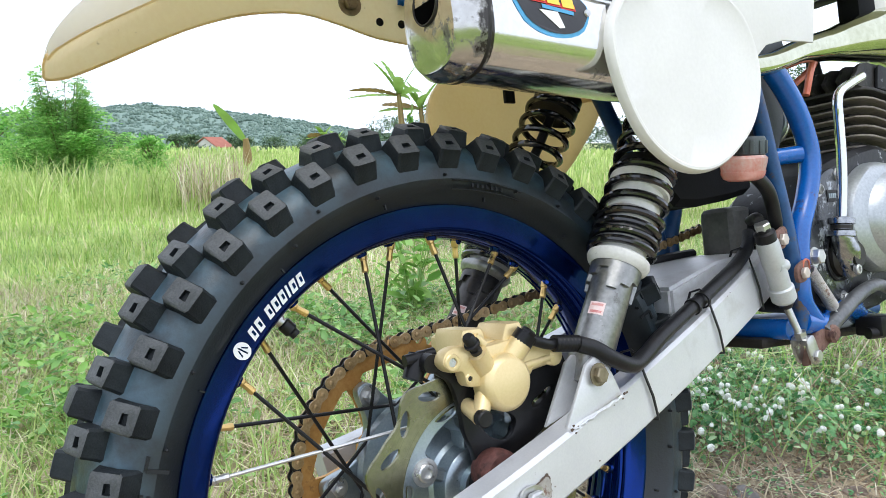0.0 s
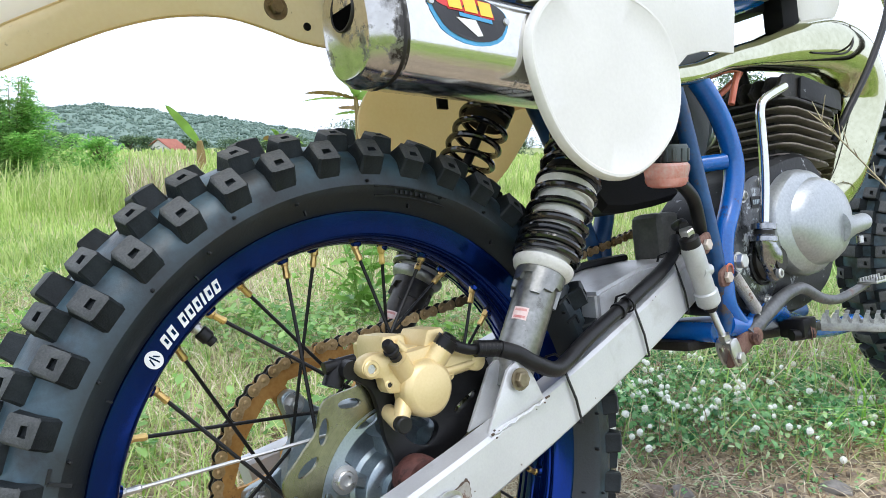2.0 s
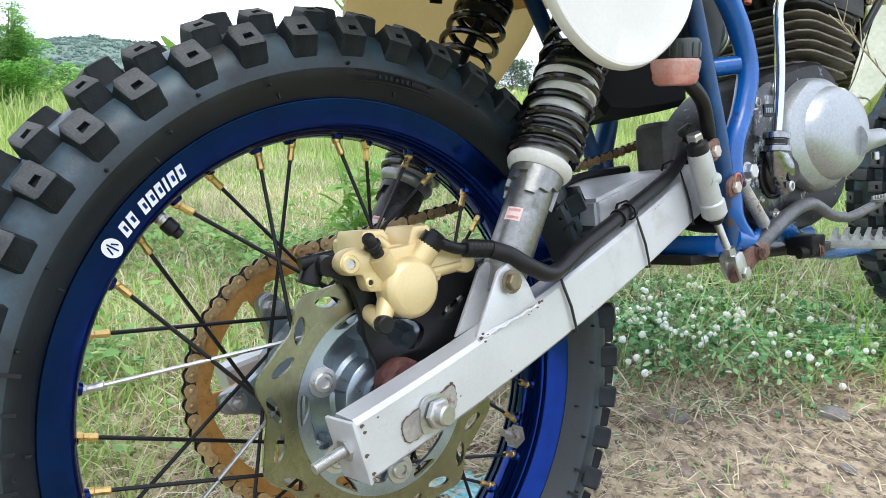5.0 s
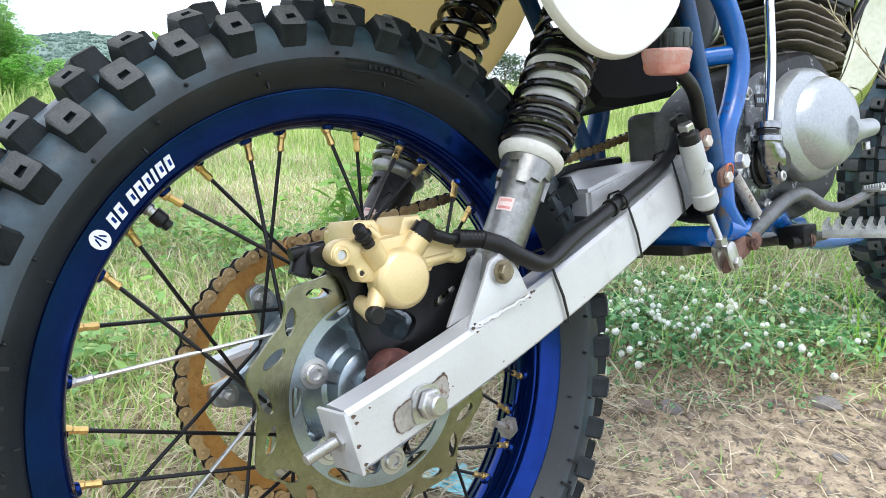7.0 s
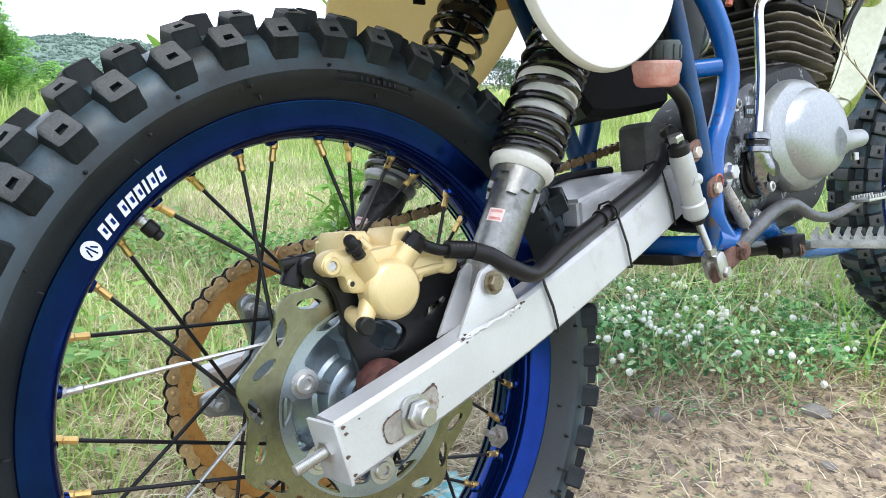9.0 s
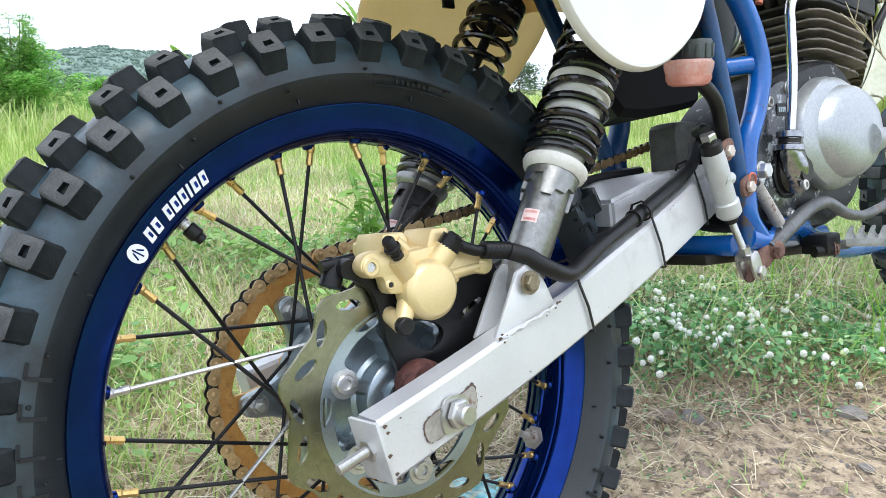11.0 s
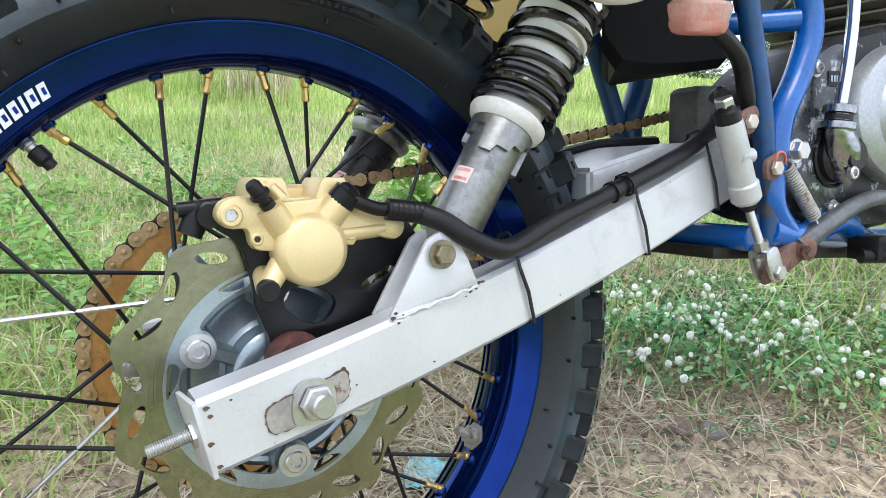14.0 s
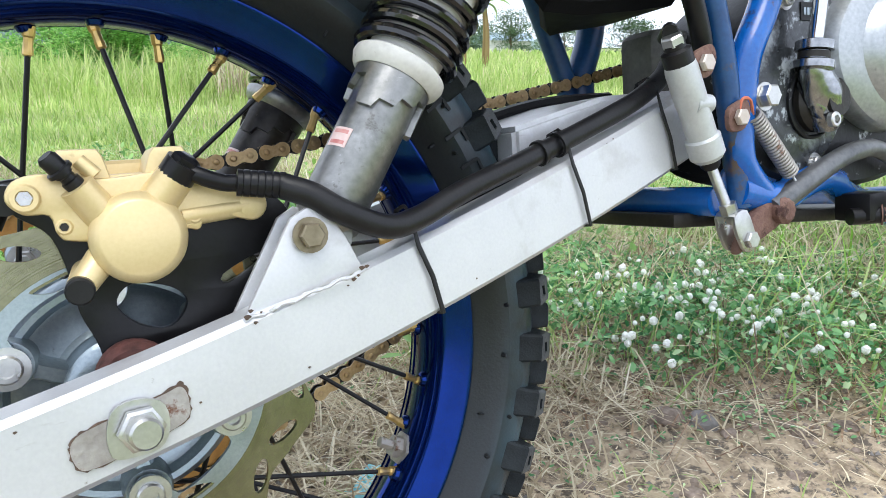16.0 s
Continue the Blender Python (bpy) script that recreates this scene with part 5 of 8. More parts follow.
bm = B()
skin(bm, [oval_ring(M0.lerp(M1, t), 0.043, 0.0435, tilt=-0.06) for t in (0.015, 0.05, 0.4, 0.8, 1.0)])
muffler = part("muffler", bm, CHROME_DIRTY, bike, "polished oval muffler with dark soot-stained outlet")
bm = B()
skin(bm, [oval_ring(M0 + Vector((dx, 0, 0)), a, b, tilt=-0.06) for dx, a, b in ((0.012, 0.0432, 0.0437), (0.000, 0.0438, 0.0443), (-0.005, 0.0434, 0.0439), (-0.0062, 0.0425, 0.0432), (-0.0160, 0.0338, 0.0396), (-0.0172, 0.0322, 0.0380))])
part("end_cap", bm, SOOTY, muffler, "bevelled polished end cap")
bm = B()
rings = [oval_ring(M0.lerp(M1, t), 0.0436, 0.0441, tilt=-0.06) for t in (0.016, 0.026)]
skin(bm, rings, caps=False)
part("cap_band", bm, GREASE, muffler)
bm = B()
lathe(bm, [(0.0168, -0.01), (0.0168, 0.0012), (0.0162, 0.0020), (0.0152, 0.0020), (0.0152, -0.01)], 28, along((-0.0412, -0.112, 0.388), (-0.06, -0.112, 0.3885)), closed=True)
part("outlet_pipe", bm, GREASE, muffler, "sooty black outlet pipe")
# Flat black disc stands in for the shaded inside of the pipe mouth.
bm = B()
lathe(bm, [(0, -0.0005), (0.0152, -0.0005), (0.0152, 0.0009), (0, 0.0009)], 28, along((-0.0412, -0.112, 0.388), (-0.06, -0.112, 0.3885)))
part("outlet_hole", bm, surf("deep_soot", (0.001, 0.001, 0.001), (0.003, 0.003, 0.003), 40, 0.9, 0.0, 0.0, spec=0.0), muffler)


def wrap(pts2, lift):
    """Points (x, angle) laid on the near side of the can."""
    out = []
    for x, a in pts2:
        c = M0.lerp(M1, (x - M0.x) / (M1.x - M0.x))
        u = math.copysign(abs(math.cos(a)) ** 0.82, math.cos(a)) * (0.043 + lift)
        v = math.copysign(abs(math.sin(a)) ** 0.82, math.sin(a)) * (0.0435 + lift)
        out.append(Vector((c.x - 0.06 * v, c.y + u, c.z + v)))
    return out


def decal(cx, ca, rx, ra, lift, n=28, power=1.0):
    bm = B()
    rings = []
    for s in (1.0, 0.75, 0.5, 0.25, 0.02):
        rings.append(wrap([(cx + rx * s * math.cos(2 * math.pi * k / n), ca + ra * s * math.sin(2 * math.pi * k / n)) for k in range(n)], lift))
    return skin(bm, rings)


SC, SA = 0.050, math.pi - 0.22
part("sticker_edge", decal(SC, SA, 0.0415, 0.47, 0.0003), SKYBLUE, muffler, "oval sticker with a light blue edge")
part("sticker_field", decal(SC + 0.001, SA - 0.02, 0.0390, 0.42, 0.0006), PRINT_BLACK, muffler)
bm = decal(SC - 0.020, SA - 0.17, 0.016, 0.17, 0.0009)
part("sticker_flash", bm, RED, muffler)
for k in range(3):
    bm = B()
    c = SC - 0.014 + 0.0160 * k
    a = SA - 0.15 + 0.02 * k
    skin(bm, [wrap([(c - 0.0074, a + 0.15), (c + 0.0058, a + 0.15), (c + 0.0074, a - 0.15), (c - 0.0058, a - 0.15)], l) for l in (0.0013, 0.0016)])
    part("sticker_block_edge", skin(B(), [wrap([(c - 0.0088, a + 0.18), (c + 0.0070, a + 0.18), (c + 0.0088, a - 0.18), (c - 0.0070, a - 0.18)], l) for l in (0.0009, 0.0012)]), RED, muffler)
    part("sticker_block", bm, YELLOW, muffler)
bm = B()
skin(bm, [wrap([(SC - 0.012, SA + 0.05), (SC + 0.022, SA + 0.08), (SC + 0.022, SA + 0.14), (SC - 0.012, SA + 0.11)], l) for l in (0.0009, 0.0012)])
part("sticker_bar", bm, SKYBLUE, muffler)
bm = B()
skin(bm, [wrap([(SC - 0.016, SA + 0.14), (SC + 0.004, SA + 0.13), (SC + 0.010, SA + 0.30), (SC + 0.004, SA + 0.32)], l) for l in (0.0009, 0.0012)])
part("sticker_wing", bm, PRINT_WHITE, muffler)
for s in (-1, 1):
    lm = wrap([(SC + s * 0.0385, SA + 0.05 * s)], 0.0008)[0]
    bm = lathe(B(), [(0, 0), (0.0032, 0), (0.0026, 0.0014), (0, 0.0018)], 16, along(lm, lm + Vector((0, -1, 0))))
    part("sticker_rivet", bm, STEEL, muffler)

# seat and tank
bm = B()
rings = []
for x, z0, z1, w in ((0.072, 0.449, 0.545, 0.098), (0.13, 0.457, 0.555, 0.112), (0.25, 0.465, 0.55, 0.118), (0.36, 0.473, 0.55, 0.118), (0.43, 0.480, 0.555, 0.112), (0.48, 0.49, 0.57, 0.10)):
    rings.append([(x, -w, z0), (x, -w - 0.006, z0 + 0.02), (x, -w, z1 - 0.015), (x, -w * 0.75, z1), (x, w * 0.75, z1), (x, w, z1 - 0.015), (x, w + 0.006, z0 + 0.02), (x, w, z0)])
skin(bm, rings)
seat = part("seat", bm, SEAT, bike, "dark grey vinyl seat with a welt seam")
part("seat_seam", tube(B(), smooth_path([(0.235, -0.1215, 0.468), (0.228, -0.1265, 0.485), (0.215, -0.1255, 0.51), (0.205, -0.121, 0.535), (0.20, -0.10, 0.551)], 5), 0.0022, 8), SEAT, seat)
bm = B()
rings = []
for x, z0, z1, w in ((0.425, 0.480, 0.60, 0.100), (0.45, 0.481, 0.62, 0.120), (0.55, 0.493, 0.65, 0.126), (0.68, 0.510, 0.67, 0.126), (0.79, 0.526, 0.68, 0.118), (0.83, 0.536, 0.68, 0.100)):
    rings.append([(x, -w, z0), (x, -w - 0.004, z0 + 0.012), (x, -w + 0.002, z0 + 0.016), (x, -w + 0.01, z1 - 0.03), (x, -w * 0.7, z1), (x, w * 0.7, z1), (x, w - 0.01, z1 - 0.03), (x, w + 0.004, z0 + 0.012), (x, w, z0)])
skin(bm, rings)
part("fuel_tank", bm, WHITE, bike, "white plastic fuel tank with a lipped lower edge")
bm = B()
box(bm, (0.16, 0.10, 0.03), Matrix.Translation((0.66, 0.0, 0.505)) @ Matrix.Rotation(radians(-11), 4, "Y"), 0.006)
box(bm, (0.05, 0.03, 0.06), Matrix.Translation((0.74, -0.06, 0.49)), 0.004)
part("ignition_coil", bm, AIRBOX, bike, "black electrical parts under the tank")
# front shroud behind the front fork
bm = B()
plate(bm, rounded2([(0.86, 0.50), (0.98, 0.53), (1.02, 0.62), (0.95, 0.66), (0.84, 0.60)], 4), 0.006, side(-0.03), bevel=0.002)
part("front_shroud", bm, WHITE, bike, "white plastic front shroud")

# airbox and inner mudguard
bm = B()
rings = []
for x, z0, z1, w in ((0.302, 0.246, 0.42, 0.045), (0.320, 0.224, 0.43, 0.048), (0.355, 0.222, 0.43, 0.050), (0.41, 0.227, 0.43, 0.052), (0.452, 0.233, 0.42, 0.050)):
    fx = max(x, 0.378 + 0.12 * (x - 0.302))
    rings.append([(x, -w, z0 + 0.008), (x, -w, z1), (fx, w, z1), (fx, w, z0 + 0.008), (fx, w - 0.01, z0), (x, -w + 0.01, z0)])
skin(bm, rings)
airbox = part("airbox", bm, AIRBOX, bike, "matt black plastic airbox")
bm = B()
plate(bm, rounded2([(0.45, 0.42), (0.53, 0.425), (0.525, 0.36), (0.508, 0.30), (0.485, 0.275), (0.47, 0.31), (0.455, 0.36)], 4), 0.030, side(-0.035), bevel=0.004)
part("intake_boot", bm, DARK_GREY, airbox, "dark grey rubber intake boot")
bm = B()
box(bm, (0.052, 0.050, 0.085), Matrix.Translation((0.478, 0.005, 0.178)), 0.014, 3)
CARB = along((0.545, -0.02, 0.325), (0.48, -0.05, 0.33))
carb = part("carburettor", lathe(B(), [(0.0, -0.05), (0.02, -0.05), (0.02, -0.02), (0.026, -0.018), (0.028, 0.0), (0.026, 0.006), (0.021, 0.006), (0.019, 0.0), (0.0, 0.0)], 28, CARB), ALLOY, bike, "pale alloy carburettor with a round clamp")
bm2 = lathe(B(), [(0.0285, -0.016), (0.030, -0.014), (0.030, -0.006), (0.0285, -0.004)], 28, CARB, closed=True)
part("clamp_ring", bm2, STEEL, carb)
part("sprocket_cover", bm, surf("olive_grey_cast_cover", (0.07, 0.072, 0.066), (0.13, 0.13, 0.12), 40, 0.6, 0.2, 0.3), bike, "dirty grey sprocket cover")

# ---- engine ----
bm = B()
rings = []
for y, k in ((-0.088, 0.94), (-0.080, 1.0), (0.010, 0.98), (0.035, 0.80), (0.055, 0.62), (0.080, 0.45)):
    c = Vector((0.60, 0, 0.165))
    o = rounded2([(0.480, 0.150), (0.486, 0.205), (0.525, 0.243), (0.60, 0.270), (0.72, 0.285), (0.78, 0.22), (0.77, 0.12), (0.70, 0.075), (0.58, 0.068), (0.485, 0.095)], 4)
    rings.append([(c.x + (u - c.x) * k, y, c.z + (v - c.z) * k) for u, v in o])
skin(bm, rings)
engine = part("engine_case", bm, CASE, bike, "oily blotched engine case")
bm = B()
c = Vector((0.666, 0, 0.188))
o = [(c.x + 0.084 * math.cos(t) * (1 + 0.05 * math.cos(2 * t)), c.z + 0.070 * math.sin(t)) for t in (2 * math.pi * k / 48 for k in range(48))]
rings = []
for y, k, dx in ((-0.080, 1.06, 0.0), (-0.096, 1.05, 0.0), (-0.105, 1.01, 0.001), (-0.110, 0.93, 0.005), (-0.1125, 0.86, 0.010), (-0.121, 0.82, 0.013), (-0.128, 0.73, 0.015), (-0.133, 0.55, 0.016), (-0.135, 0.28, 0.016)):
    rings.append([(c.x + dx + (u - c.x) * k, y, c.z + (v - c.z) * k) for u, v in o])
skin(bm, rings)
cover = part("clutch_cover", bm, ALLOY_OLD, engine, "domed cloudy aluminium clutch cover")
bm = B()
tube(bm, smooth_path([(0.70, -0.118, 0.176), (0.76, -0.116, 0.176), (0.820, -0.110, 0.179)], 4), [0.026, 0.022, 0.0145, 0.0135, 0.013], 18)
part("cable_spigot", bm, ALLOY_OLD, cover, "cast cable spigot on the cover")
bm = B()
capscrew(bm, along((0.805, -0.110, 0.160), (0.805, -0.110, 0.148)), 0.005, 0.012)
part("spigot_screw", bm, STEEL, cover)
for x, z in ((0.498, 0.205), (0.530, 0.230), (0.580, 0.247), (0.494, 0.150), (0.520, 0.100), (0.565, 0.092)):
    part("case_screw", capscrew(B(), side(-0.0895, x, z), 0.0062, 0.006, 0.009), STEEL, engine)
bm = B()
plate(bm, rounded2([(0.486, 0.152), (0.492, 0.205), (0.528, 0.240), (0.575, 0.255), (0.600, 0.21), (0.605, 0.13), (0.56, 0.088), (0.51, 0.098)], 4), 0.008, side(-0.082), bevel=0.002)
cover2 = part("side_cover", bm, wear(surf("chipped_silver_case", (0.016, 0.018, 0.021), (0.075, 0.082, 0.09), 26, 0.24, 0.25, 0.3, 200, spots=(0.46, 0.50, 0.54), spot_scale=52, spot_amount=0.50), (0.40, 0.44, 0.47), 16, 0.7), engine, "worn black and bare silver side cover")
part("badge", plate(B(), [(-0.011, -0.0075), (0.011, -0.0075), (0.011, 0.0075), (-0.011, 0.0075)], 0.0012, side(-0.0898, 0.560, 0.221)), CASE, cover2, "small raised rectangular cast badge")
for k in range(4):
    part("badge_bar", box(B(), (0.0030, 0.0008, 0.0062), Matrix.Translation((0.5535 + 0.0044 * k, -0.0912, 0.221)), 0.0002), ALLOY, cover2)
part("pivot_boss", lathe(B(), [(0.0320, 0.0), (0.0320, 0.003), (0.0300, 0.004), (0.0285, 0.0015), (0.0, 0.0015)], 36, side(-0.0895, 0.561, 0.145)), CASE, cover2, "round cast boss round the kick shaft")
# kick starter
bm = B()
lathe(bm, [(0.026, 0.0), (0.026, 0.010), (0.022, 0.014), (0.014, 0.014), (0.014, 0.03), (0.0, 0.03)], 30, side(-0.086, 0.563, 0.145))
kick = part("kick_starter", bm, GREASE, bike, "chromed kick-start lever folded upright")
bm = B()
tube(bm, smooth_path([(0.543, -0.106, 0.176), (0.550, -0.103, 0.162), (0.560, -0.099, 0.146), (0.566, -0.098, 0.130), (0.568, -0.097, 0.120)], 4), [0.0105, 0.014, 0.019, 0.0175, 0.0155, 0.011], 20)
lathe(bm, [(0.0, 0.0), (0.0185, 0.0), (0.0192, 0.006), (0.0180, 0.0105), (0.0150, 0.0132), (0.0085, 0.0145), (0.0, 0.0148)], 32, side(-0.098, 0.561, 0.145))
part("kick_boss", bm, CHROME_DARK, kick)
bm = B()
lathe(bm, [(0.0165, 0), (0.0165, 0.006), (0.0115, 0.008), (0.0115, 0.014), (0.015, 0.015), (0.015, 0.022), (0.010, 0.024)], 26, along((0.537, -0.109, 0.170), (0.5405, -0.1095, 0.195)))
part("kick_knuckle", bm, CHROME_DARK, kick)
part("knuckle_groove", lathe(B(), [(0.0116, 0.0085), (0.0124, 0.0085), (0.0124, 0.0135), (0.0116, 0.0135)], 26, along((0.537, -0.109, 0.170), (0.5405, -0.1095, 0.195)), closed=True), GREASE, kick)
hexm = side(-0.1115, 0.556, 0.128)
part("spline_end", lathe(B(), [(0, 0), (0.0115, 0), (0.0075, 0.0), (0.0075, 0.0014), (0.0045, 0.0018), (0, 0.0010)], 18, side(-0.1124, 0.566, 0.151)), GREASE, kick)
part("pinch_bolt", capscrew(B(), hexm, 0.0065, 0.006), STEEL, kick)
part("pinch_bolt", capscrew(B(), side(-0.1125, 0.574, 0.147), 0.0045, 0.003), STEEL, kick)
part("lever_arm", tube(B(), smooth_path([(0.540, -0.109, 0.188), (0.546, -0.111, 0.23), (0.5505, -0.112, 0.2687), (0.549, -0.114, 0.312), (0.548, -0.115, 0.332), (0.557, -0.115, 0.346), (0.590, -0.112, 0.358), (0.625, -0.110, 0.369)], 6), [0.0075, 0.0074, 0.0072, 0.007, 0.007, 0.007, 0.0066], 18, flat=0.8), CHROME, kick)
# cylinder with cooling fins, leaning a little forward
TILT = Matrix.Translation((0.742, 0, 0.30)) @ Matrix.Rotation(radians(7), 4, "Y") @ Matrix.Translation((-0.742, 0, -0.30))
cyl = part("cylinder", box(B(), (0.115, 0.12, 0.12), TILT @ Matrix.Translation((0.745, 0, 0.305)), 0.02), FIN_DARK, engine, "sooty finned cylinder")


def fin_outline(g):
    return [(0.676 + g, -0.086 + g), (0.690 + g, -0.0905 + g), (0.768, -0.0905 + g), (0.770, -0.087 + g), (0.773, -0.087 + g), (0.775, -0.0895 + g), (0.800 - g, -0.0885 + g), (0.802 - g, -0.085 + g), (0.805 - g, -0.085 + g), (0.807 - g, -0.087 + g), (0.828 - g, -0.080 + g), (0.832 - g, 0), (0.828 - g, 0.080 - g), (0.69 + g, 0.0905 - g), (0.668 + g, 0.078 - g), (0.664 + g, 0), (0.667 + g, -0.076 + g)]


for k in range(7):
    g = 0.016 if k == 0 else 0.008 if k == 1 else 0.0
    part("cooling_fin", plate(B(), fin_outline(g), 0.0030, TILT @ Matrix.Translation((0, 0, 0.2640 + 0.0130 * k)), bevel=0.0009), FIN_BLACK, cyl)
head = part("cylinder_head", box(B(), (0.13, 0.13, 0.02), TILT @ Matrix.Translation((0.747, 0, 0.362)), 0.006), FIN_DARK, engine, "finned cylinder head")
part("head_base", plate(B(), fin_outline(0.0), 0.005, TILT @ Matrix.Translation((0, 0, 0.3540)), bevel=0.0015), FIN_DARK, head)
for k in range(9):
    y = -0.078 + 0.0195 * k
    part("head_fin", plate(B(), rounded2([(0.664, 0.358), (0.662, 0.378), (0.674, 0.391), (0.72, 0.397), (0.79, 0.397), (0.824, 0.390), (0.830, 0.358)], 2), 0.0058, TILT @ side(y), bevel=0.0012), FIN_DARK, head)
part("side_plate", plate(B(), [(0.704, 0.360), (0.707, 0.390), (0.712, 0.394), (0.822, 0.392), (0.830, 0.386), (0.830, 0.362)], 0.004, TILT @ side(-0.086), bevel=0.001), CASE, head, "scratched dark head side plate")
part("spark_plug_cap", tube(B(), [(0.71, -0.01, 0.385), (0.695, -0.012, 0.432)], [0.011, 0.0085], 12), BLACK_PLASTIC, head)
part("head_nut", hexbolt(B(), pose(0.755, -0.055, 0.392), 0.008, 0.012, 0.011), STEEL, head)

# expansion chamber
CH = smooth_path([(0.33, -0.10, 0.360), (0.44, -0.095, 0.378), (0.53, -0.085, 0.402), (0.62, -0.078, 0.420), (0.72, -0.076, 0.438), (0.83, -0.072, 0.448), (0.905, -0.066, 0.436), (0.945, -0.060, 0.388), (0.925, -0.050, 0.32), (0.885, -0.045, 0.25), (0.845, -0.03, 0.205)], 6)
bm = tube(B(), CH, [0.013, 0.013, 0.015, 0.021, 0.034, 0.048, 0.053, 0.053, 0.049, 0.042, 0.032], 28)
# Yellow-green base: the grass reflected in the chrome is put into its colour.
pipe = part("expansion_chamber", bm, surf("yellowed_chrome_pipe", (0.46, 0.465, 0.32), (0.62, 0.62, 0.46), 10, 0.09, 1.0, 0.05, 120, 0.05, spots=(0.09, 0.06, 0.03), spot_scale=14, spot_amount=0.3), bike, "polished expansion chamber exhaust with scuffs")
bm = tube(B(), smooth_path([(0.72, -0.108, 0.424), (0.76, -0.115, 0.424), (0.80, -0.119, 0.428), (0.825, -0.120, 0.445), (0.84, -0.112, 0.474)], 6), 0.0016, 8)
part("weld_crack", bm, GREASE, pipe)
part("throttle_cable", tube(B(), smooth_path([(1.02, -0.10, 0.62), (0.95, -0.128, 0.52), (0.86, -0.130, 0.42), (0.78, -0.118, 0.335), (0.765, -0.105, 0.30)], 8), 0.0052, 12), BLACK_PLASTIC, bike, "black control cable")
part("spark_lead", tube(B(), smooth_path([(0.56, -0.04, 0.36), (0.60, -0.06, 0.392), (0.585, -0.075, 0.405), (0.56, -0.08, 0.38), (0.548, -0.078, 0.35)], 8), 0.0045, 10), COPPER, bike, "copper-red ignition lead")

# ---- rear brake master cylinder, reservoir, pedal, peg ----
ma, mb = Vector((0.397, -0.0965, 0.182)), Vector((0.440, -0.0885, 0.094))
mm = along(ma, mb) @ Matrix.Scale(0.93, 4)
bm = lathe(B(), [(0.0, 0.006), (0.0125, 0.007), (0.0135, 0.012), (0.0135, 0.040), (0.0128, 0.044), (0.0128, 0.072), (0.0150, 0.074), (0.0150, 0.090), (0.012, 0.094), (0, 0.094)], 28, mm)
box(bm, (0.012, 0.014, 0.016), Matrix.Translation((0.410, -0.096, 0.173)), 0.003)
tube(bm, [(0.410, -0.097, 0.146), (0.428, -0.098, 0.146)], [0.009, 0.007], 14)
master = part("master_cylinder", bm, ALLOY_GREY, bike, "grey cast rear brake master cylinder")
part("rubber_boot", lathe(B(), [(0.0095, 0.092), (0.0085, 0.100), (0.0065, 0.103), (0.0, 0.103)], 18, mm), BLACK_PLASTIC, master)
part("inlet_cap", lathe(B(), [(0.0125, 0.008), (0.0125, -0.004), (0.009, -0.006), (0.009, -0.010), (0.0065, -0.0105), (0.0065, -0.016), (0, -0.017)], 18, mm), BLACK_PLASTIC, master, "black rubber inlet cap")
part("inlet_nut", lathe(B(), [(0.0095, -0.009), (0.0095, -0.0155), (0.0080, -0.0170), (0.0, -0.0170)], 6, mm), STEEL, master, "zinc-plated hexagon nut on the inlet")
part("push_rod", tube(B(), [ma.lerp(mb, 0.97), (0.4485, -0.0955, 0.061)], 0.0042, 12), STEEL, master)
bm = lathe(B(), [(0, -0.002), (0.007, -0.002), (0.007, 0.008), (0, 0.008)], 6, along((0.4325, -0.108, 0.070), (0.440, -0.108, 0.050)))
for dy in (-0.0085, 0.0085):
    plate(bm, rounded2([(-0.008, 0.012), (0.008, 0.012), (0.0085, -0.014), (0.0, -0.021), (-0.0085, -0.014)], 3), 0.0035, side(-0.106 + dy) @ Matrix.Translation((0.440, 0.052, 0)) @ Matrix.Rotation(radians(22), 4, "Z"), bevel=0.0008)
box(bm, (0.015, 0.020, 0.008), Matrix.Translation((0.436, -0.1078, 0.061)) @ Matrix.Rotation(radians(-20), 4, "Y"), 0.002)
bm.transform(Matrix.Translation((0.0145, 0.0115, -0.005)))
part("clevis", bm, STEEL, master, "zinc clevis and pin")
part("clevis_pin", hexbolt(B(), side(-0.1055, 0.4605, 0.037), 0.0072, 0.005), STEEL, master)
for x, z in ((0.4175, 0.1755), (0.454, 0.134)):
    bm = B()
    plate(bm, rounded2([(-0.010, -0.008), (-0.002, -0.011), (0.008, -0.008), (0.014, 0.004), (0.010, 0.014), (0.0, 0.012), (-0.010, 0.006)], 3), 0.005, side(-0.0985, x, z), bevel=0.001)
    part("mount_lug", bm, RUST, master, "rusted mounting lug")
    part("mount_bolt", hexbolt(B(), side(-0.1032, x, z), 0.0070, 0.006), surf("pale_bolt", (0.5, 0.42, 0.36), (0.6, 0.55, 0.5), 80, 0.45, 0.5) if x < 0.43 else bpy.data.materials["pale_bolt"], master)
# translucent pink reservoir with a dark cap
RM = Matrix.Translation((0.3372, -0.115, 0.2392)) @ pose(0, 0, 0, 8, -2, 0) @ Matrix.Diagonal((0.80, 0.80, 0.98, 1))
bm = B()
skin(bm, [[RM @ Vector((a * math.copysign(abs(math.cos(t)) ** 0.7, math.cos(t)), b * math.copysign(abs(math.sin(t)) ** 0.7, math.sin(t)), h)) for t in (2 * math.pi * k / 32 for k in range(32))] for a, b, h in ((0.021, 0.014, 0.004), (0.027, 0.0185, 0.006), (0.0300, 0.0210, 0.010), (0.0310, 0.0220, 0.016), (0.0330, 0.0235, 0.022), (0.0335, 0.024, 0.027), (0.030, 0.021, 0.030))])
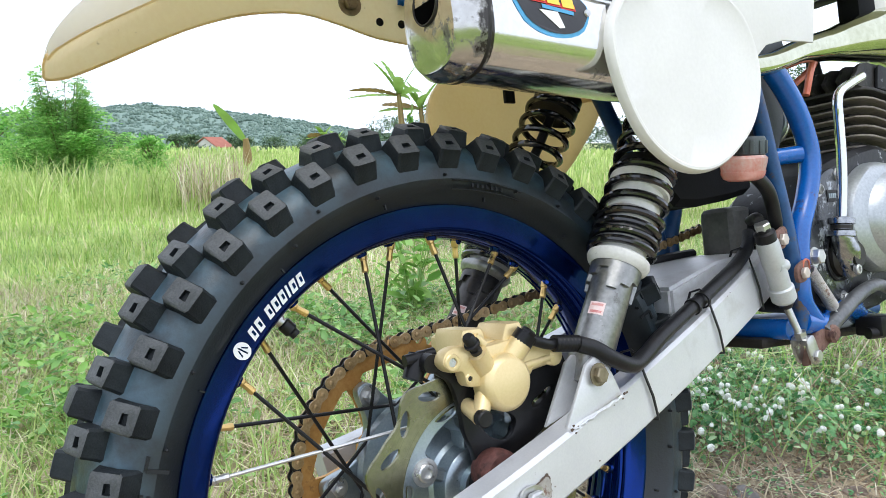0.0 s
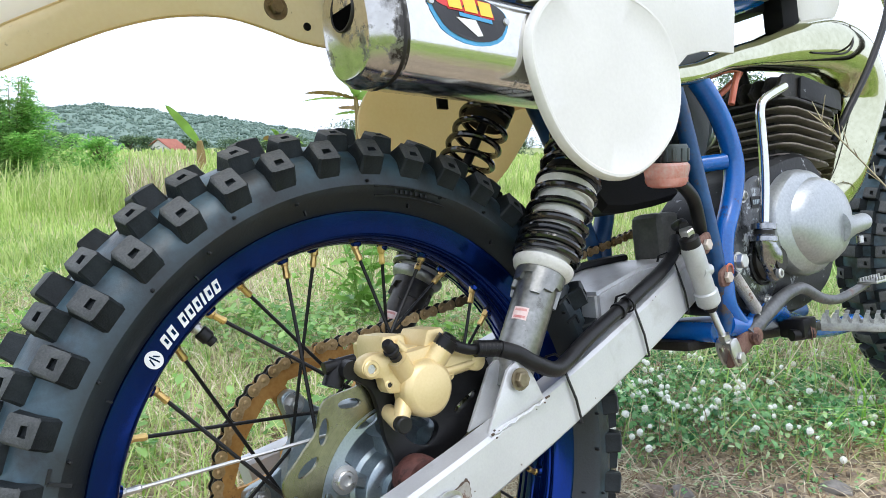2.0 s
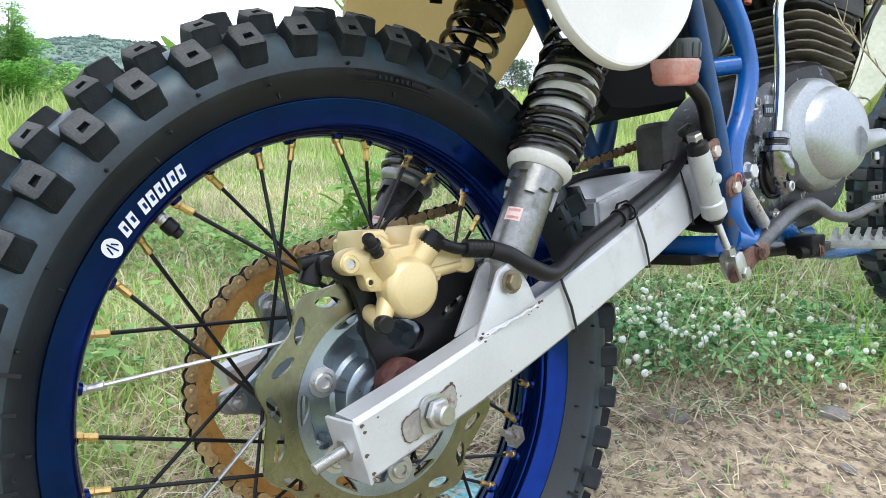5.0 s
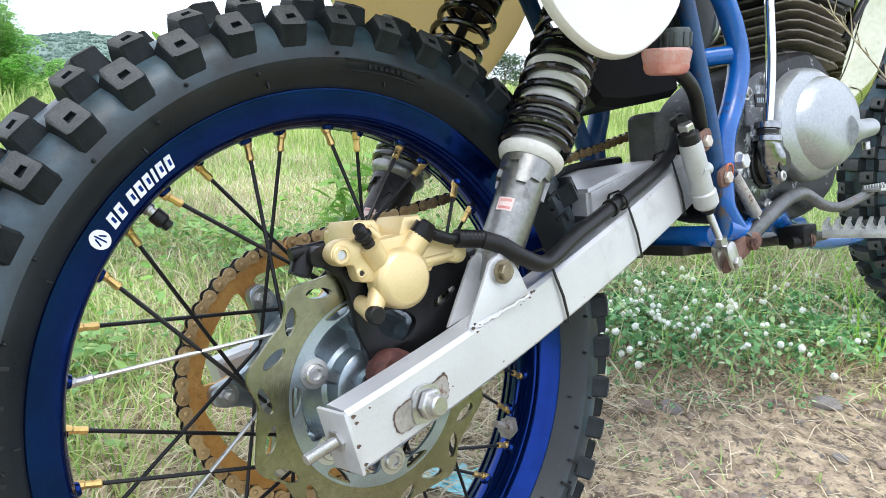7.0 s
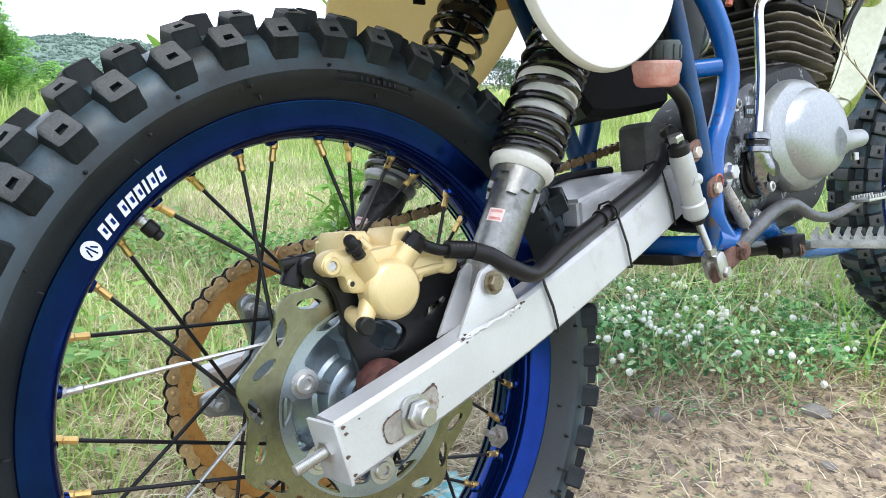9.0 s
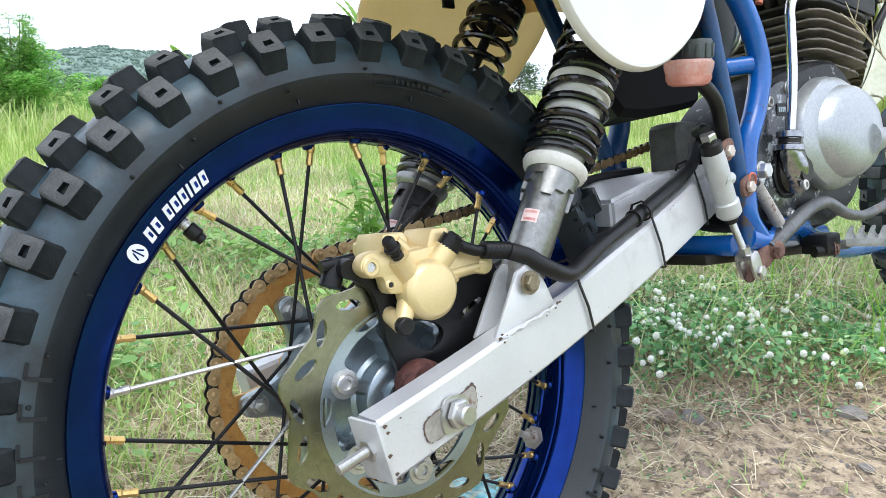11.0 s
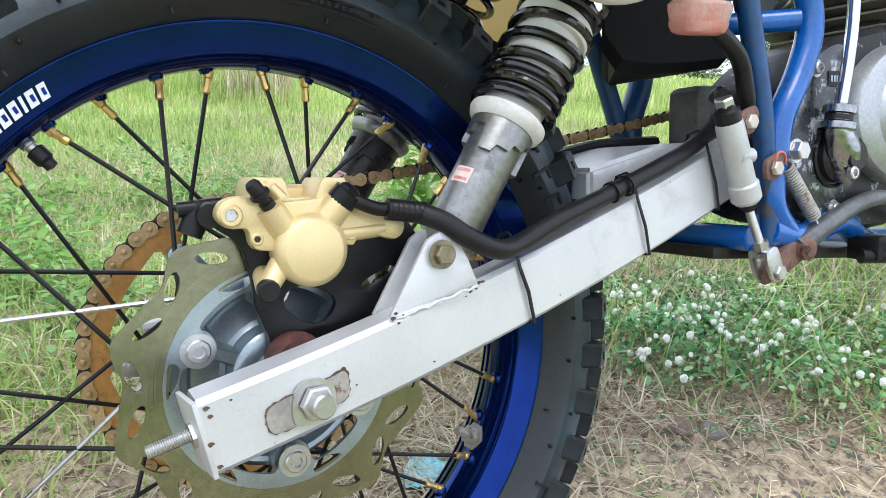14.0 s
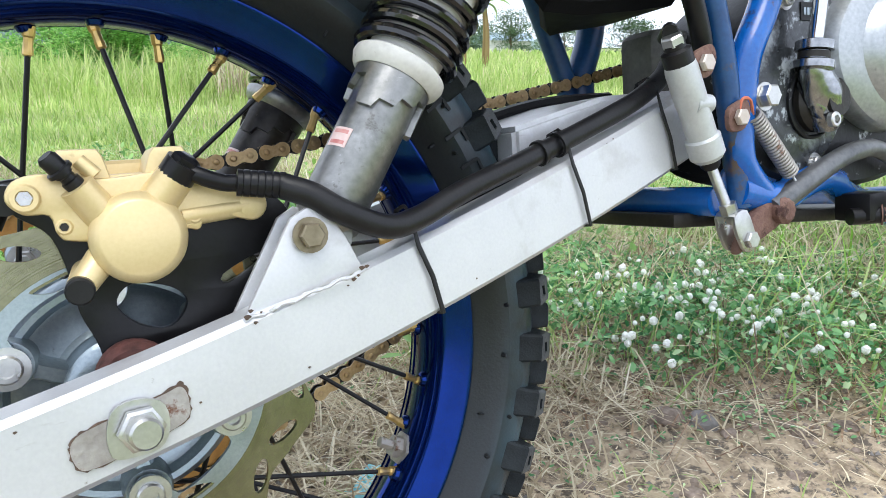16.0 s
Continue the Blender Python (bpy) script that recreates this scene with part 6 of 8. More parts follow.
res = part("fluid_reservoir", bm, FLUID, bike, "translucent pink brake fluid reservoir")
bm = B()
skin(bm, [[RM @ Vector((a * math.copysign(abs(math.cos(t)) ** 0.7, math.cos(t)), b * math.copysign(abs(math.sin(t)) ** 0.7, math.sin(t)), h)) for t in (2 * math.pi * k / 32 for k in range(32))] for a, b, h in ((0.0215, 0.0145, 0.0035), (0.0276, 0.0191, 0.0056), (0.0306, 0.0216, 0.0098), (0.0312, 0.0222, 0.0135), (0.029, 0.020, 0.0136))])
part("fluid_level", bm, FLUID_RED, res, "reddish fluid showing through the lower half")
bm = lathe(B(), [(0.0165, 0.030), (0.0182, 0.031), (0.0182, 0.047), (0.0162, 0.050), (0, 0.050)], 32, RM @ Matrix.Translation((0.017, 0, 0)))
cap_ob = part("reservoir_cap", bm, surf("dark_grey_cap", (0.045, 0.06, 0.062), (0.07, 0.085, 0.088), 40, 0.5), res, "ribbed dark grey cap")
for k in range(10):
    part("cap_rib", box(B(), (0.0042, 0.0052, 0.014), RM @ Matrix.Translation((0.017, 0, 0.0385)) @ Matrix.Rotation(2 * math.pi * k / 10, 4, "Z") @ Matrix.Translation((0.0182, 0, 0)), 0.0008), bpy.data.materials["dark_grey_cap"], res)
part("feed_hose", tube(B(), smooth_path([(0.352, -0.110, 0.252), (0.378, -0.105, 0.247), (0.408, -0.099, 0.2306), (0.4233, -0.094, 0.2063), (0.4320, -0.089, 0.187), (0.436, -0.08, 0.170)], 6), 0.0078, 14), BLACK_PLASTIC, res)
part("feed_elbow", tube(B(), smooth_path([(0.412, -0.070, 0.200), (0.401, -0.086, 0.203), (0.392, -0.095, 0.199)], 4), 0.0058, 12), BLACK_PLASTIC, res)
# pedal
bm = B()
plate(bm, rounded2([(0.456, 0.026), (0.468, 0.028), (0.496, 0.038), (0.522, 0.052), (0.520, 0.070), (0.500, 0.068), (0.470, 0.050)], 4), 0.010, side(-0.0885), bevel=0.003)
pedal = part("brake_pedal", bm, RUST, bike, "rusty brake pedal with a worn dark lever")
part("pedal_pivot", lathe(B(), [(0.0, 0.0), (0.012, 0.0), (0.012, 0.022), (0.008, 0.025), (0, 0.025)], 9, side(-0.082, 0.508, 0.056)), RUST, pedal)
part("pedal_lever", tube(B(), smooth_path([(0.500, -0.096, 0.058), (0.5427, -0.098, 0.0775), (0.5837, -0.099, 0.0935), (0.615, -0.100, 0.1005), (0.640, -0.101, 0.0995), (0.6724, -0.106, 0.0835), (0.700, -0.109, 0.077), (0.7263, -0.112, 0.0770), (0.787, -0.12, 0.0895)], 5), [0.0095, 0.0095, 0.009, 0.0085, 0.008, 0.0072, 0.0068, 0.0065, 0.006], 14), surf("scuffed_dark_lever", (0.085, 0.09, 0.095), (0.20, 0.205, 0.21), 40, 0.4, 0.5, 0.2, spots=(0.13, 0.055, 0.035), spot_scale=40, spot_amount=0.38), pedal)
bm = B()
box(bm, (0.075, 0.026, 0.004), Matrix.Translation((0.806, -0.128, 0.0925)), 0.001)
for k in range(8):
    for s in (-1, 1):
        box(bm, (0.004, 0.003, 0.006), Matrix.Translation((0.774 + 0.009 * k, -0.128 + s * 0.011, 0.0965)), 0.0006)
part("pedal_tip", bm, STEEL, pedal, "toothed pedal tip")
pts, n = [], 22
for k in range(n * 14 + 1):
    a = 2 * math.pi * k / 14
    s = k / (n * 14)
    c = Vector((0.475, -0.0995, 0.136)).lerp(Vector((0.5217, -0.0985, 0.086)), s)
    mmx = along((0.475, -0.0995, 0.136), (0.5217, -0.0985, 0.086)).to_3x3()
    pts.append(c + mmx @ Vector((0.0062 * math.cos(a), 0.0062 * math.sin(a), 0)))
part("return_spring", tube(B(), pts, 0.00125, 6), BARE, pedal, "close-wound steel return spring")
part("spring_hook", tube(B(), smooth_path([(0.456, -0.102, 0.138), (0.458, -0.104, 0.148), (0.467, -0.104, 0.147), (0.475, -0.0995, 0.136)], 5), 0.0013, 6), COPPER, pedal)
part("spring_hook", tube(B(), smooth_path([(0.5217, -0.0985, 0.086), (0.526, -0.100, 0.078), (0.519, -0.102, 0.071)], 5), 0.0013, 6), STEEL, pedal)
part("stop_bolt", hexbolt(B(), side(-0.0985, 0.4905, 0.150), 0.0095, 0.010, 0.0115), STEEL, chassis)
# foot peg with teeth
PEG = along((0.650, -0.112, 0.052), (0.689, -0.220, 0.047))
PEG_UP = 1 if (PEG.to_3x3() @ Vector((0, 1, 0))).z > 0 else -1
bm = B()
box(bm, (0.0028, 0.011, 0.104), PEG @ Matrix.Translation((-0.019, -0.0025 * PEG_UP, 0.056)), 0.001)
box(bm, (0.0028, 0.011, 0.104), PEG @ Matrix.Translation((0.019, -0.0025 * PEG_UP, 0.056)), 0.001)
box(bm, (0.040, 0.015, 0.004), PEG @ Matrix.Translation((0, 0, 0.106)), 0.001)
box(bm, (0.036, 0.008, 0.004), PEG @ Matrix.Translation((0, 0, 0.055)), 0.001)
PEG_STEEL = surf("worn_peg_steel", (0.24, 0.25, 0.25), (0.48, 0.49, 0.49), 40, 0.4, 0.6, 0.2, 400, spots=(0.10, 0.08, 0.06), spot_scale=50, spot_amount=0.35)
peg = part("foot_peg", bm, PEG_STEEL, bike, "serrated steel foot peg")
row = None
for s in (-1, 1):
    for k in range(9):
        tm = PEG @ Matrix.Translation((s * 0.019, PEG_UP * 0.006, 0.008 + 0.012 * k))
        if row is None:
            bm = B()
            skin(bm, [[(-0.002, -0.004 * PEG_UP, -0.0045), (0.002, -0.004 * PEG_UP, -0.0045), (0.002, -0.004 * PEG_UP, 0.0045), (-0.002, -0.004 * PEG_UP, 0.0045)], [(-0.0018, 0.002 * PEG_UP, -0.0038), (0.0018, 0.002 * PEG_UP, -0.0038), (0.0018, 0.002 * PEG_UP, 0.0020), (-0.0018, 0.002 * PEG_UP, 0.0020)], [(-0.0016, 0.009 * PEG_UP, -0.0012), (0.0016, 0.009 * PEG_UP, -0.0012), (0.0016, 0.009 * PEG_UP, 0.0034), (-0.0016, 0.009 * PEG_UP, 0.0034)]])
            row = part("peg_tooth", bm, PEG_STEEL, peg, loc=tm)
        else:
            twin(row, tm, peg)
bm = B()
box(bm, (0.036, 0.035, 0.026), Matrix.Translation((0.636, -0.090, 0.048)), 0.004)
tube(bm, [(0.612, -0.092, 0.040), (0.638, -0.105, 0.040)], 0.008, 12)
part("peg_mount", bm, BLACK_METAL, peg, "black foot peg mount with a rusty pin")
part("peg_pin", hexbolt(B(), along((0.638, -0.105, 0.040), (0.648, -0.119, 0.040)), 0.0075, 0.006, 0.01), RUST, peg)

# ---- front wheel and fork ----
FW = Matrix.Translation((1.436, -0.047, 0.109)) @ pose(0, 0, 0, 4.86, 0, -13.8)
front_tyre = tyre("front_tyre", FW, 0.331, 0.044, 0.279, 0.030, 48, 0.1, "knobbly black off-road front tyre")
front_rim = rim("front_rim", FW @ Matrix.Diagonal((1, 0.85, 1, 1)), 0.0375, "blue anodised alloy front rim", 36, 4)
spokes(FW, 0.246, 164, 36, 0.042, -0.036, 0.036, 3, nip_mat=STEEL)


def fpart(name, bm, mat, label="", parent=None):
    bm.transform(FW)
    return part(name, bm, mat, parent or bike, label)


bm = lathe(B(), [(0.0, 0.055), (0.022, 0.055), (0.026, 0.044), (0.046, 0.040), (0.047, 0.032), (0.028, 0.022), (0.024, 0.0), (0.028, -0.022), (0.046, -0.032), (0.047, -0.042), (0.02, -0.05), (0, -0.05)], 36, WHEEL)
fhub = fpart("front_hub", bm, ALLOY, "cast aluminium front hub")
outer = [((0.098 + 0.006 * math.cos(8 * a)) * math.cos(a), (0.098 + 0.006 * math.cos(8 * a)) * math.sin(a)) for a in (2 * math.pi * k / 160 for k in range(160))]
holes = [circle2(0.082 * math.cos(a), 0.082 * math.sin(a), 0.006, 10) for a in (2 * math.pi * k / 16 for k in range(16))]
holes += [rounded2([(0.068 * math.cos(c + u), 0.068 * math.sin(c + u)) for u in (-0.35, 0, 0.35)] + [(0.045 * math.cos(c + u), 0.045 * math.sin(c + u)) for u in (0.25, -0.25)], 3) for c in (2 * math.pi * k / 6 for k in range(6))]
fdisc = fpart("front_disc", plate(B(), outer, 0.004, side(0.052), holes), ALLOY_GREY, "grey wave-edged front brake disc")
bm = box(B(), (0.06, 0.04, 0.075), Matrix.Translation((-0.118, 0.055, 0.00)), 0.012, 3)
fcal = fpart("front_caliper", bm, BLACK_METAL, "dark front brake caliper with orange cover")
fpart("caliper_cover", box(B(), (0.036, 0.012, 0.044), Matrix.Translation((-0.122, 0.030, 0.000)) @ Matrix.Rotation(radians(25), 4, "Y"), 0.004), ORANGE, "orange plastic caliper cover", fcal)


def fork_leg(y, near):
    lo, mid, hi = Vector((1.490, y - 0.006, -0.005)), Vector((1.272, y + 0.012, 0.362)), Vector((1.03, y + 0.032, 0.775))
    m = along(lo, hi)
    L1 = (mid - lo).length
    bm = lathe(B(), [(0.0, -0.004), (0.022, 0.0), (0.026, 0.012), (0.0265, L1 - 0.075), (0.030, L1 - 0.070), (0.030, L1 - 0.040), (0.0325, L1 - 0.038), (0.0325, L1 - 0.002), (0.029, L1), (0, L1)], 32, m)
    leg = part("fork_leg", bm, ALLOY_GREY, bike, "grey fork leg with a black and red decal" if near else "grey fork leg")
    part("fork_tube", lathe(B(), [(0.0215, L1 - 0.01), (0.0215, (hi - lo).length)], 28, m), surf("brushed_fork_tube", (0.5, 0.49, 0.44), (0.6, 0.59, 0.54), 20, 0.25, 0.95) if near else bpy.data.materials["brushed_fork_tube"], leg, "bare steel fork tube")
    part("fork_seal", lathe(B(), [(0.022, L1 - 0.001), (0.0275, L1 - 0.001), (0.0275, L1 + 0.006), (0.022, L1 + 0.008)], 28, m, closed=True), BLACK_PLASTIC, leg)
    if near:
        view = m.to_3x3().inverted() @ Vector((-0.75, -0.66, 0.05))
        a0 = math.atan2(view.y, view.x)

        def skin_patch(h0, h1, a1, a2, lift):
            bm = B()
            n = 10
            skin(bm, [[m @ Vector(((0.0265 + l) * math.cos(a1 + (a2 - a1) * k / n), (0.0265 + l) * math.sin(a1 + (a2 - a1) * k / n), h)) for l, h in ((lift, h0), (lift, h1), (lift - 0.0006, h1), (lift - 0.0006, h0))] for k in range(n + 1)])
            return bm
        part("decal_field", skin_patch(0.138, L1 - 0.075, a0 - 1.0, a0 + 0.95, 0.0006), PRINT_BLACK, leg, "black decal with red blocks")
        span = (L1 - 0.075) - 0.195
        for k in range(3):
            h = 0.200 + span * k / 3
            for j, (b1, b2, d0, d1) in enumerate(((-0.62, 0.62, 0.0, 0.80),)):
                part("decal_outline", skin_patch(h + span / 3 * d0 - 0.002, h + span / 3 * d1 * 0.98, a0 + b1 - 0.06, a0 + b2 + 0.06, 0.0009), PRINT_WHITE, leg)
                part("decal_block", skin_patch(h + span / 3 * d0, h + span / 3 * d1 * 0.98 - 0.002, a0 + b1, a0 + b2, 0.0012), RED, leg)
        part("decal_mark", skin_patch(0.152, 0.187, a0 - 0.45, a0 + 0.5, 0.0010), PRINT_WHITE, leg)
        part("decal_mark", skin_patch(0.162, 0.177, a0 - 0.2, a0 + 0.25, 0.0014), PRINT_BLACK, leg)
        bm = lathe(B(), [(0, 0), (0.012, 0), (0.012, 0.01), (0.007, 0.012), (0, 0.012)], 8, along(m @ Vector((0.02, 0, 0.075)), m @ Vector((0.04, 0, 0.075))))
        part("axle_clamp", bm, STEEL, leg)
    return leg


fork_leg(-0.092, True)
fork_leg(0.095, False)
bm = lathe(B(), [(0.0, 0.088), (0.010, 0.088), (0.010, -0.10), (0, -0.10)], 16, WHEEL)
fpart("front_axle", bm, STEEL)


# ---- ground ----
def smooth_step(a, b, v):
    t = max(0.0, min(1.0, (v - a) / (b - a)))
    return t * t * (3 - 2 * t)


def height(x, y):
    """Height of the ground: a gentle rise past the motorcycle, a hollow by the rear wheel, small lumps, a fall towards the village."""
    d = math.hypot(x - 0.1, y)
    h = -0.034 * math.exp(-(((x - 0.0) / 0.55) ** 2 + ((y + 0.05) / 0.55) ** 2))
    h += 0.035 * max(0.0, min(1.0, (x - 0.9) / 0.8)) * math.exp(-(y / 1.5) ** 2)
    f = 1.0 / (1.0 + 0.02 * d)
    h += 0.010 * f * noise.noise(Vector((x * 2.1, y * 2.1, 0.3))) + 0.005 * f * noise.noise(Vector((x * 7.0, y * 7.0, 1.7)))
    if d < 3.5:
        h += 0.0052 * noise.noise(Vector((x * 24.0, y * 24.0, 4.7))) + 0.0044 * noise.noise(Vector((x * 58.0, y * 58.0, 9.1)))
    if d > 6:
        h += 0.04 * noise.noise(Vector((x * 0.25, y * 0.25, 7.7))) * min(1, (d - 6) / 10)
        h -= 2.4 * smooth_step(25, 140, d)
    return h


def axis(near, far, step):
    v = list(np.arange(-near, near + 1e-6, step))
    s, p = step, near
    while p < far:
        s *= 1.22
        p += s
        v.append(p)
        v.insert(0, -p)
    return v


def from_lists(name, verts, faces, material, parent=None, smooth=True):
    me = bpy.data.meshes.new(name)
    me.from_pydata(verts, [], faces)
    me.materials.append(material)
    if smooth:
        me.shade_smooth()
    ob = new(name, me)
    ob.parent = parent
    return ob


gx = [x + 0.6 for x in axis(1.9, 2500, 0.0115)]
gy = [y + 0.5 for y in axis(1.7, 2500, 0.0115)]
verts = [(x, y, height(x, y)) for x in gx for y in gy]
ny = len(gy)
faces = [(i * ny + j, (i + 1) * ny + j, (i + 1) * ny + j + 1, i * ny + j + 1) for i in range(len(gx) - 1) for j in range(ny - 1)]
SOIL = surf("dry_soil", (0.19, 0.143, 0.095), (0.60, 0.485, 0.335), 30, 0.92, 0, 1.0, 170, spots=(0.115, 0.092, 0.068), spot_scale=62, spot_amount=0.70)
# turf takes over from the bare earth a few steps away from the machine
gt = SOIL.node_tree
gt.nodes["Bump"].inputs["Distance"].default_value = 0.006
gpos = gt.nodes.new("ShaderNodeTexCoord")
gmap = gt.nodes.new("ShaderNodeVectorMath")
gmap.operation = "MULTIPLY_ADD"
gmap.inputs[1].default_value, gmap.inputs[2].default_value = (0.55, 0.75, 0.0), (-0.44, 0.10, 0.0)
gt.links.new(gpos.outputs["Object"], gmap.inputs[0])
glen = gt.nodes.new("ShaderNodeVectorMath")
glen.operation = "LENGTH"
gt.links.new(gmap.outputs[0], glen.inputs[0])
gnz = gt.nodes.new("ShaderNodeTexNoise")
gnz.inputs["Scale"].default_value, gnz.inputs["Detail"].default_value = 2.2, 6.0
gt.links.new(gpos.outputs["Object"], gnz.inputs["Vector"])
gsum = gt.nodes.new("ShaderNodeMath")
gsum.operation = "ADD"
gt.links.new(glen.outputs["Value"], gsum.inputs[0])
gt.links.new(gnz.outputs["Fac"], gsum.inputs[1])
gr = gt.nodes.new("ShaderNodeMapRange")
gr.inputs["From Min"].default_value, gr.inputs["From Max"].default_value = 1.25, 1.7
gt.links.new(gsum.outputs[0], gr.inputs["Value"])
gcol = gt.nodes.new("ShaderNodeMix")
gcol.data_type = "RGBA"
gcol.inputs["A"].default_value, gcol.inputs["B"].default_value = (0.19, 0.27, 0.07, 1), (0.38, 0.40, 0.17, 1)
gt.links.new(gnz.outputs["Fac"], gcol.inputs["Factor"])
gbs = gt.nodes["Principled BSDF"]
gmix = gt.nodes.new("ShaderNodeMix")
gmix.data_type = "RGBA"
gt.links.new(gr.outputs["Result"], gmix.inputs["Factor"])
gt.links.new(gbs.inputs["Base Color"].links[0].from_socket, gmix.inputs["A"])
gt.links.new(gcol.outputs["Result"], gmix.inputs["B"])
gt.links.new(gmix.outputs["Result"], gbs.inputs["Base Color"])
tagged(from_lists("ground", verts, faces, SOIL), "dry bare earth merging into a grassy field", "ground", kind="structure")


# ---- foliage materials ----
def leafy(name, a, b, c=None, rough=0.5, trans=0.3):
    """Leaf colours picked per leaf, with some light passing through."""
    m = bpy.data.materials.new(name)
    m.use_nodes = True
    nt = m.node_tree
    bs = nt.nodes["Principled BSDF"]
    geo = nt.nodes.new("ShaderNodeNewGeometry")
    ramp = nt.nodes.new("ShaderNodeValToRGB")
    ramp.color_ramp.elements[0].color, ramp.color_ramp.elements[1].color = (*a, 1), (*b, 1)
    if c:
        e = ramp.color_ramp.elements.new(0.86)
        e.color = (*b, 1)
        ramp.color_ramp.elements[2].color = (*c, 1)
    nt.links.new(geo.outputs["Random Per Island"], ramp.inputs["Fac"])
    tc = nt.nodes.new("ShaderNodeTexCoord")
    nz = nt.nodes.new("ShaderNodeTexNoise")
    nz.inputs["Scale"].default_value, nz.inputs["Detail"].default_value = 1.3, 4.0
    nt.links.new(tc.outputs["Object"], nz.inputs["Vector"])
    hsv = nt.nodes.new("ShaderNodeHueSaturation")
    val = nt.nodes.new("ShaderNodeMapRange")
    val.inputs["From Min"].default_value, val.inputs["From Max"].default_value = 0.3, 0.7
    val.inputs["To Min"].default_value, val.inputs["To Max"].default_value = 0.7, 1.25
    nt.links.new(nz.outputs["Fac"], val.inputs["Value"])
    nt.links.new(val.outputs["Result"], hsv.inputs["Value"])
    nt.links.new(ramp.outputs["Color"], hsv.inputs["Color"])
    nt.links.new(hsv.outputs["Color"], bs.inputs["Base Color"])
    bs.inputs["Roughness"].default_value = rough
    tr = nt.nodes.new("ShaderNodeBsdfTranslucent")
    nt.links.new(hsv.outputs["Color"], tr.inputs["Color"])
    mx = nt.nodes.new("ShaderNodeMixShader")
    mx.inputs["Fac"].default_value = trans
    nt.links.new(bs.outputs[0], mx.inputs[1])
    nt.links.new(tr.outputs[0], mx.inputs[2])
    nt.links.new(mx.outputs[0], nt.nodes["Material Output"].inputs["Surface"])
    return m


GRASS = leafy("field_grass", (0.27, 0.43, 0.085), (0.60, 0.70, 0.27), (0.76, 0.70, 0.44), 0.5, 0.48)
GRASS_NEAR = leafy("green_weed_blades", (0.15, 0.32, 0.06), (0.52, 0.66, 0.24), (0.62, 0.58, 0.34), 0.5, 0.35)
STRAW = leafy("dry_straw", (0.36, 0.28, 0.17), (0.78, 0.70, 0.50), (0.88, 0.84, 0.70), 0.7, 0.2)
BROWN_STEM = leafy("dead_brown_stems", (0.16, 0.085, 0.045), (0.46, 0.31, 0.19), (0.66, 0.54, 0.38), 0.75, 0.1)
WEED = leafy("weed_leaves", (0.085, 0.24, 0.055), (0.36, 0.59, 0.19), (0.54, 0.64, 0.30), 0.4, 0.38)
CLOVER = leafy("bluish_flower_leaves", (0.03, 0.17, 0.055), (0.31, 0.60, 0.25), (0.70, 0.82, 0.48), 0.55, 0.28)
LUSH_BLADE = leafy("bright_long_blades", (0.22, 0.46, 0.06), (0.50, 0.72, 0.20), (0.70, 0.80, 0.36), 0.4, 0.4)
LUSH = leafy("bright_weed_leaves", (0.14, 0.34, 0.05), (0.3, 0.52, 0.12), (0.42, 0.56, 0.2), 0.45, 0.4)
BUSH = leafy("bush_leaves", (0.12, 0.38, 0.07), (0.40, 0.70, 0.18), (0.56, 0.76, 0.28), 0.45, 0.52)
FARTREE = leafy("far_tree_leaves", (0.06, 0.12, 0.065), (0.14, 0.23, 0.11), (0.24, 0.33, 0.16), 0.6, 0.3)
BANANA = leafy("banana_leaf", (0.36, 0.56, 0.14), (0.5, 0.68, 0.24), None, 0.4, 0.45)
BANANA_DRY = leafy("dry_banana_leaf", (0.3, 0.2, 0.08), (0.42, 0.32, 0.14), None, 0.7, 0.2)
BARK = surf("bark", (0.11, 0.08, 0.05), (0.24, 0.18, 0.12), 20, 0.9, 0, 0.6, 80)
PETAL = surf("white_flower_petals", (0.80, 0.82, 0.74), (0.93, 0.93, 0.90), 200, 0.7, 0, 0.6, 900, spots=(0.66, 0.72, 0.56), spot_scale=150, spot_amount=0.4)

rng = np.random.default_rng(7)


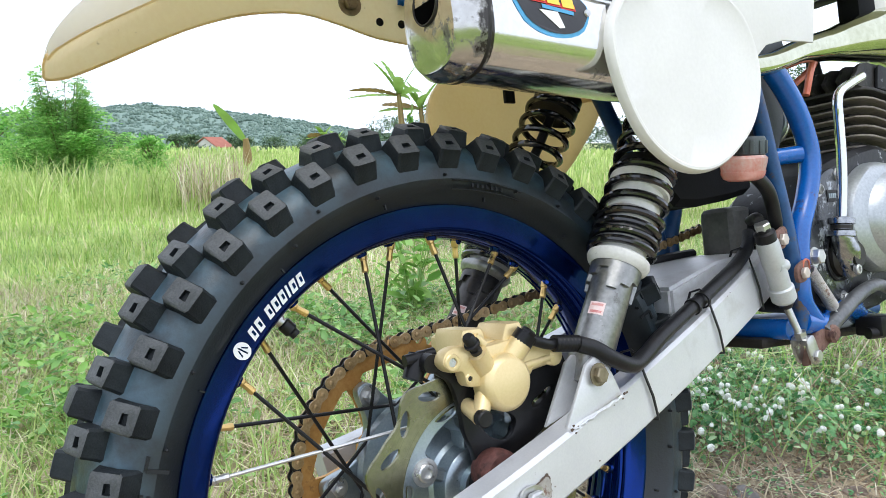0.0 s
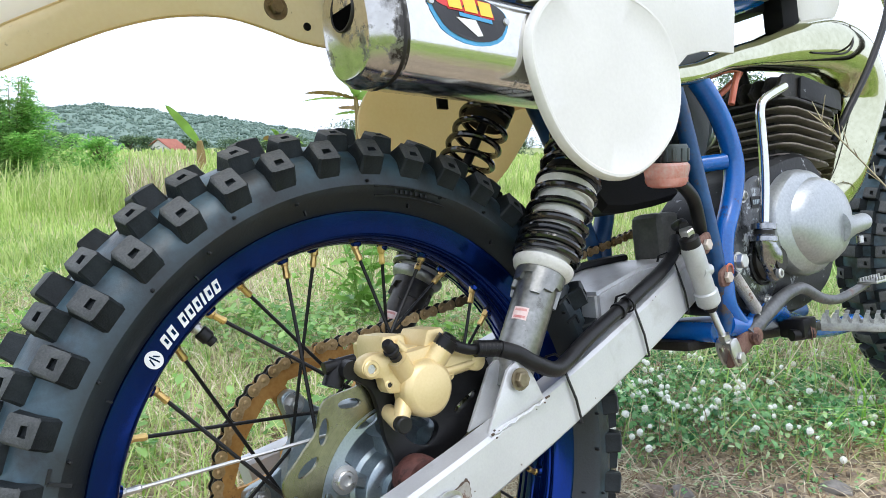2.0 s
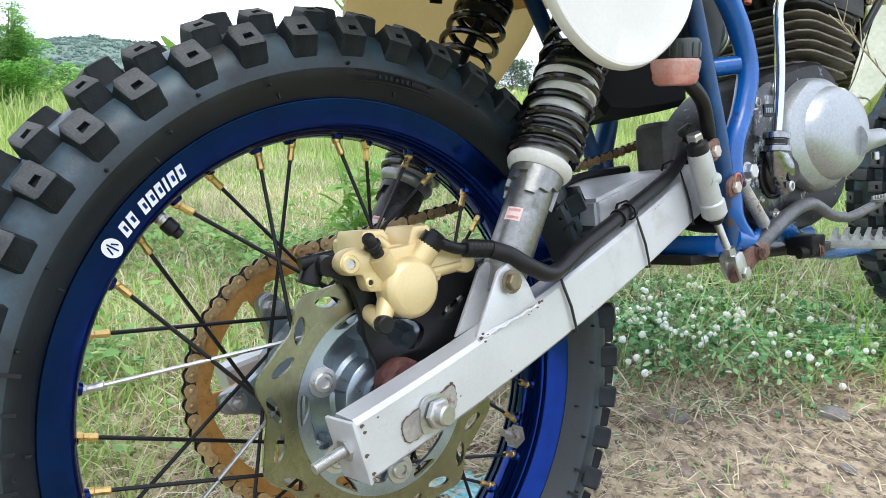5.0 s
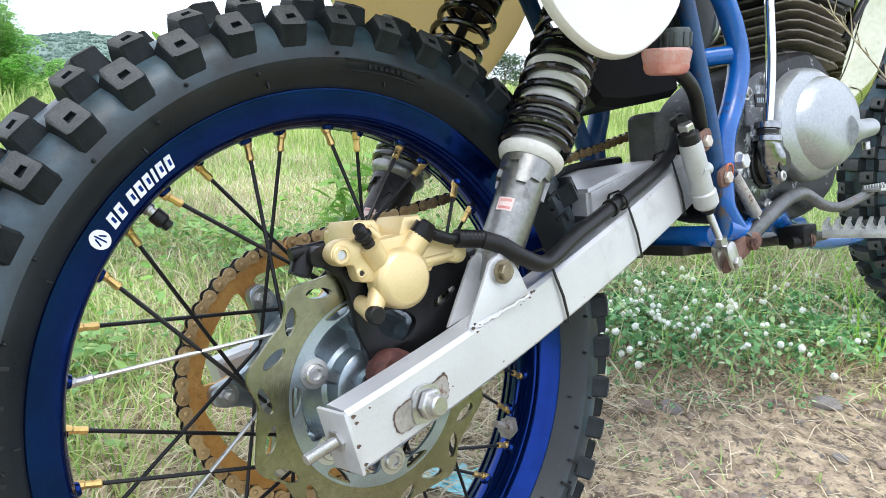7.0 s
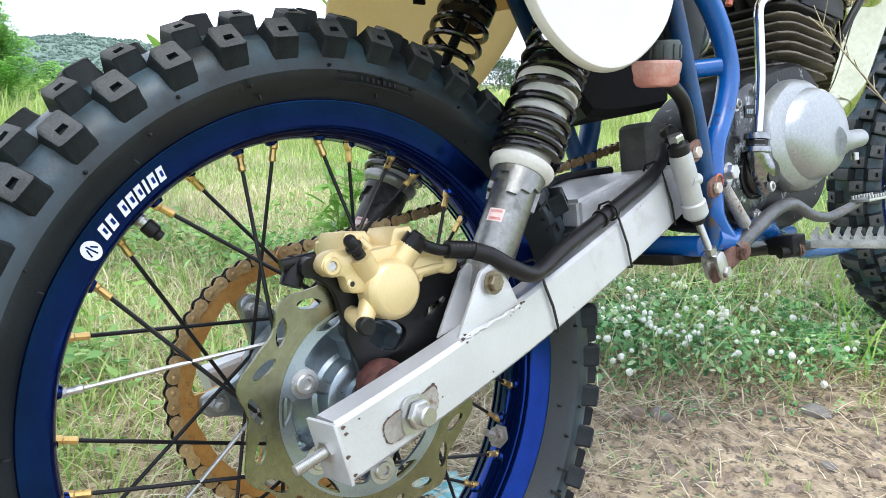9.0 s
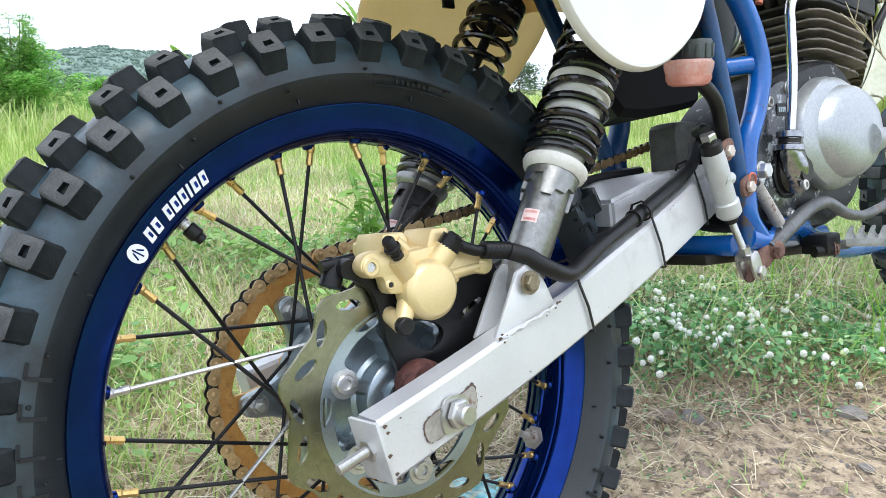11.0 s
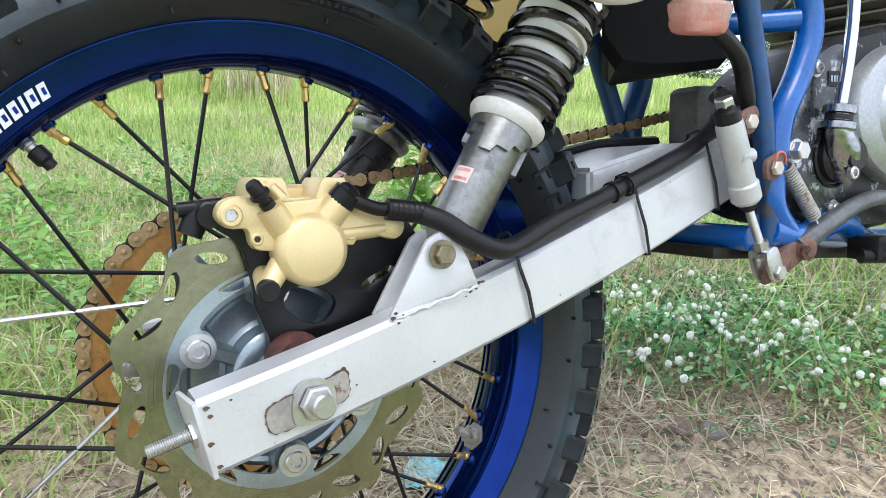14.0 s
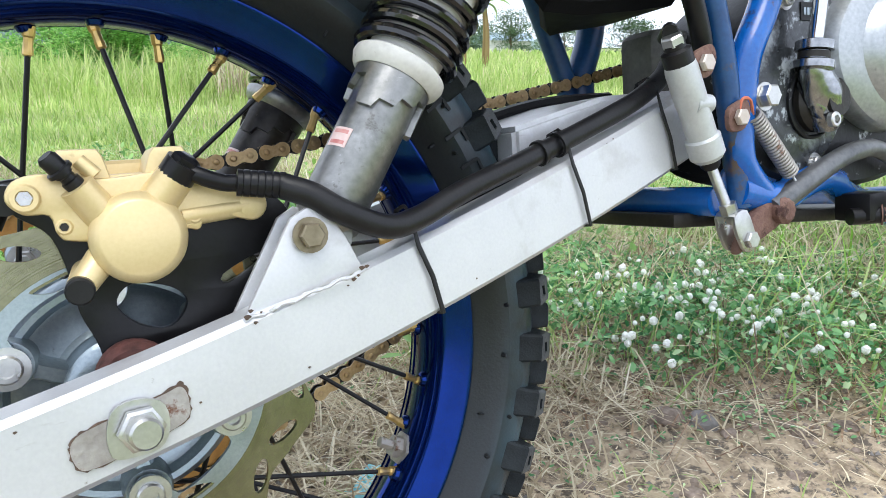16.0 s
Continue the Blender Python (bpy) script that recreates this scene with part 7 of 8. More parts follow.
def blades(name, x, y, h, w, lean, mat, label, flat=False, bend=0.5):
    """Grass: each blade a bent, tapered strip; one mesh."""
    n = len(x)
    ang = rng.uniform(0, 2 * np.pi, n)
    dirx, diry = np.cos(ang), np.sin(ang)
    px, py = -diry, dirx
    z = np.array([height(a, b) for a, b in zip(x, y)])
    l = lean * rng.uniform(0.2, 1.6, n)
    vs = np.zeros((n, 7, 3))
    for i, (s, ww) in enumerate(((0.0, 1.0), (0.4, 0.9), (0.75, 0.6))):
        if flat:
            along_, up_ = s * h, 0.004 + h * 0.16 * s * (1 - s) * rng.uniform(0, 1, n)
        else:
            along_, up_ = h * l * s ** (1 + bend * 2), h * s * np.sqrt(np.clip(1 - (l * s * 0.6) ** 2, 0.1, 1))
        cx, cy, cz = x + dirx * along_, y + diry * along_, z + up_
        for k, sg in enumerate((-1, 1)):
            vs[:, 2 * i + k] = np.stack([cx + sg * px * w * ww / 2, cy + sg * py * w * ww / 2, cz + (0.0 if flat else 0)], 1)
    if flat:
        vs[:, 6] = np.stack([x + dirx * h, y + diry * h, z + 0.004], 1)
    else:
        vs[:, 6] = np.stack([x + dirx * h * l, y + diry * h * l, z + h * np.sqrt(np.clip(1 - (l * 0.6) ** 2, 0.1, 1))], 1)
    base = (np.arange(n) * 7)[:, None]
    f = []
    for b in base[:, 0].tolist():
        f += [(b, b + 1, b + 3, b + 2), (b + 2, b + 3, b + 5, b + 4), (b + 4, b + 5, b + 6)]
    ob = from_lists(name, vs.reshape(-1, 3).tolist(), f, mat)
    return tagged(ob, label, "grass", kind="stuff")


def scatter(n, x0, x1, y0, y1, keep, fade=0.0):
    """Points in a rectangle, thinned by keep(x, y) in 0 to 1 and, over the width fade, towards its outline."""
    xs, ys = rng.uniform(x0, x1, n), rng.uniform(y0, y1, n)
    k = np.array([keep(a, b) for a, b in zip(xs, ys)])
    if fade:
        d = np.minimum(np.minimum(xs - x0, x1 - xs), np.minimum(ys - y0, y1 - ys))
        d = d + 0.5 * fade * np.array([patch(a, b, 1.3, 7.0) - 0.5 for a, b in zip(xs, ys)])
        k = k * np.clip(d / fade, 0, 1) ** 1.3
    k = k > rng.uniform(0, 1, n)
    return xs[k], ys[k]


def polar(n, d0, d1, a0, a1, power=1.0):
    """Points by distance and bearing from the motorcycle's rear."""
    d = d0 + (d1 - d0) * rng.uniform(0, 1, n) ** power
    a = np.radians(rng.uniform(a0, a1, n))
    return -0.3 + d * np.cos(a), -0.5 + d * np.sin(a)


def edge(x, y):
    """Positive on the overgrown side of the line where bare earth begins."""
    return max((y + 0.70 * (x - 0.67) - 0.27) / 1.22, 0.9 * (y - 0.16) - 1.1 * max(0.0, x + 0.05))


def patch(x, y, s, o):
    return 0.5 + 0.5 * noise.noise(Vector((x * s, y * s, o)))


def grow(x, y):
    e = edge(x, y) + 0.25 * (patch(x, y, 2.2, 3.0) - 0.5)
    return smooth_step(-0.05, 0.35, e)


def in_flowers(a, b):
    u = (a - 1.12) / 0.62
    v = (edge(a, b) - 0.30) / 0.30
    return smooth_step(1.25, 0.55, math.hypot(u, v) + 0.5 * (patch(a, b, 3.4, 31.0) - 0.5))


# the tall field, thin blades in the middle distance, broader far away
x, y = polar(30000, 1.1, 12.0, 100, 355, 1.1)
ragged = np.array([math.hypot(a + 0.3, b + 0.5) > 1.0 + 2.2 * patch(a, b, 0.9, 271.0) for a, b in zip(x, y)])
x, y = x[ragged], y[ragged]
blades("field_grass", x, y, rng.uniform(0.05, 0.2, len(x)), rng.uniform(0.012, 0.03, len(x)), 0.5, GRASS, "green grass of the open field behind the bare strip")
x, y = polar(52000, 2.4, 9.0, -5, 100, 1.15)
blades("field_grass", x, y, rng.uniform(0.5, 1.2, len(x)) * np.array([(0.045 + 0.032 * (math.hypot(a, b) - 2.4)) * (0.5 + 0.9 * patch(a, b, 0.8, 1.0)) for a, b in zip(x, y)]), rng.uniform(0.005, 0.011, len(x)), 0.35, GRASS, "tall yellow-green grass in an open field")
x, y = polar(30000, 8.0, 32.0, -5, 100, 1.3)
blades("field_grass", x, y, rng.uniform(0.14, 0.34, len(x)), rng.uniform(0.014, 0.03, len(x)), 0.4, GRASS, "tall yellow-green grass in an open field")
x, y = polar(16000, 28.0, 140.0, -5, 100, 1.4)
blades("field_grass", x, y, rng.uniform(0.2, 0.45, len(x)), rng.uniform(0.08, 0.22, len(x)), 0.4, GRASS, "distant yellow-green field grass")
x, y = polar(9000, 1.0, 2.3, 95, 350, 0.8)
keep_far = np.array([(a + 0.2) ** 2 * 0.55 + (b + 0.1) ** 2 for a, b in zip(x, y)]) > 0.75
blades("short_grass", x[keep_far], y[keep_far], rng.uniform(0.02, 0.08, keep_far.sum()), rng.uniform(0.003, 0.008, keep_far.sum()), 0.7, GRASS, "short grass round the bare patch")
# tufts of long reeds by the bush, green and dry
x, y = polar(1100, 6.0, 8.6, 72, 92)
blades("reeds", x, y, rng.uniform(0.2, 0.52, len(x)), rng.uniform(0.007, 0.013, len(x)), 0.6, GRASS, "long green reeds beside the bush")
x, y = polar(330, 6.0, 7.2, 71.5, 76)
blades("dry_reeds", x, y, rng.uniform(0.3, 0.58, len(x)), rng.uniform(0.006, 0.011, len(x)), 0.4, STRAW, "clump of dry tan reeds")
# near growth behind the wheel
x, y = scatter(125000, -2.2, 4.6, -0.9, 5.0, lambda a, b: grow(a, b) * (1 - 0.8 * in_flowers(a, b)) * (0.25 + 0.75 * patch(a, b, 1.6, 5.0)), 1.3)
blades("weed_grass", x, y, rng.uniform(0.02, 0.10, len(x)), rng.uniform(0.002, 0.005, len(x)), 0.9, GRASS_NEAR, "short green grass and weeds")
x, y = scatter(20000, 0.8, 3.8, -1.4, 2.0, lambda a, b: smooth_step(1.32, 1.9, a + 0.45 * b) * (0.3 + 0.7 * patch(a, b, 1.9, 8.0)), 0.8)
blades("weed_grass", x, y, rng.uniform(0.05, 0.22, len(x)), rng.uniform(0.002, 0.0045, len(x)), 1.1, GRASS_NEAR, "longer grass round the front wheel")
x, y = scatter(5000, 1.05, 2.4, -0.6, 0.4, lambda a, b: smooth_step(1.2, 1.5, a + 0.25 * b) * patch(a, b, 2.4, 17.0))
blades("straw_stalks", x, y, rng.uniform(0.05, 0.20, len(x)), rng.uniform(0.0014, 0.003, len(x)), 1.5, STRAW, "dry tan grass round the front wheel")
# a ragged clump in front of the front wheel
x, y = scatter(1100, 1.10, 1.75, -0.45, -0.06, lambda a, b: smooth_step(0.35, 0.65, patch(a, b, 4.5, 19.0)) * smooth_step(1.08, 1.3, a))
blades("grass_clump", x, y, rng.uniform(0.07, 0.24, len(x)), rng.uniform(0.0016, 0.0036, len(x)), 0.9, GRASS_NEAR, "ragged green grass in front of the wheel")
x, y = scatter(2400, 1.10, 1.9, -0.6, -0.06, lambda a, b: smooth_step(0.35, 0.65, patch(a, b, 4.5, 23.0)) * smooth_step(1.08, 1.3, a))
blades("dry_clump", x, y, rng.uniform(0.08, 0.28, len(x)), rng.uniform(0.0012, 0.0026, len(x)), 1.1, STRAW, "ragged dry grass in front of the wheel")
# straw lying about
x, y = scatter(40000, -1.0, 3.0, -0.7, 3.4, lambda a, b: (0.3 + 0.7 * smooth_step(-0.35, 0.05, edge(a, b)) * (1 - 0.5 * smooth_step(0.5, 1.2, edge(a, b)))) * smooth_step(0.25, 0.75, patch(a, b, 3.6, 12.0)))
blades("straw_litter", x, y, 0.005 + 0.060 * rng.uniform(0, 1, len(x)) ** 3.0, rng.uniform(0.0007, 0.0022, len(x)), 0.3, STRAW, "dry straw and grass litter on the earth", flat=True)
x, y = scatter(9000, 0.3, 2.8, -0.6, 2.6, lambda a, b: grow(a, b) * (1 - 0.7 * in_flowers(a, b)) * patch(a, b, 3.0, 15.0))
blades("straw_stalks", x, y, rng.uniform(0.03, 0.13, len(x)), rng.uniform(0.0012, 0.0028, len(x)), 1.3, STRAW, "upright dry grass stalks")


def leaves(name, cx, cy, cz, size, mat, label, category, tilt=0.8, kind="stuff", parent=None, long=1.7):
    """Small folded leaves, one mesh."""
    n = len(cx)
    a = rng.uniform(0, 2 * np.pi, n)
    t = rng.normal(0.15, tilt * 0.5, n)
    d = np.stack([np.cos(a) * np.cos(t), np.sin(a) * np.cos(t), np.sin(t)], 1)
    r = rng.normal(0, 1, (n, 3))
    r[:, 2] *= 1 - 0.6 * (tilt < 1)
    sdir = np.cross(d, np.array([0, 0, 1.0]) + 0.5 * tilt * r)
    sdir /= np.linalg.norm(sdir, axis=1)[:, None]
    up = np.cross(sdir, d)
    c = np.stack([cx, cy, cz], 1)
    s = np.asarray(size)[:, None]
    vs = np.zeros((n, 6, 3))
    vs[:, 0] = c
    vs[:, 1] = c + s * (0.35 * long * d + 0.42 * sdir + 0.10 * up)
    vs[:, 2] = c + s * (0.75 * long * d + 0.30 * sdir + 0.08 * up)
    vs[:, 3] = c + s * long * d - 0.06 * s * up
    vs[:, 4] = c + s * (0.75 * long * d - 0.30 * sdir + 0.08 * up)
    vs[:, 5] = c + s * (0.35 * long * d - 0.42 * sdir + 0.10 * up)
    f = []
    for b in range(0, n * 6, 6):
        f += [(b, b + 1, b + 2, b + 3), (b, b + 3, b + 4, b + 5)]
    ob = from_lists(name, vs.reshape(-1, 3).tolist(), f, mat, parent)
    if category:
        tagged(ob, label, category, kind=kind)
    return ob


# broad-leaved weeds behind the wheel
x, y = scatter(15000, -0.5, 2.4, 0.4, 2.6, lambda a, b: smooth_step(-0.45, 0.25, a) * grow(a, b) * smooth_step(0.50, 0.72, patch(a, b, 1.5, 21.0)))
leaves("weed_leaves", x, y, np.array([height(a, b) for a, b in zip(x, y)]) + rng.uniform(0.005, 0.09, len(x)), rng.uniform(0.007, 0.019, len(x)), WEED, "low broad-leaved green weeds", "weed")


# dense straw crumbs and bent stems on the bare strip, tangled stems over the flowers
x, y = scatter(26000, -0.4, 2.0, -0.8, 0.7, lambda a, b: (0.25 + 0.75 * smooth_step(0.3, 0.7, patch(a, b, 5.0, 111.0))) * smooth_step(0.5, -0.1, edge(a, b)))
blades("straw_crumbs", x, y, 0.003 + 0.030 * rng.uniform(0, 1, len(x)) ** 2.2, rng.uniform(0.0006, 0.0022, len(x)), 0.3, STRAW, "fine straw crumbs scattered on the earth", flat=True)
x, y = scatter(6000, -0.4, 2.0, -0.8, 0.9, lambda a, b: (0.2 + 0.8 * smooth_step(0.35, 0.7, patch(a, b, 4.0, 121.0))) * smooth_step(0.5, 0.0, abs(edge(a, b) + 0.05)))
blades("straw_tangle", x, y, rng.uniform(0.012, 0.06, len(x)), rng.uniform(0.0010, 0.0026, len(x)), 1.9, STRAW, "tangled dry stems at the edge of the weeds", bend=0.2)
x, y = scatter(5500, 0.3, 2.1, -0.5, 1.2, lambda a, b: smooth_step(-0.15, 0.25, edge(a, b)) * patch(a, b, 3.0, 131.0))
blades("grass_tangle", x, y, rng.uniform(0.03, 0.12, len(x)), rng.uniform(0.0018, 0.0042, len(x)), 1.7, GRASS_NEAR, "bent green grass stems among the white flowers", bend=0.3)
x, y = scatter(9000, 0.3, 2.1, -0.5, 1.2, lambda a, b: smooth_step(-0.15, 0.25, edge(a, b)) * smooth_step(0.42, 0.62, patch(a, b, 4.2, 181.0)))
blades("brown_stems", x, y, rng.uniform(0.03, 0.10, len(x)), rng.uniform(0.0012, 0.0028, len(x)), 1.8, BROWN_STEM, "tangled brown dead stems among the white flowers", bend=0.2)
x, y = scatter(6000, 0.3, 2.1, -0.5, 1.2, lambda a, b: smooth_step(-0.15, 0.25, edge(a, b)) * patch(a, b, 3.0, 141.0))
blades("straw_tangle", x, y, rng.uniform(0.04, 0.12, len(x)), rng.uniform(0.001, 0.0022, len(x)), 1.6, STRAW, "bent dry stems among the white flowers", bend=0.3)
# a belt of broken straw and chopped brown litter where the weeds end
x, y = scatter(8500, 0.2, 2.0, -0.6, 0.8, lambda a, b: smooth_step(-0.20, -0.02, edge(a, b)) * smooth_step(0.36, 0.10, edge(a, b)) * (0.2 + 0.8 * smooth_step(0.35, 0.65, patch(a, b, 4.4, 211.0))))
blades("straw_belt", x, y, rng.uniform(0.010, 0.045, len(x)), rng.uniform(0.0014, 0.0034, len(x)), 2.0, STRAW, "broken straw lying where the weeds end", bend=0.1)
x, y = scatter(9000, 0.2, 2.0, -0.6, 0.8, lambda a, b: smooth_step(-0.20, -0.02, edge(a, b)) * smooth_step(0.40, 0.12, edge(a, b)) * (0.2 + 0.8 * smooth_step(0.35, 0.65, patch(a, b, 4.0, 221.0))))
blades("brown_litter", x, y, rng.uniform(0.008, 0.035, len(x)), rng.uniform(0.0014, 0.0034, len(x)), 2.0, BROWN_STEM, "brown dead litter lying where the weeds end", bend=0.1)
x, y = scatter(7500, 0.2, 2.0, -0.7, 0.7, lambda a, b: smooth_step(-0.45, -0.05, edge(a, b)) * smooth_step(0.36, 0.10, edge(a, b)) * smooth_step(0.50, 0.66, patch(a, b, 6.0, 231.0)))
blades("grass_sprouts", x, y, rng.uniform(0.010, 0.035, len(x)), rng.uniform(0.0014, 0.0030, len(x)), 1.5, GRASS_NEAR, "short green grass sprouts on the bare earth", bend=0.2)
# long arching blades by the foot peg and the front wheel
x, y = scatter(620, 1.12, 2.0, -0.15, 0.62, lambda a, b: smooth_step(0.40, 0.62, patch(a, b, 4.0, 241.0)))
blades("arching_grass", x, y, rng.uniform(0.10, 0.26, len(x)), rng.uniform(0.0026, 0.0050, len(x)), 1.5, LUSH_BLADE, "long bright green arching grass blades", bend=0.6)
x, y = scatter(420, 1.12, 2.0, -0.2, 0.62, lambda a, b: smooth_step(0.40, 0.62, patch(a, b, 4.0, 251.0)))
blades("arching_straw", x, y, rng.uniform(0.10, 0.28, len(x)), rng.uniform(0.0018, 0.0034, len(x)), 1.6, STRAW, "long pale arching dry blades", bend=0.6)
# matted straw under and behind the rear wheel
x, y = scatter(5200, -0.15, 0.75, 0.02, 0.62, lambda a, b: smooth_step(0.28, 0.6, patch(a, b, 4.6, 201.0)), 0.12)
blades("straw_mat", x, y, rng.uniform(0.015, 0.075, len(x)), rng.uniform(0.0012, 0.0032, len(x)), 2.2, STRAW, "matted pale straw lying behind the wheel", bend=0.15)
# long kinked stems lying on the bare strip
bm = B()
x, y = scatter(330, 0.2, 1.9, -0.75, 0.7, lambda a, b: smooth_step(0.30, -0.05, edge(a, b)))
for a, b in zip(x, y):
    t, L = random.uniform(0, 6.28), random.uniform(0.03, 0.15)
    kinks, px_, py_ = [], a, b
    for k in range(random.randint(3, 5)):
        kinks.append((px_, py_, height(px_, py_) + random.uniform(0.001, 0.009)))
        t += random.uniform(-0.6, 0.6)
        px_, py_ = px_ + L / 4 * math.cos(t), py_ + L / 4 * math.sin(t)
    r = random.uniform(0.0006, 0.0016)
    tube(bm, kinks, [r, r, r * 0.5], 5)
tagged(part("dry_stems", bm, STRAW), "long kinked dry stems lying on the earth", "straw", kind="stuff")
# a dead forked weed on the bare strip
dead = tagged(new("dead_weed"), "pale dead forked weed standing in the litter", "weed")
wz = height(0.88, -0.315)
part("stem", tube(B(), smooth_path([(0.880, -0.315, wz - 0.01), (0.884, -0.317, wz + 0.025), (0.880, -0.313, wz + 0.052)], 5), [0.0026, 0.0022, 0.0030], 8), STRAW, dead)
for dx, dy, up, w in ((-0.010, 0.013, 0.050, 0.0024), (0.011, -0.012, 0.048, 0.0024), (0.020, -0.018, 0.020, 0.0034), (-0.004, 0.006, 0.018, 0.0030)):
    part("prong", tube(B(), smooth_path([(0.880, -0.313, wz + 0.050), (0.880 + 0.5 * dx, -0.313 + 0.5 * dy, wz + 0.052 + 0.45 * up), (0.880 + dx, -0.313 + dy, wz + 0.052 + up)], 5), [w, w, w * 0.9, w * 0.5], 8, flat=0.5), STRAW if up > 0.03 else BROWN_STEM, dead)
# bigger leaves in clumps close behind the wheel
for k in range(38):
    cx, cy = random.uniform(-0.3, 1.1), random.uniform(0.55, 1.9)
    if edge(cx, cy) < 0.1:
        continue
    n = random.randint(90, 220)
    r = random.uniform(0.05, 0.13)
    gx2, gy2 = rng.normal(cx, r, n), rng.normal(cy, r, n)
    leaves("weed_clump", gx2, gy2, height(cx, cy) + rng.uniform(0.005, random.uniform(0.05, 0.13), n), rng.uniform(0.009, 0.022, n), WEED if k % 3 else LUSH, "clump of low broad-leaved green weed", "weed", tilt=0.7)
# straw standing and lying through the short grass
x, y = scatter(42000, -1.3, 1.6, 0.2, 2.8, lambda a, b: smooth_step(-0.1, 0.25, edge(a, b)) * (0.25 + 0.75 * smooth_step(0.35, 0.65, patch(a, b, 2.6, 161.0))), 0.4)
blades("straw_tangle", x, y, rng.uniform(0.02, 0.09, len(x)), rng.uniform(0.0016, 0.0036, len(x)), 1.6, STRAW, "dry straw mixed into the short grass", bend=0.3)
x, y = scatter(30000, -1.5, 0.9, 0.2, 2.8, lambda a, b: smooth_step(-0.1, 0.25, edge(a, b)) * patch(a, b, 2.0, 171.0), 0.4)
blades("yellow_grass", x, y, rng.uniform(0.03, 0.11, len(x)), rng.uniform(0.002, 0.004, len(x)), 1.0, GRASS, "yellow-green field grass near the wheel")
# one tall bright weed
gz = height(0.85, 1.4)
cxs, cys, czs = [], [], []
for k in range(7):
    a = k * 2.4
    for s in np.linspace(0.3, 1.0, 9):
        cxs.append(0.85 + 0.07 * s * math.cos(a) + random.uniform(-0.015, 0.015))
        cys.append(1.4 + 0.07 * s * math.sin(a) + random.uniform(-0.015, 0.015))
        czs.append(gz + 0.30 * s * random.uniform(0.75, 1.05))
tall = tagged(new("tall_weed"), "tall bright green leafy weed standing in the grass", "weed")
leaves("foliage", np.array(cxs), np.array(cys), np.array(czs), rng.uniform(0.03, 0.05, len(cxs)), LUSH, "", "", tilt=0.9, parent=tall)
for k in range(7):
    a = k * 2.4
    part("stem", tube(B(), smooth_path([(0.85, 1.4, gz - 0.01), (0.85 + 0.03 * math.cos(a), 1.4 + 0.03 * math.sin(a), gz + 0.15), (0.85 + 0.07 * math.cos(a), 1.4 + 0.07 * math.sin(a), gz + 0.3)], 4), 0.002, 5), LUSH, tall)
# belt of matted straw between the weeds and the field
x, y = scatter(44000, -0.6, 3.4, 1.2, 3.0, lambda a, b: smooth_step(0.30, 0.55, patch(a, b, 1.7, 191.0)), 0.4)
blades("straw_mat", x, y, rng.uniform(0.02, 0.08, len(x)), rng.uniform(0.0022, 0.0045, len(x)), 1.7, STRAW, "matted pale straw lying in the short grass", bend=0.25)
# pale dry patches between the weeds and the tall field
x, y = scatter(60000, -0.2, 5.0, 1.2, 5.0, lambda a, b: smooth_step(0.34, 0.6, patch(a, b, 1.1, 91.0)) * smooth_step(0.6, 1.2, edge(a, b)) * smooth_step(-0.6, 0.3, a - 0.25 * b), 0.7)
blades("dry_grass", x, y, rng.uniform(0.02, 0.10, len(x)), rng.uniform(0.002, 0.0045, len(x)), 1.0, STRAW, "patches of dry tan grass in the field")


x, y = scatter(95000, 0.4, 2.0, -0.5, 1.2, lambda a, b: in_flowers(a, b) * (0.35 + 0.65 * patch(a, b, 6.0, 41.0)))
leaves("flower_foliage", x, y, np.array([height(a, b) + 0.060 * patch(a, b, 9.0, 261.0) ** 2 for a, b in zip(x, y)]) + rng.uniform(0.0, 0.030, len(x)), 0.0035 + 0.011 * rng.uniform(0, 1, len(x)) ** 1.5, CLOVER, "dense bluish-green leaves under white flowers", "weed", tilt=1.1, long=1.6)
x, y = scatter(22000, 0.2, 1.9, -0.7, 0.7, lambda a, b: smooth_step(-0.50, 0.08, edge(a, b)) * smooth_step(0.50, 0.72, patch(a, b, 5.0, 51.0)))
leaves("sprouts", x, y, np.array([height(a, b) for a, b in zip(x, y)]) + rng.uniform(0.001, 0.014, len(x)), rng.uniform(0.003, 0.007, len(x)), CLOVER, "small green sprouts on bare earth", "weed")

# white globe flowers, each on its stem
bm = B()
bmesh.ops.create_icosphere(bm, subdivisions=3, radius=0.0050)
floret = random.Random(3)
for v in bm.verts:
    v.co *= floret.choice((0.90, 0.98, 1.06)) + 0.2 * noise.noise(v.co * 500)
    v.co.z *= 1.12
head_me = bpy.data.meshes.new("flower_head")
bm.to_mesh(head_me)
bm.free()
head_me.materials.append(PETAL)
bm = tube(B(), smooth_path([(0, 0, -1.0), (0.04, 0.0, -0.5), (0, 0, 0)], 3), 0.012, 5)
stem_me = bpy.data.meshes.new("stem")
bm.to_mesh(stem_me)
bm.free()
stem_me.materials.append(GRASS_NEAR)
x, y = scatter(3400, 0.4, 1.95, -0.5, 1.1, lambda a, b: 0.85 * in_flowers(a, b) * smooth_step(0.25, 0.6, patch(a, b, 5.0, 61.0)))
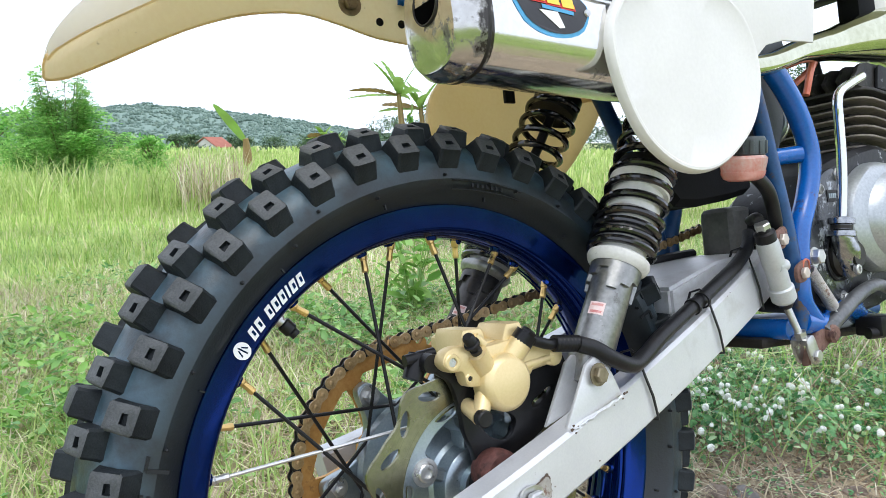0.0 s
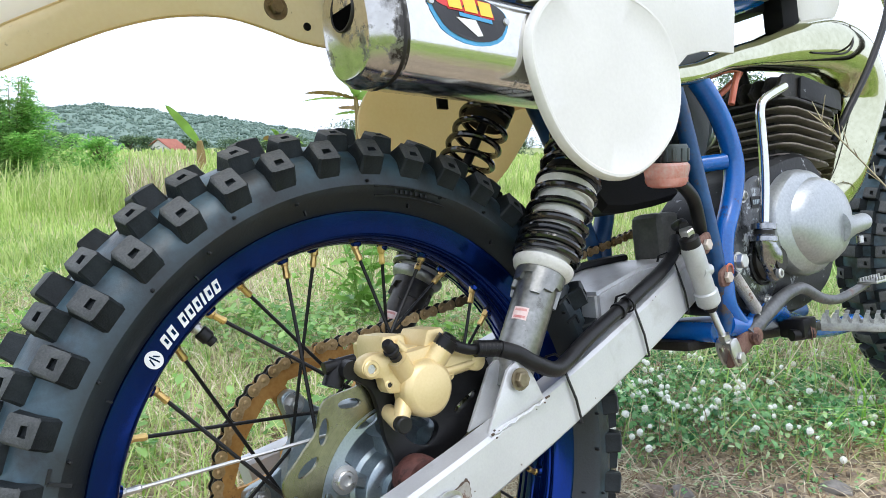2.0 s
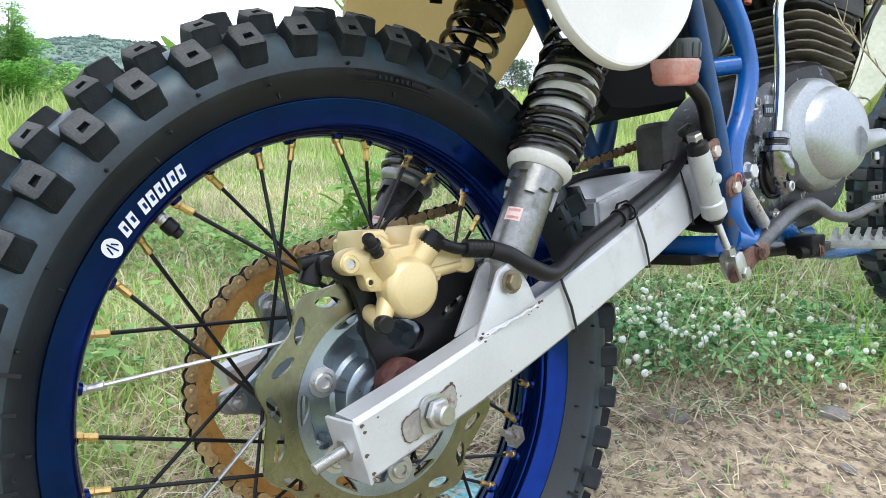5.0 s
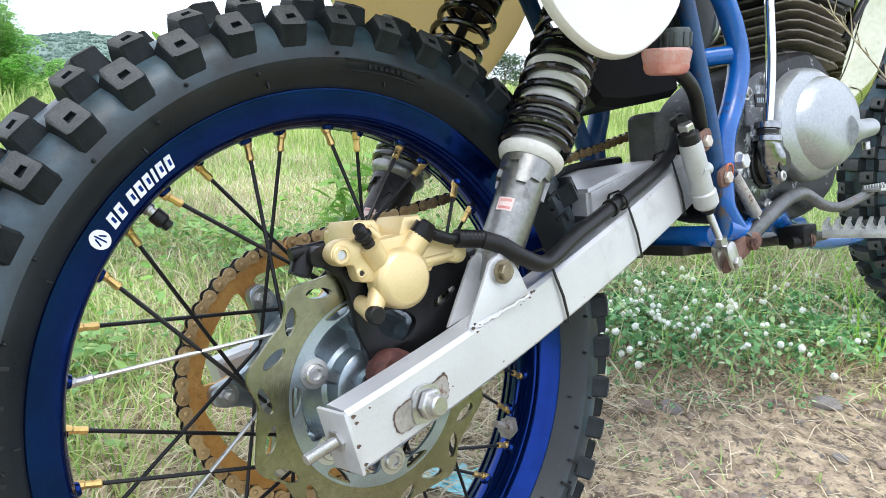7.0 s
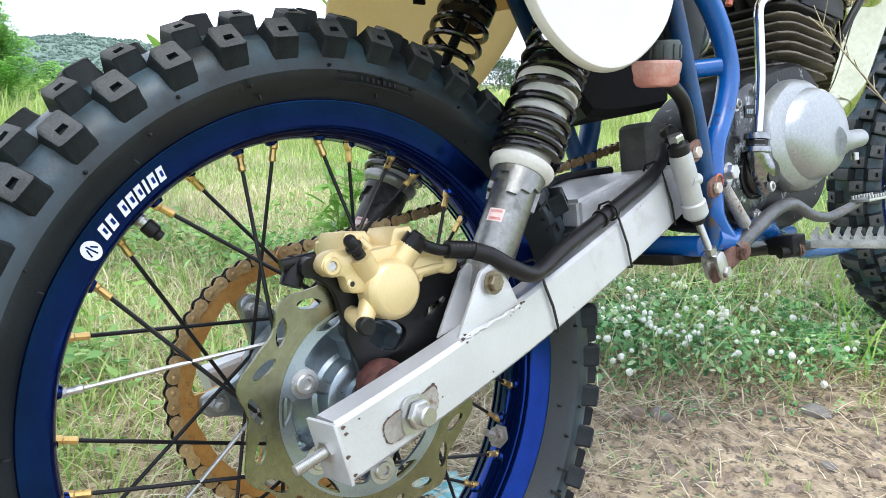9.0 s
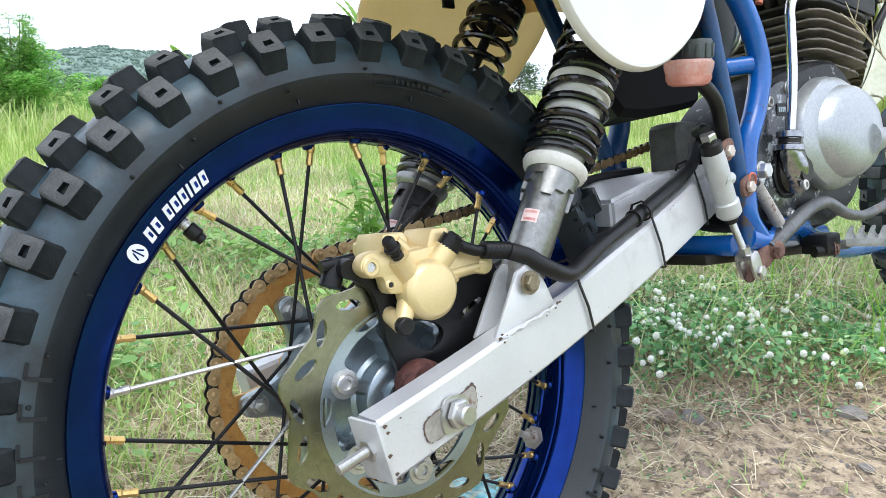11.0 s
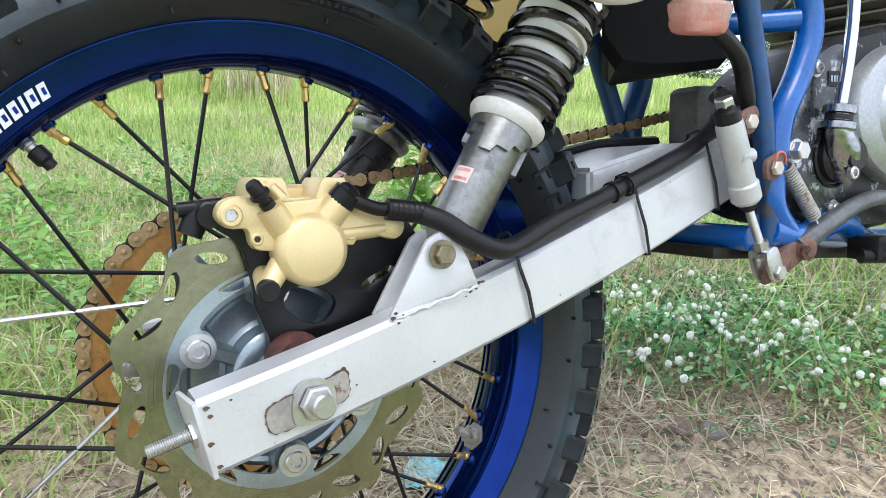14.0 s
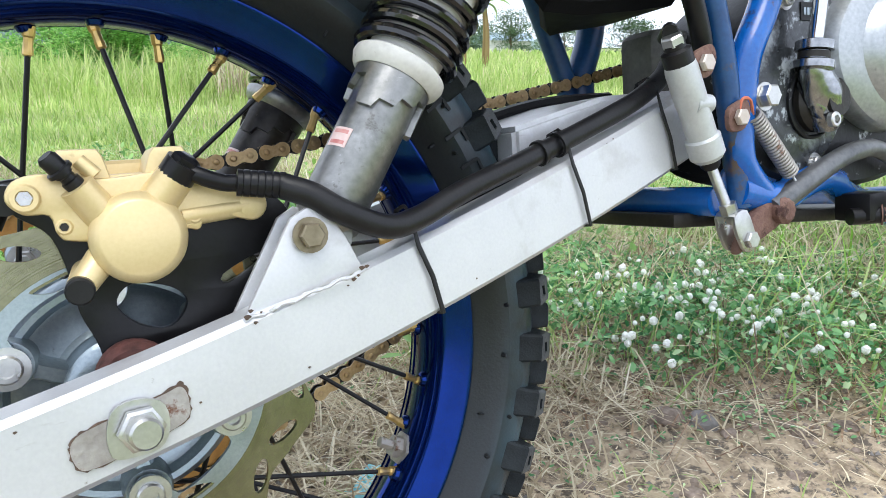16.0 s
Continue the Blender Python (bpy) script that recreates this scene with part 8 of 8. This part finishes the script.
for a, b in sorted(zip(x, y), key=lambda q: math.hypot(q[0] - 0.7, q[1] + 0.1) + 0.5 * random.random())[:298]:
    hh = 0.022 + 0.036 * random.random()
    fl = tagged(new("globe_flower"), "small white globe-shaped wild flower on a thin stem", "flower", "white flowers in the weeds")
    fl.matrix_basis = Matrix.Translation((a, b, height(a, b))) @ pose(0, 0, 0, random.uniform(-18, 18), random.uniform(-18, 18), random.uniform(0, 360))
    s = new("stem", stem_me)
    s.parent, s.matrix_basis = fl, Matrix.Translation((0, 0, hh)) @ Matrix.Diagonal((0.07, 0.07, hh, 1))
    q = new("flower_head", head_me)
    k = random.uniform(0.7, 1.35)
    q.parent, q.matrix_basis = fl, Matrix.Translation((0, 0, hh + 0.004)) @ Matrix.Diagonal((k, k, k, 1))

# stones and clods
STONE = surf("grey_stone", (0.16, 0.15, 0.14), (0.3, 0.28, 0.26), 40, 0.85, 0, 0.6, 200, rand=0.4)
CLOD = surf("earth_clod", (0.13, 0.098, 0.075), (0.34, 0.27, 0.215), 40, 0.95, 0, 0.8, 200, rand=0.4)
for i, (a, b, s) in enumerate(((0.675, 0.155, 0.022), (0.715, 0.130, 0.020), (0.93, -0.030, 0.020), (0.86, 0.02, 0.013), (1.12, -0.12, 0.012), (0.78, -0.12, 0.010), (0.58, 0.02, 0.011), (1.02, -0.2, 0.012))):
    bm = B()
    bmesh.ops.create_icosphere(bm, subdivisions=3, radius=1.0)
    for v in bm.verts:
        v.co *= 1 + 0.35 * noise.noise(v.co * 1.3 + Vector((i * 3.1, 0, 0))) + 0.08 * noise.noise(v.co * 5)
    bm.transform(Matrix.Diagonal((s * 1.3, s, s * 0.6, 1)))
    o = part("stone" if i % 3 else "earth_clod", bm, STONE if i % 3 else CLOD, None)
    o.matrix_basis = Matrix.Translation((a, b, height(a, b) - s * 0.05)) @ pose(0, 0, 0, 0, 0, i * 47)
    tagged(o, "small rounded grey stone half sunk in dry earth" if i % 3 else "dark crumbly clod of dry earth on the ground", "stone" if i % 3 else "clod")
n = 16000
x, y = scatter(n, -0.3, 1.9, -0.7, 0.9, lambda a, b: smooth_step(0.35, -0.1, edge(a, b)) * (0.3 + 0.7 * patch(a, b, 4.0, 71.0)))
bv, bf = [], []
for a, b in zip(x, y):
    s = 0.0009 + 0.0048 * random.random() ** 4
    z = height(a, b)
    k = len(bv)
    r = random.random() * 6
    for j in range(4):
        bv.append((a + s * math.cos(r + j * 1.57) * random.uniform(0.7, 1.3), b + s * math.sin(r + j * 1.57) * random.uniform(0.7, 1.3), z - s * 0.2))
    bv.append((a, b, z + s * random.uniform(0.5, 1.0)))
    bf += [(k, k + 1, k + 4), (k + 1, k + 2, k + 4), (k + 2, k + 3, k + 4), (k + 3, k, k + 4)]
tagged(from_lists("gravel", bv, bf, STONE, smooth=False), "fine gravel and crumbs on dry earth", "gravel", kind="stuff")

# crumbly lumps of darker earth
cv, cf = [], []
x, y = scatter(15000, -0.2, 1.9, -0.8, 0.7, lambda a, b: smooth_step(0.35, -0.05, edge(a, b)) * (0.15 + 0.85 * smooth_step(0.35, 0.65, patch(a, b, 5.0, 151.0))))
for a, b in zip(x, y):
    s = random.uniform(0.007, 0.015) if random.random() < 0.012 else 0.0012 + 0.0095 * random.random() ** 4.5
    lump = bmesh.new()
    bmesh.ops.create_icosphere(lump, subdivisions=2 if s > 0.006 else 1, radius=1.0)
    o = Vector((a * 7, b * 7, 0))
    base = len(cv)
    for v in lump.verts:
        q = v.co * (1 + 0.5 * noise.noise(v.co * 1.6 + o))
        cv.append((a + q.x * s * 1.2, b + q.y * s, height(a, b) + q.z * s * 0.6))
    cf += [tuple(base + v.index for v in f.verts) for f in lump.faces]
    lump.free()
tagged(from_lists("earth_lumps", cv, cf, CLOD, smooth=False), "crumbly dark lumps of dry earth", "soil", kind="stuff")

# crumpled blue plastic scrap behind the wheel
bm = B()
bmesh.ops.create_grid(bm, x_segments=22, y_segments=22, size=0.045)
for v in bm.verts:
    p = v.co.copy()
    v.co.z = 0.012 + 0.015 * noise.noise(p * 34) + 0.009 * noise.noise(p * 80)
    v.co.x += 0.012 * noise.noise(p * 40 + Vector((5, 0, 0)))
ex = bmesh.ops.solidify(bm, geom=list(bm.faces), thickness=0.0006)
scrap = part("plastic_wrapper", bm, surf("cyan_wrapper", (0.03, 0.48, 0.6), (0.5, 0.8, 0.85), 45, 0.3, 0, 0.2, 120), None)
scrap.matrix_basis = Matrix.Translation((0.288, 0.195, height(0.288, 0.195) - 0.002)) @ pose(0, 0, 0, 0, 0, 30)
tagged(scrap, "crumpled light blue plastic wrapper lying on straw", "litter")


# long dry stalk leaning across in front of the exhaust
def stalk(name, pts, r, label, heads=0):
    bm = tube(B(), smooth_path(pts, 8), [r, r, r * 0.6], 6)
    o = part(name, bm, STRAW, None)
    tagged(o, label, "grass stalk")
    if heads:
        path = smooth_path(pts, 8)
        bm = B()
        for i in range(heads):
            q = path[-1 - i % 9]
            tube(bm, [q, q + Vector((random.uniform(-0.05, -0.01), random.uniform(-0.012, 0.012), random.uniform(0.0, 0.035)))], [0.0009, 0.0005], 4)
        part("seed_head", bm, STRAW, o)
    return o


bm_bike = bike.matrix_basis @ Matrix.Translation((0, 0, BASE))


def bike_pt(p):
    return bm_bike @ Vector(p)


stalk("grass_stalk", [bike_pt((1.36, -0.12, -0.17)), bike_pt((1.112, -0.12, 0.107)), bike_pt((0.881, -0.12, 0.233)), bike_pt((0.70, -0.12, 0.325))], 0.0016, "dry foxtail grass stalk leaning beside the front wheel", 14)
for i in range(90):
    a = random.uniform(1.2, 1.95)
    b = random.uniform(-0.45, 0.12) - 0.1 * (a - 1.3)
    L = random.uniform(0.12, 0.38)
    t = random.uniform(0, 6.28)
    stalk("grass_stalk", [(a, b, height(a, b)), (a + 0.45 * L * math.cos(t), b + 0.45 * L * math.sin(t), height(a, b) + 0.3 * L), (a + L * math.cos(t), b + L * math.sin(t), height(a, b) + random.uniform(0.15, 0.5) * L)], 0.0014, "dry tan grass stalk in the weeds by the wheel")


# ---- plants and distance ----
def bush(cx, cy, h, w, n, mat, name, label, category, leaf, clumps=60, trunk=0.03):
    """A shrub or tree: tapered trunk, limbs, and a ragged crown of leaf clumps."""
    z0 = height(cx, cy)
    root = tagged(new(name), label, category)
    root.matrix_basis = Matrix.Translation((cx, cy, z0))
    bm = tube(B(), smooth_path([(0, 0, -0.05), (0.03 * h, 0.01 * h, 0.3 * h), (-0.01 * h, 0.02 * h, 0.62 * h)], 4), [trunk, trunk * 0.75, trunk * 0.35], 8)
    part("trunk", bm, BARK, root)
    cl = []
    for i in range(clumps):
        a = random.uniform(0, 2 * math.pi)
        u = random.random()
        zz = h * (0.12 + 0.86 * u)
        rr = w * 0.5 * math.sqrt(random.random()) * (1.0 - 0.75 * max(0, u - 0.35)) * random.uniform(0.7, 1.15)
        cl.append(Vector((rr * math.cos(a), rr * math.sin(a), zz)))
    for i in range(0, clumps, max(1, clumps // 14)):
        c = cl[i]
        part("limb", tube(B(), smooth_path([(0.01 * h, 0.01 * h, min(0.55 * h, c.z * 0.6)), (c.x * 0.5, c.y * 0.5, c.z * 0.82), c], 3), [trunk * 0.4, trunk * 0.25, trunk * 0.1], 6), BARK, root)
    idx = rng.integers(0, clumps, n)
    sig = 0.075 * w
    pts = np.array([tuple(c) for c in cl])[idx] + rng.normal(0, 1, (n, 3)) * np.array([sig * 1.25, sig * 1.25, sig * 0.55])
    leaves("crown", pts[:, 0], pts[:, 1], np.maximum(pts[:, 2], 0.02), rng.uniform(0.6, 1.4, n) * leaf, mat, "", "", tilt=0.9, parent=root, long=2.3)
    return root


def at(bearing, d):
    return -0.35 + d * math.cos(radians(bearing)), -0.51 + d * math.sin(radians(bearing))


def feathery_shrub(cx, cy, h, w, label):
    """A shrub of slender stems that carry flat tiers of pinnate leaves, dense below and open at the top."""
    z0 = height(cx, cy)
    root = tagged(new("shrub"), label, "shrub")
    root.matrix_basis = Matrix.Translation((cx, cy, z0))
    part("trunk", tube(B(), smooth_path([(0, 0, -0.05), (0.02, 0.01, 0.25 * h), (-0.01, 0.02, 0.5 * h)], 4), [0.03, 0.022, 0.012], 8), BARK, root)
    pts, sizes = [], []
    for i in range(46):
        a, r = random.uniform(0, 2 * math.pi), 0.5 * w * math.sqrt(random.random())
        top = h * (1.04 - 0.62 * (r / (0.5 * w)) ** 1.6) * random.uniform(0.78, 1.02)
        if i < 7:
            top, r = h * random.uniform(0.96, 1.12), r * 0.6
        tip = Vector((r * math.cos(a), r * math.sin(a), top))
        stem = smooth_path([(0.0, 0.0, 0.12 * h), (tip.x * 0.55, tip.y * 0.55, tip.z * 0.55), tip], 10)
        part("limb", tube(B(), stem, [0.008, 0.006, 0.0025], 5), BARK, root)
        for c in stem[3:]:
            open_top = c.z > 0.86 * h
            for k in range(2 if open_top else 5):
                b = a + random.uniform(-1.9, 1.9)
                L = random.uniform(0.10, 0.24) * (0.7 if open_top else 1.0)
                rise = random.uniform(-0.1, 0.35)
                for s in np.linspace(0.15, 1.0, 7):
                    for e in (-1, 1):
                        d = e * 0.022 * (1.1 - 0.5 * s)
                        pts.append((c.x + L * s * math.cos(b) - d * math.sin(b), c.y + L * s * math.sin(b) + d * math.cos(b), max(0.03, c.z + L * (rise * s - 0.45 * s * s))))
                        sizes.append(random.uniform(0.014, 0.023))
    pts = np.array(pts)
    leaves("crown", pts[:, 0], pts[:, 1], pts[:, 2], np.array(sizes), BUSH, "", "", tilt=0.5, parent=root, long=2.2)


feathery_shrub(*at(83.0, 9.6), 1.24, 1.5, "feathery green shrub standing in the tall grass")
bush(*at(87.5, 11.5), 0.95, 1.6, 4500, BUSH, "shrub", "dense green shrub in the field edge", "shrub", 0.03, 60)
bush(*at(77.5, 10.5), 0.62, 0.7, 2200, BUSH, "shrub", "small light green shrub in the field", "shrub", 0.026, 40)
for bearing, d, h, w in ((30.3, 34, 3.9, 3.6), (33.5, 40, 3.6, 4.0), (25, 46, 4.2, 5), (20, 60, 5.0, 7), (15, 55, 4.6, 6), (10, 70, 6, 8), (37, 75, 4.8, 6), (42, 90, 5.0, 8), (47, 95, 5.2, 8), (52, 85, 5.6, 6), (56, 70, 4.4, 5), (59.5, 100, 5.4, 9), (5, 60, 5, 7)):
    bush(*at(bearing, d), h, w, 4200, FARTREE, "tree", "distant leafy green tree at the field edge", "tree", 0.10 * w / 5, 70, 0.10)
for i, (bearing, d, h, w) in enumerate(((75.6, 118, 3.6, 4.2), (74.6, 112, 3.3, 3.4), (71.6, 122, 3.7, 4), (70.8, 116, 3.2, 4), (77.4, 120, 3.9, 3), (68.5, 130, 3.6, 6), (66.0, 125, 3.6, 6), (63.5, 120, 3.8, 6), (79.5, 118, 3.8, 6), (61.5, 110, 3.4, 5))):
    bush(*at(bearing, d), h, w, 1600, FARTREE, "tree", "dark rounded tree beside the village house", "tree", 0.19, 40, 0.10)

# forested hill
def hill_point(b, u):
    """A point of the hill by bearing and by how far up and back it lies, from 0 to 1."""
    prof = float(np.interp(b, [52, 60, 64, 67, 70, 74, 77.6, 81, 84, 87, 92, 106], [0.2, 0.6, 1.15, 1.6, 2.05, 2.3, 2.65, 2.4, 1.95, 1.85, 1.5, 0.6]))
    x, y = at(b, 520 + 420 * u)
    top = (0.58 + 820 * math.tan(radians(prof)) + 3) * smooth_step(0, 0.8, u)
    bump = 7.0 * noise.noise(Vector((x * 0.011, y * 0.011, 2))) + 5.0 * noise.noise(Vector((x * 0.06, y * 0.06, 4)))
    return Vector((x, y, -4.0 + top + bump * smooth_step(0, 0.3, u) * 0.75))


bm = B()
cols = [[bm.verts.new(hill_point(b, u)) for u in np.linspace(0, 1, 30)] for b in np.linspace(52, 106, 260)]
for a, b in zip(cols, cols[1:]):
    for j in range(len(a) - 1):
        bm.faces.new((a[j], b[j], b[j + 1], a[j + 1]))
# Pale bluish greens: distance haze is mixed into the hill's colour.
HILL_HAZED = surf("hill_forest", (0.15, 0.225, 0.19), (0.20, 0.28, 0.235), 0.09, 0.9, 0, 0.0, 0.5, spots=(0.26, 0.33, 0.2), spot_scale=0.05, spot_amount=0.35)
hill = tagged(part("hill_backdrop", bm, HILL_HAZED), "wooded hill far behind the village", "hill", kind="structure")

# tree crowns that make up the forest on the hill
hv, hf = [], []
crown = bmesh.new()
bmesh.ops.create_icosphere(crown, subdivisions=1, radius=1.0)
cverts, cfaces = [v.co.copy() for v in crown.verts], [tuple(v.index for v in f.verts) for f in crown.faces]
crown.free()
for k in range(13000):
    x, y, z = hill_point(random.uniform(56, 104), 0.04 + 0.84 * random.random())
    r, o = random.uniform(0.7, 2.0), len(hv)
    q = Vector((random.uniform(0, 99), k, 0))
    for v in cverts:
        j = 1 + 0.45 * noise.noise(v * 1.7 + q)
        hv.append((x + v.x * r * j, y + v.y * r * j, z + 0.1 * r + v.z * r * j * random.uniform(0.8, 1.2)))
    hf += [tuple(o + i for i in f) for f in cfaces]
# Crown greens are paled and blued to carry the distance haze.
tagged(from_lists("hill_forest", hv, hf, leafy("hazy_forest_leaves", (0.160, 0.245, 0.205), (0.20, 0.290, 0.24), (0.24, 0.33, 0.26), 0.9, 0.3)), "green forest covering the far hill, haze mixed into its colours", "forest", kind="stuff")

# village house with a red roof
hx, hy = at(73.1, 118)
house = tagged(new("house"), "small white village house with a red tiled roof", "house")
house.matrix_basis = Matrix.Translation((hx, hy, height(hx, hy))) @ pose(0, 0, 0, 0, 0, 40)
PLASTER = surf("white_plaster", (0.62, 0.61, 0.58), (0.72, 0.71, 0.68), 1.5, 0.85, 0, 0.1, 8)
ROOF = surf("red_roof_tiles", (0.3, 0.09, 0.06), (0.42, 0.16, 0.11), 1.2, 0.8, 0, 0.4, 9)
bm = B()
skin(bm, [[(x, -2.0, 0), (x, 2.0, 0), (x, 2.0, 1.9), (x, 0, 3.2), (x, -2.0, 1.9)] for x in (-2.2, 2.2)])
part("wall", bm, PLASTER, house)
for s in (-1, 1):
    bm = B()
    skin(bm, [[(x, s * 2.4, 1.72), (x, 0, 3.32), (x, 0, 3.44), (x, s * 2.4, 1.84)] for x in (-2.45, 2.45)])
    part("roof", bm, ROOF, house)
bm = B()
skin(bm, [[(x, -4.2, 1.1), (x, -2.0, 1.75), (x, -2.0, 1.85), (x, -4.2, 1.2)] for x in (-1.4, 2.2)])
part("porch_roof", bm, ROOF, house)
part("window", box(B(), (0.9, 0.06, 0.8), Matrix.Translation((0.4, -2.02, 1.1))), AIRBOX, house)
part("door", box(B(), (0.8, 0.06, 1.7), Matrix.Translation((-1.1, -2.02, 0.85))), BARK, house)
hx, hy = at(56.2, 92)
shed = tagged(new("house"), "low pale blue-roofed house at the field edge", "house")
shed.matrix_basis = Matrix.Translation((hx, hy, height(hx, hy))) @ pose(0, 0, 0, 0, 0, -20)
part("wall", box(B(), (5, 3, 2.6), Matrix.Translation((0, 0, 1.3)), 0.05), PLASTER, shed)
bm = B()
skin(bm, [[(x, -2.0, 2.5), (x, 0, 3.4), (x, 2.0, 2.5), (x, 0, 3.25)] for x in (-2.8, 2.8)])
part("roof", bm, surf("faded_blue_roof", (0.3, 0.4, 0.5), (0.4, 0.5, 0.58), 1.2, 0.6), shed)


# banana plants
def banana_leaf(m, L, W, droop, mat, parent, rag=0.0):
    bm = B()
    n = 22
    rows = []
    for i in range(n + 1):
        s = i / n
        wv = W * (math.sin(math.pi * min(1, s * 0.93 + 0.05)) ** 0.6) * (1 if s < 0.98 else 0.2)
        c = Vector((L * s * math.cos(droop * s * 0.7), 0, L * s * math.sin(-droop * s * 0.7) * 0.9))
        j = 1 - rag * (i % 3 == 0) * random.random()
        rows.append([c + Vector((0, -wv * j, 0.18 * wv)), c, c + Vector((0, wv * j, 0.18 * wv))])
    vs = [[bm.verts.new(m @ q) for q in r] for r in rows]
    for a, b in zip(vs, vs[1:]):
        for k in range(2):
            bm.faces.new((a[k], a[k + 1], b[k + 1], b[k]))
    bmesh.ops.solidify(bm, geom=list(bm.faces), thickness=0.004)
    return part("leaf", bm, mat, parent)


bx, by = at(70.6, 15)
sprout = tagged(new("banana_plant"), "young banana shoot with one furled bright green leaf", "banana plant")
sprout.matrix_basis = Matrix.Translation((bx, by, height(bx, by)))
part("pseudostem", tube(B(), smooth_path([(0, 0, 0), (0.0, 0.02, 0.35), (-0.03, 0, 0.62)], 4), [0.10, 0.085, 0.05], 10), BANANA_DRY, sprout, "dry tan sheathed stem")
yaw = Matrix.Rotation(radians(70.6 + 90), 4, "Z")
banana_leaf(Matrix.Translation((-0.03, 0, 0.55)) @ yaw @ Matrix.Rotation(radians(-55), 4, "Y") @ Matrix.Rotation(radians(65), 4, "X"), 0.95, 0.095, 0.25, BANANA, sprout)
for k, (bearing, d, s) in enumerate(((58.7, 13.0, 1.0), (57.0, 13.6, 0.85), (64.6, 17.0, 0.46), (63.6, 18.0, 0.42))):
    bx, by = at(bearing, d)
    p = tagged(new("banana_plant"), "banana plant with ragged leaves and a hanging fruit bunch" if k == 0 else "slender banana plant with torn drooping leaves" if k == 1 else "low young banana plant with yellow-green leaves", "banana plant")
    p.matrix_basis = Matrix.Translation((bx, by, height(bx, by))) @ pose(0, 0, 0, 0, 0, bearing + 90)
    part("pseudostem", tube(B(), smooth_path([(0, 0, 0), (0.0, 0.03, 0.8 * s), (0.06, 0, 1.45 * s)], 4), [0.075, 0.06, 0.035], 10), BANANA_DRY, p)
    for a, up, L, dr, mat in ((0, 62, 0.75, 0.3, BANANA), (175, 68, 0.75, 0.3, BANANA), (185, 40, 0.6, 1.2, BANANA), (8, 15, 0.9, 0.3, BANANA_DRY), (-6, 4, 0.95, 0.2, BANANA), (170, 10, 0.5, 1.8, BANANA), (90, 60, 0.6, 0.8, BANANA), (20, 75, 0.7, 0.4, BANANA)):
        banana_leaf(Matrix.Translation((0.05, 0, 1.38 * s)) @ Matrix.Rotation(radians(a), 4, "Z") @ Matrix.Rotation(radians(-up), 4, "Y") @ Matrix.Rotation(radians(random.uniform(-50, 50)), 4, "X"), L * s, 0.10, dr, mat, p, 0.5)
    if k == 0:
        bm = B()
        for i in range(14):
            c = Vector((-0.14 + random.uniform(-0.05, 0.05), random.uniform(-0.04, 0.04), 1.02 + random.uniform(-0.09, 0.09)))
            tube(bm, [c, c + Vector((random.uniform(-0.02, 0.02), 0, -0.08))], 0.016, 6)
        part("fruit_bunch", bm, BUSH, p)
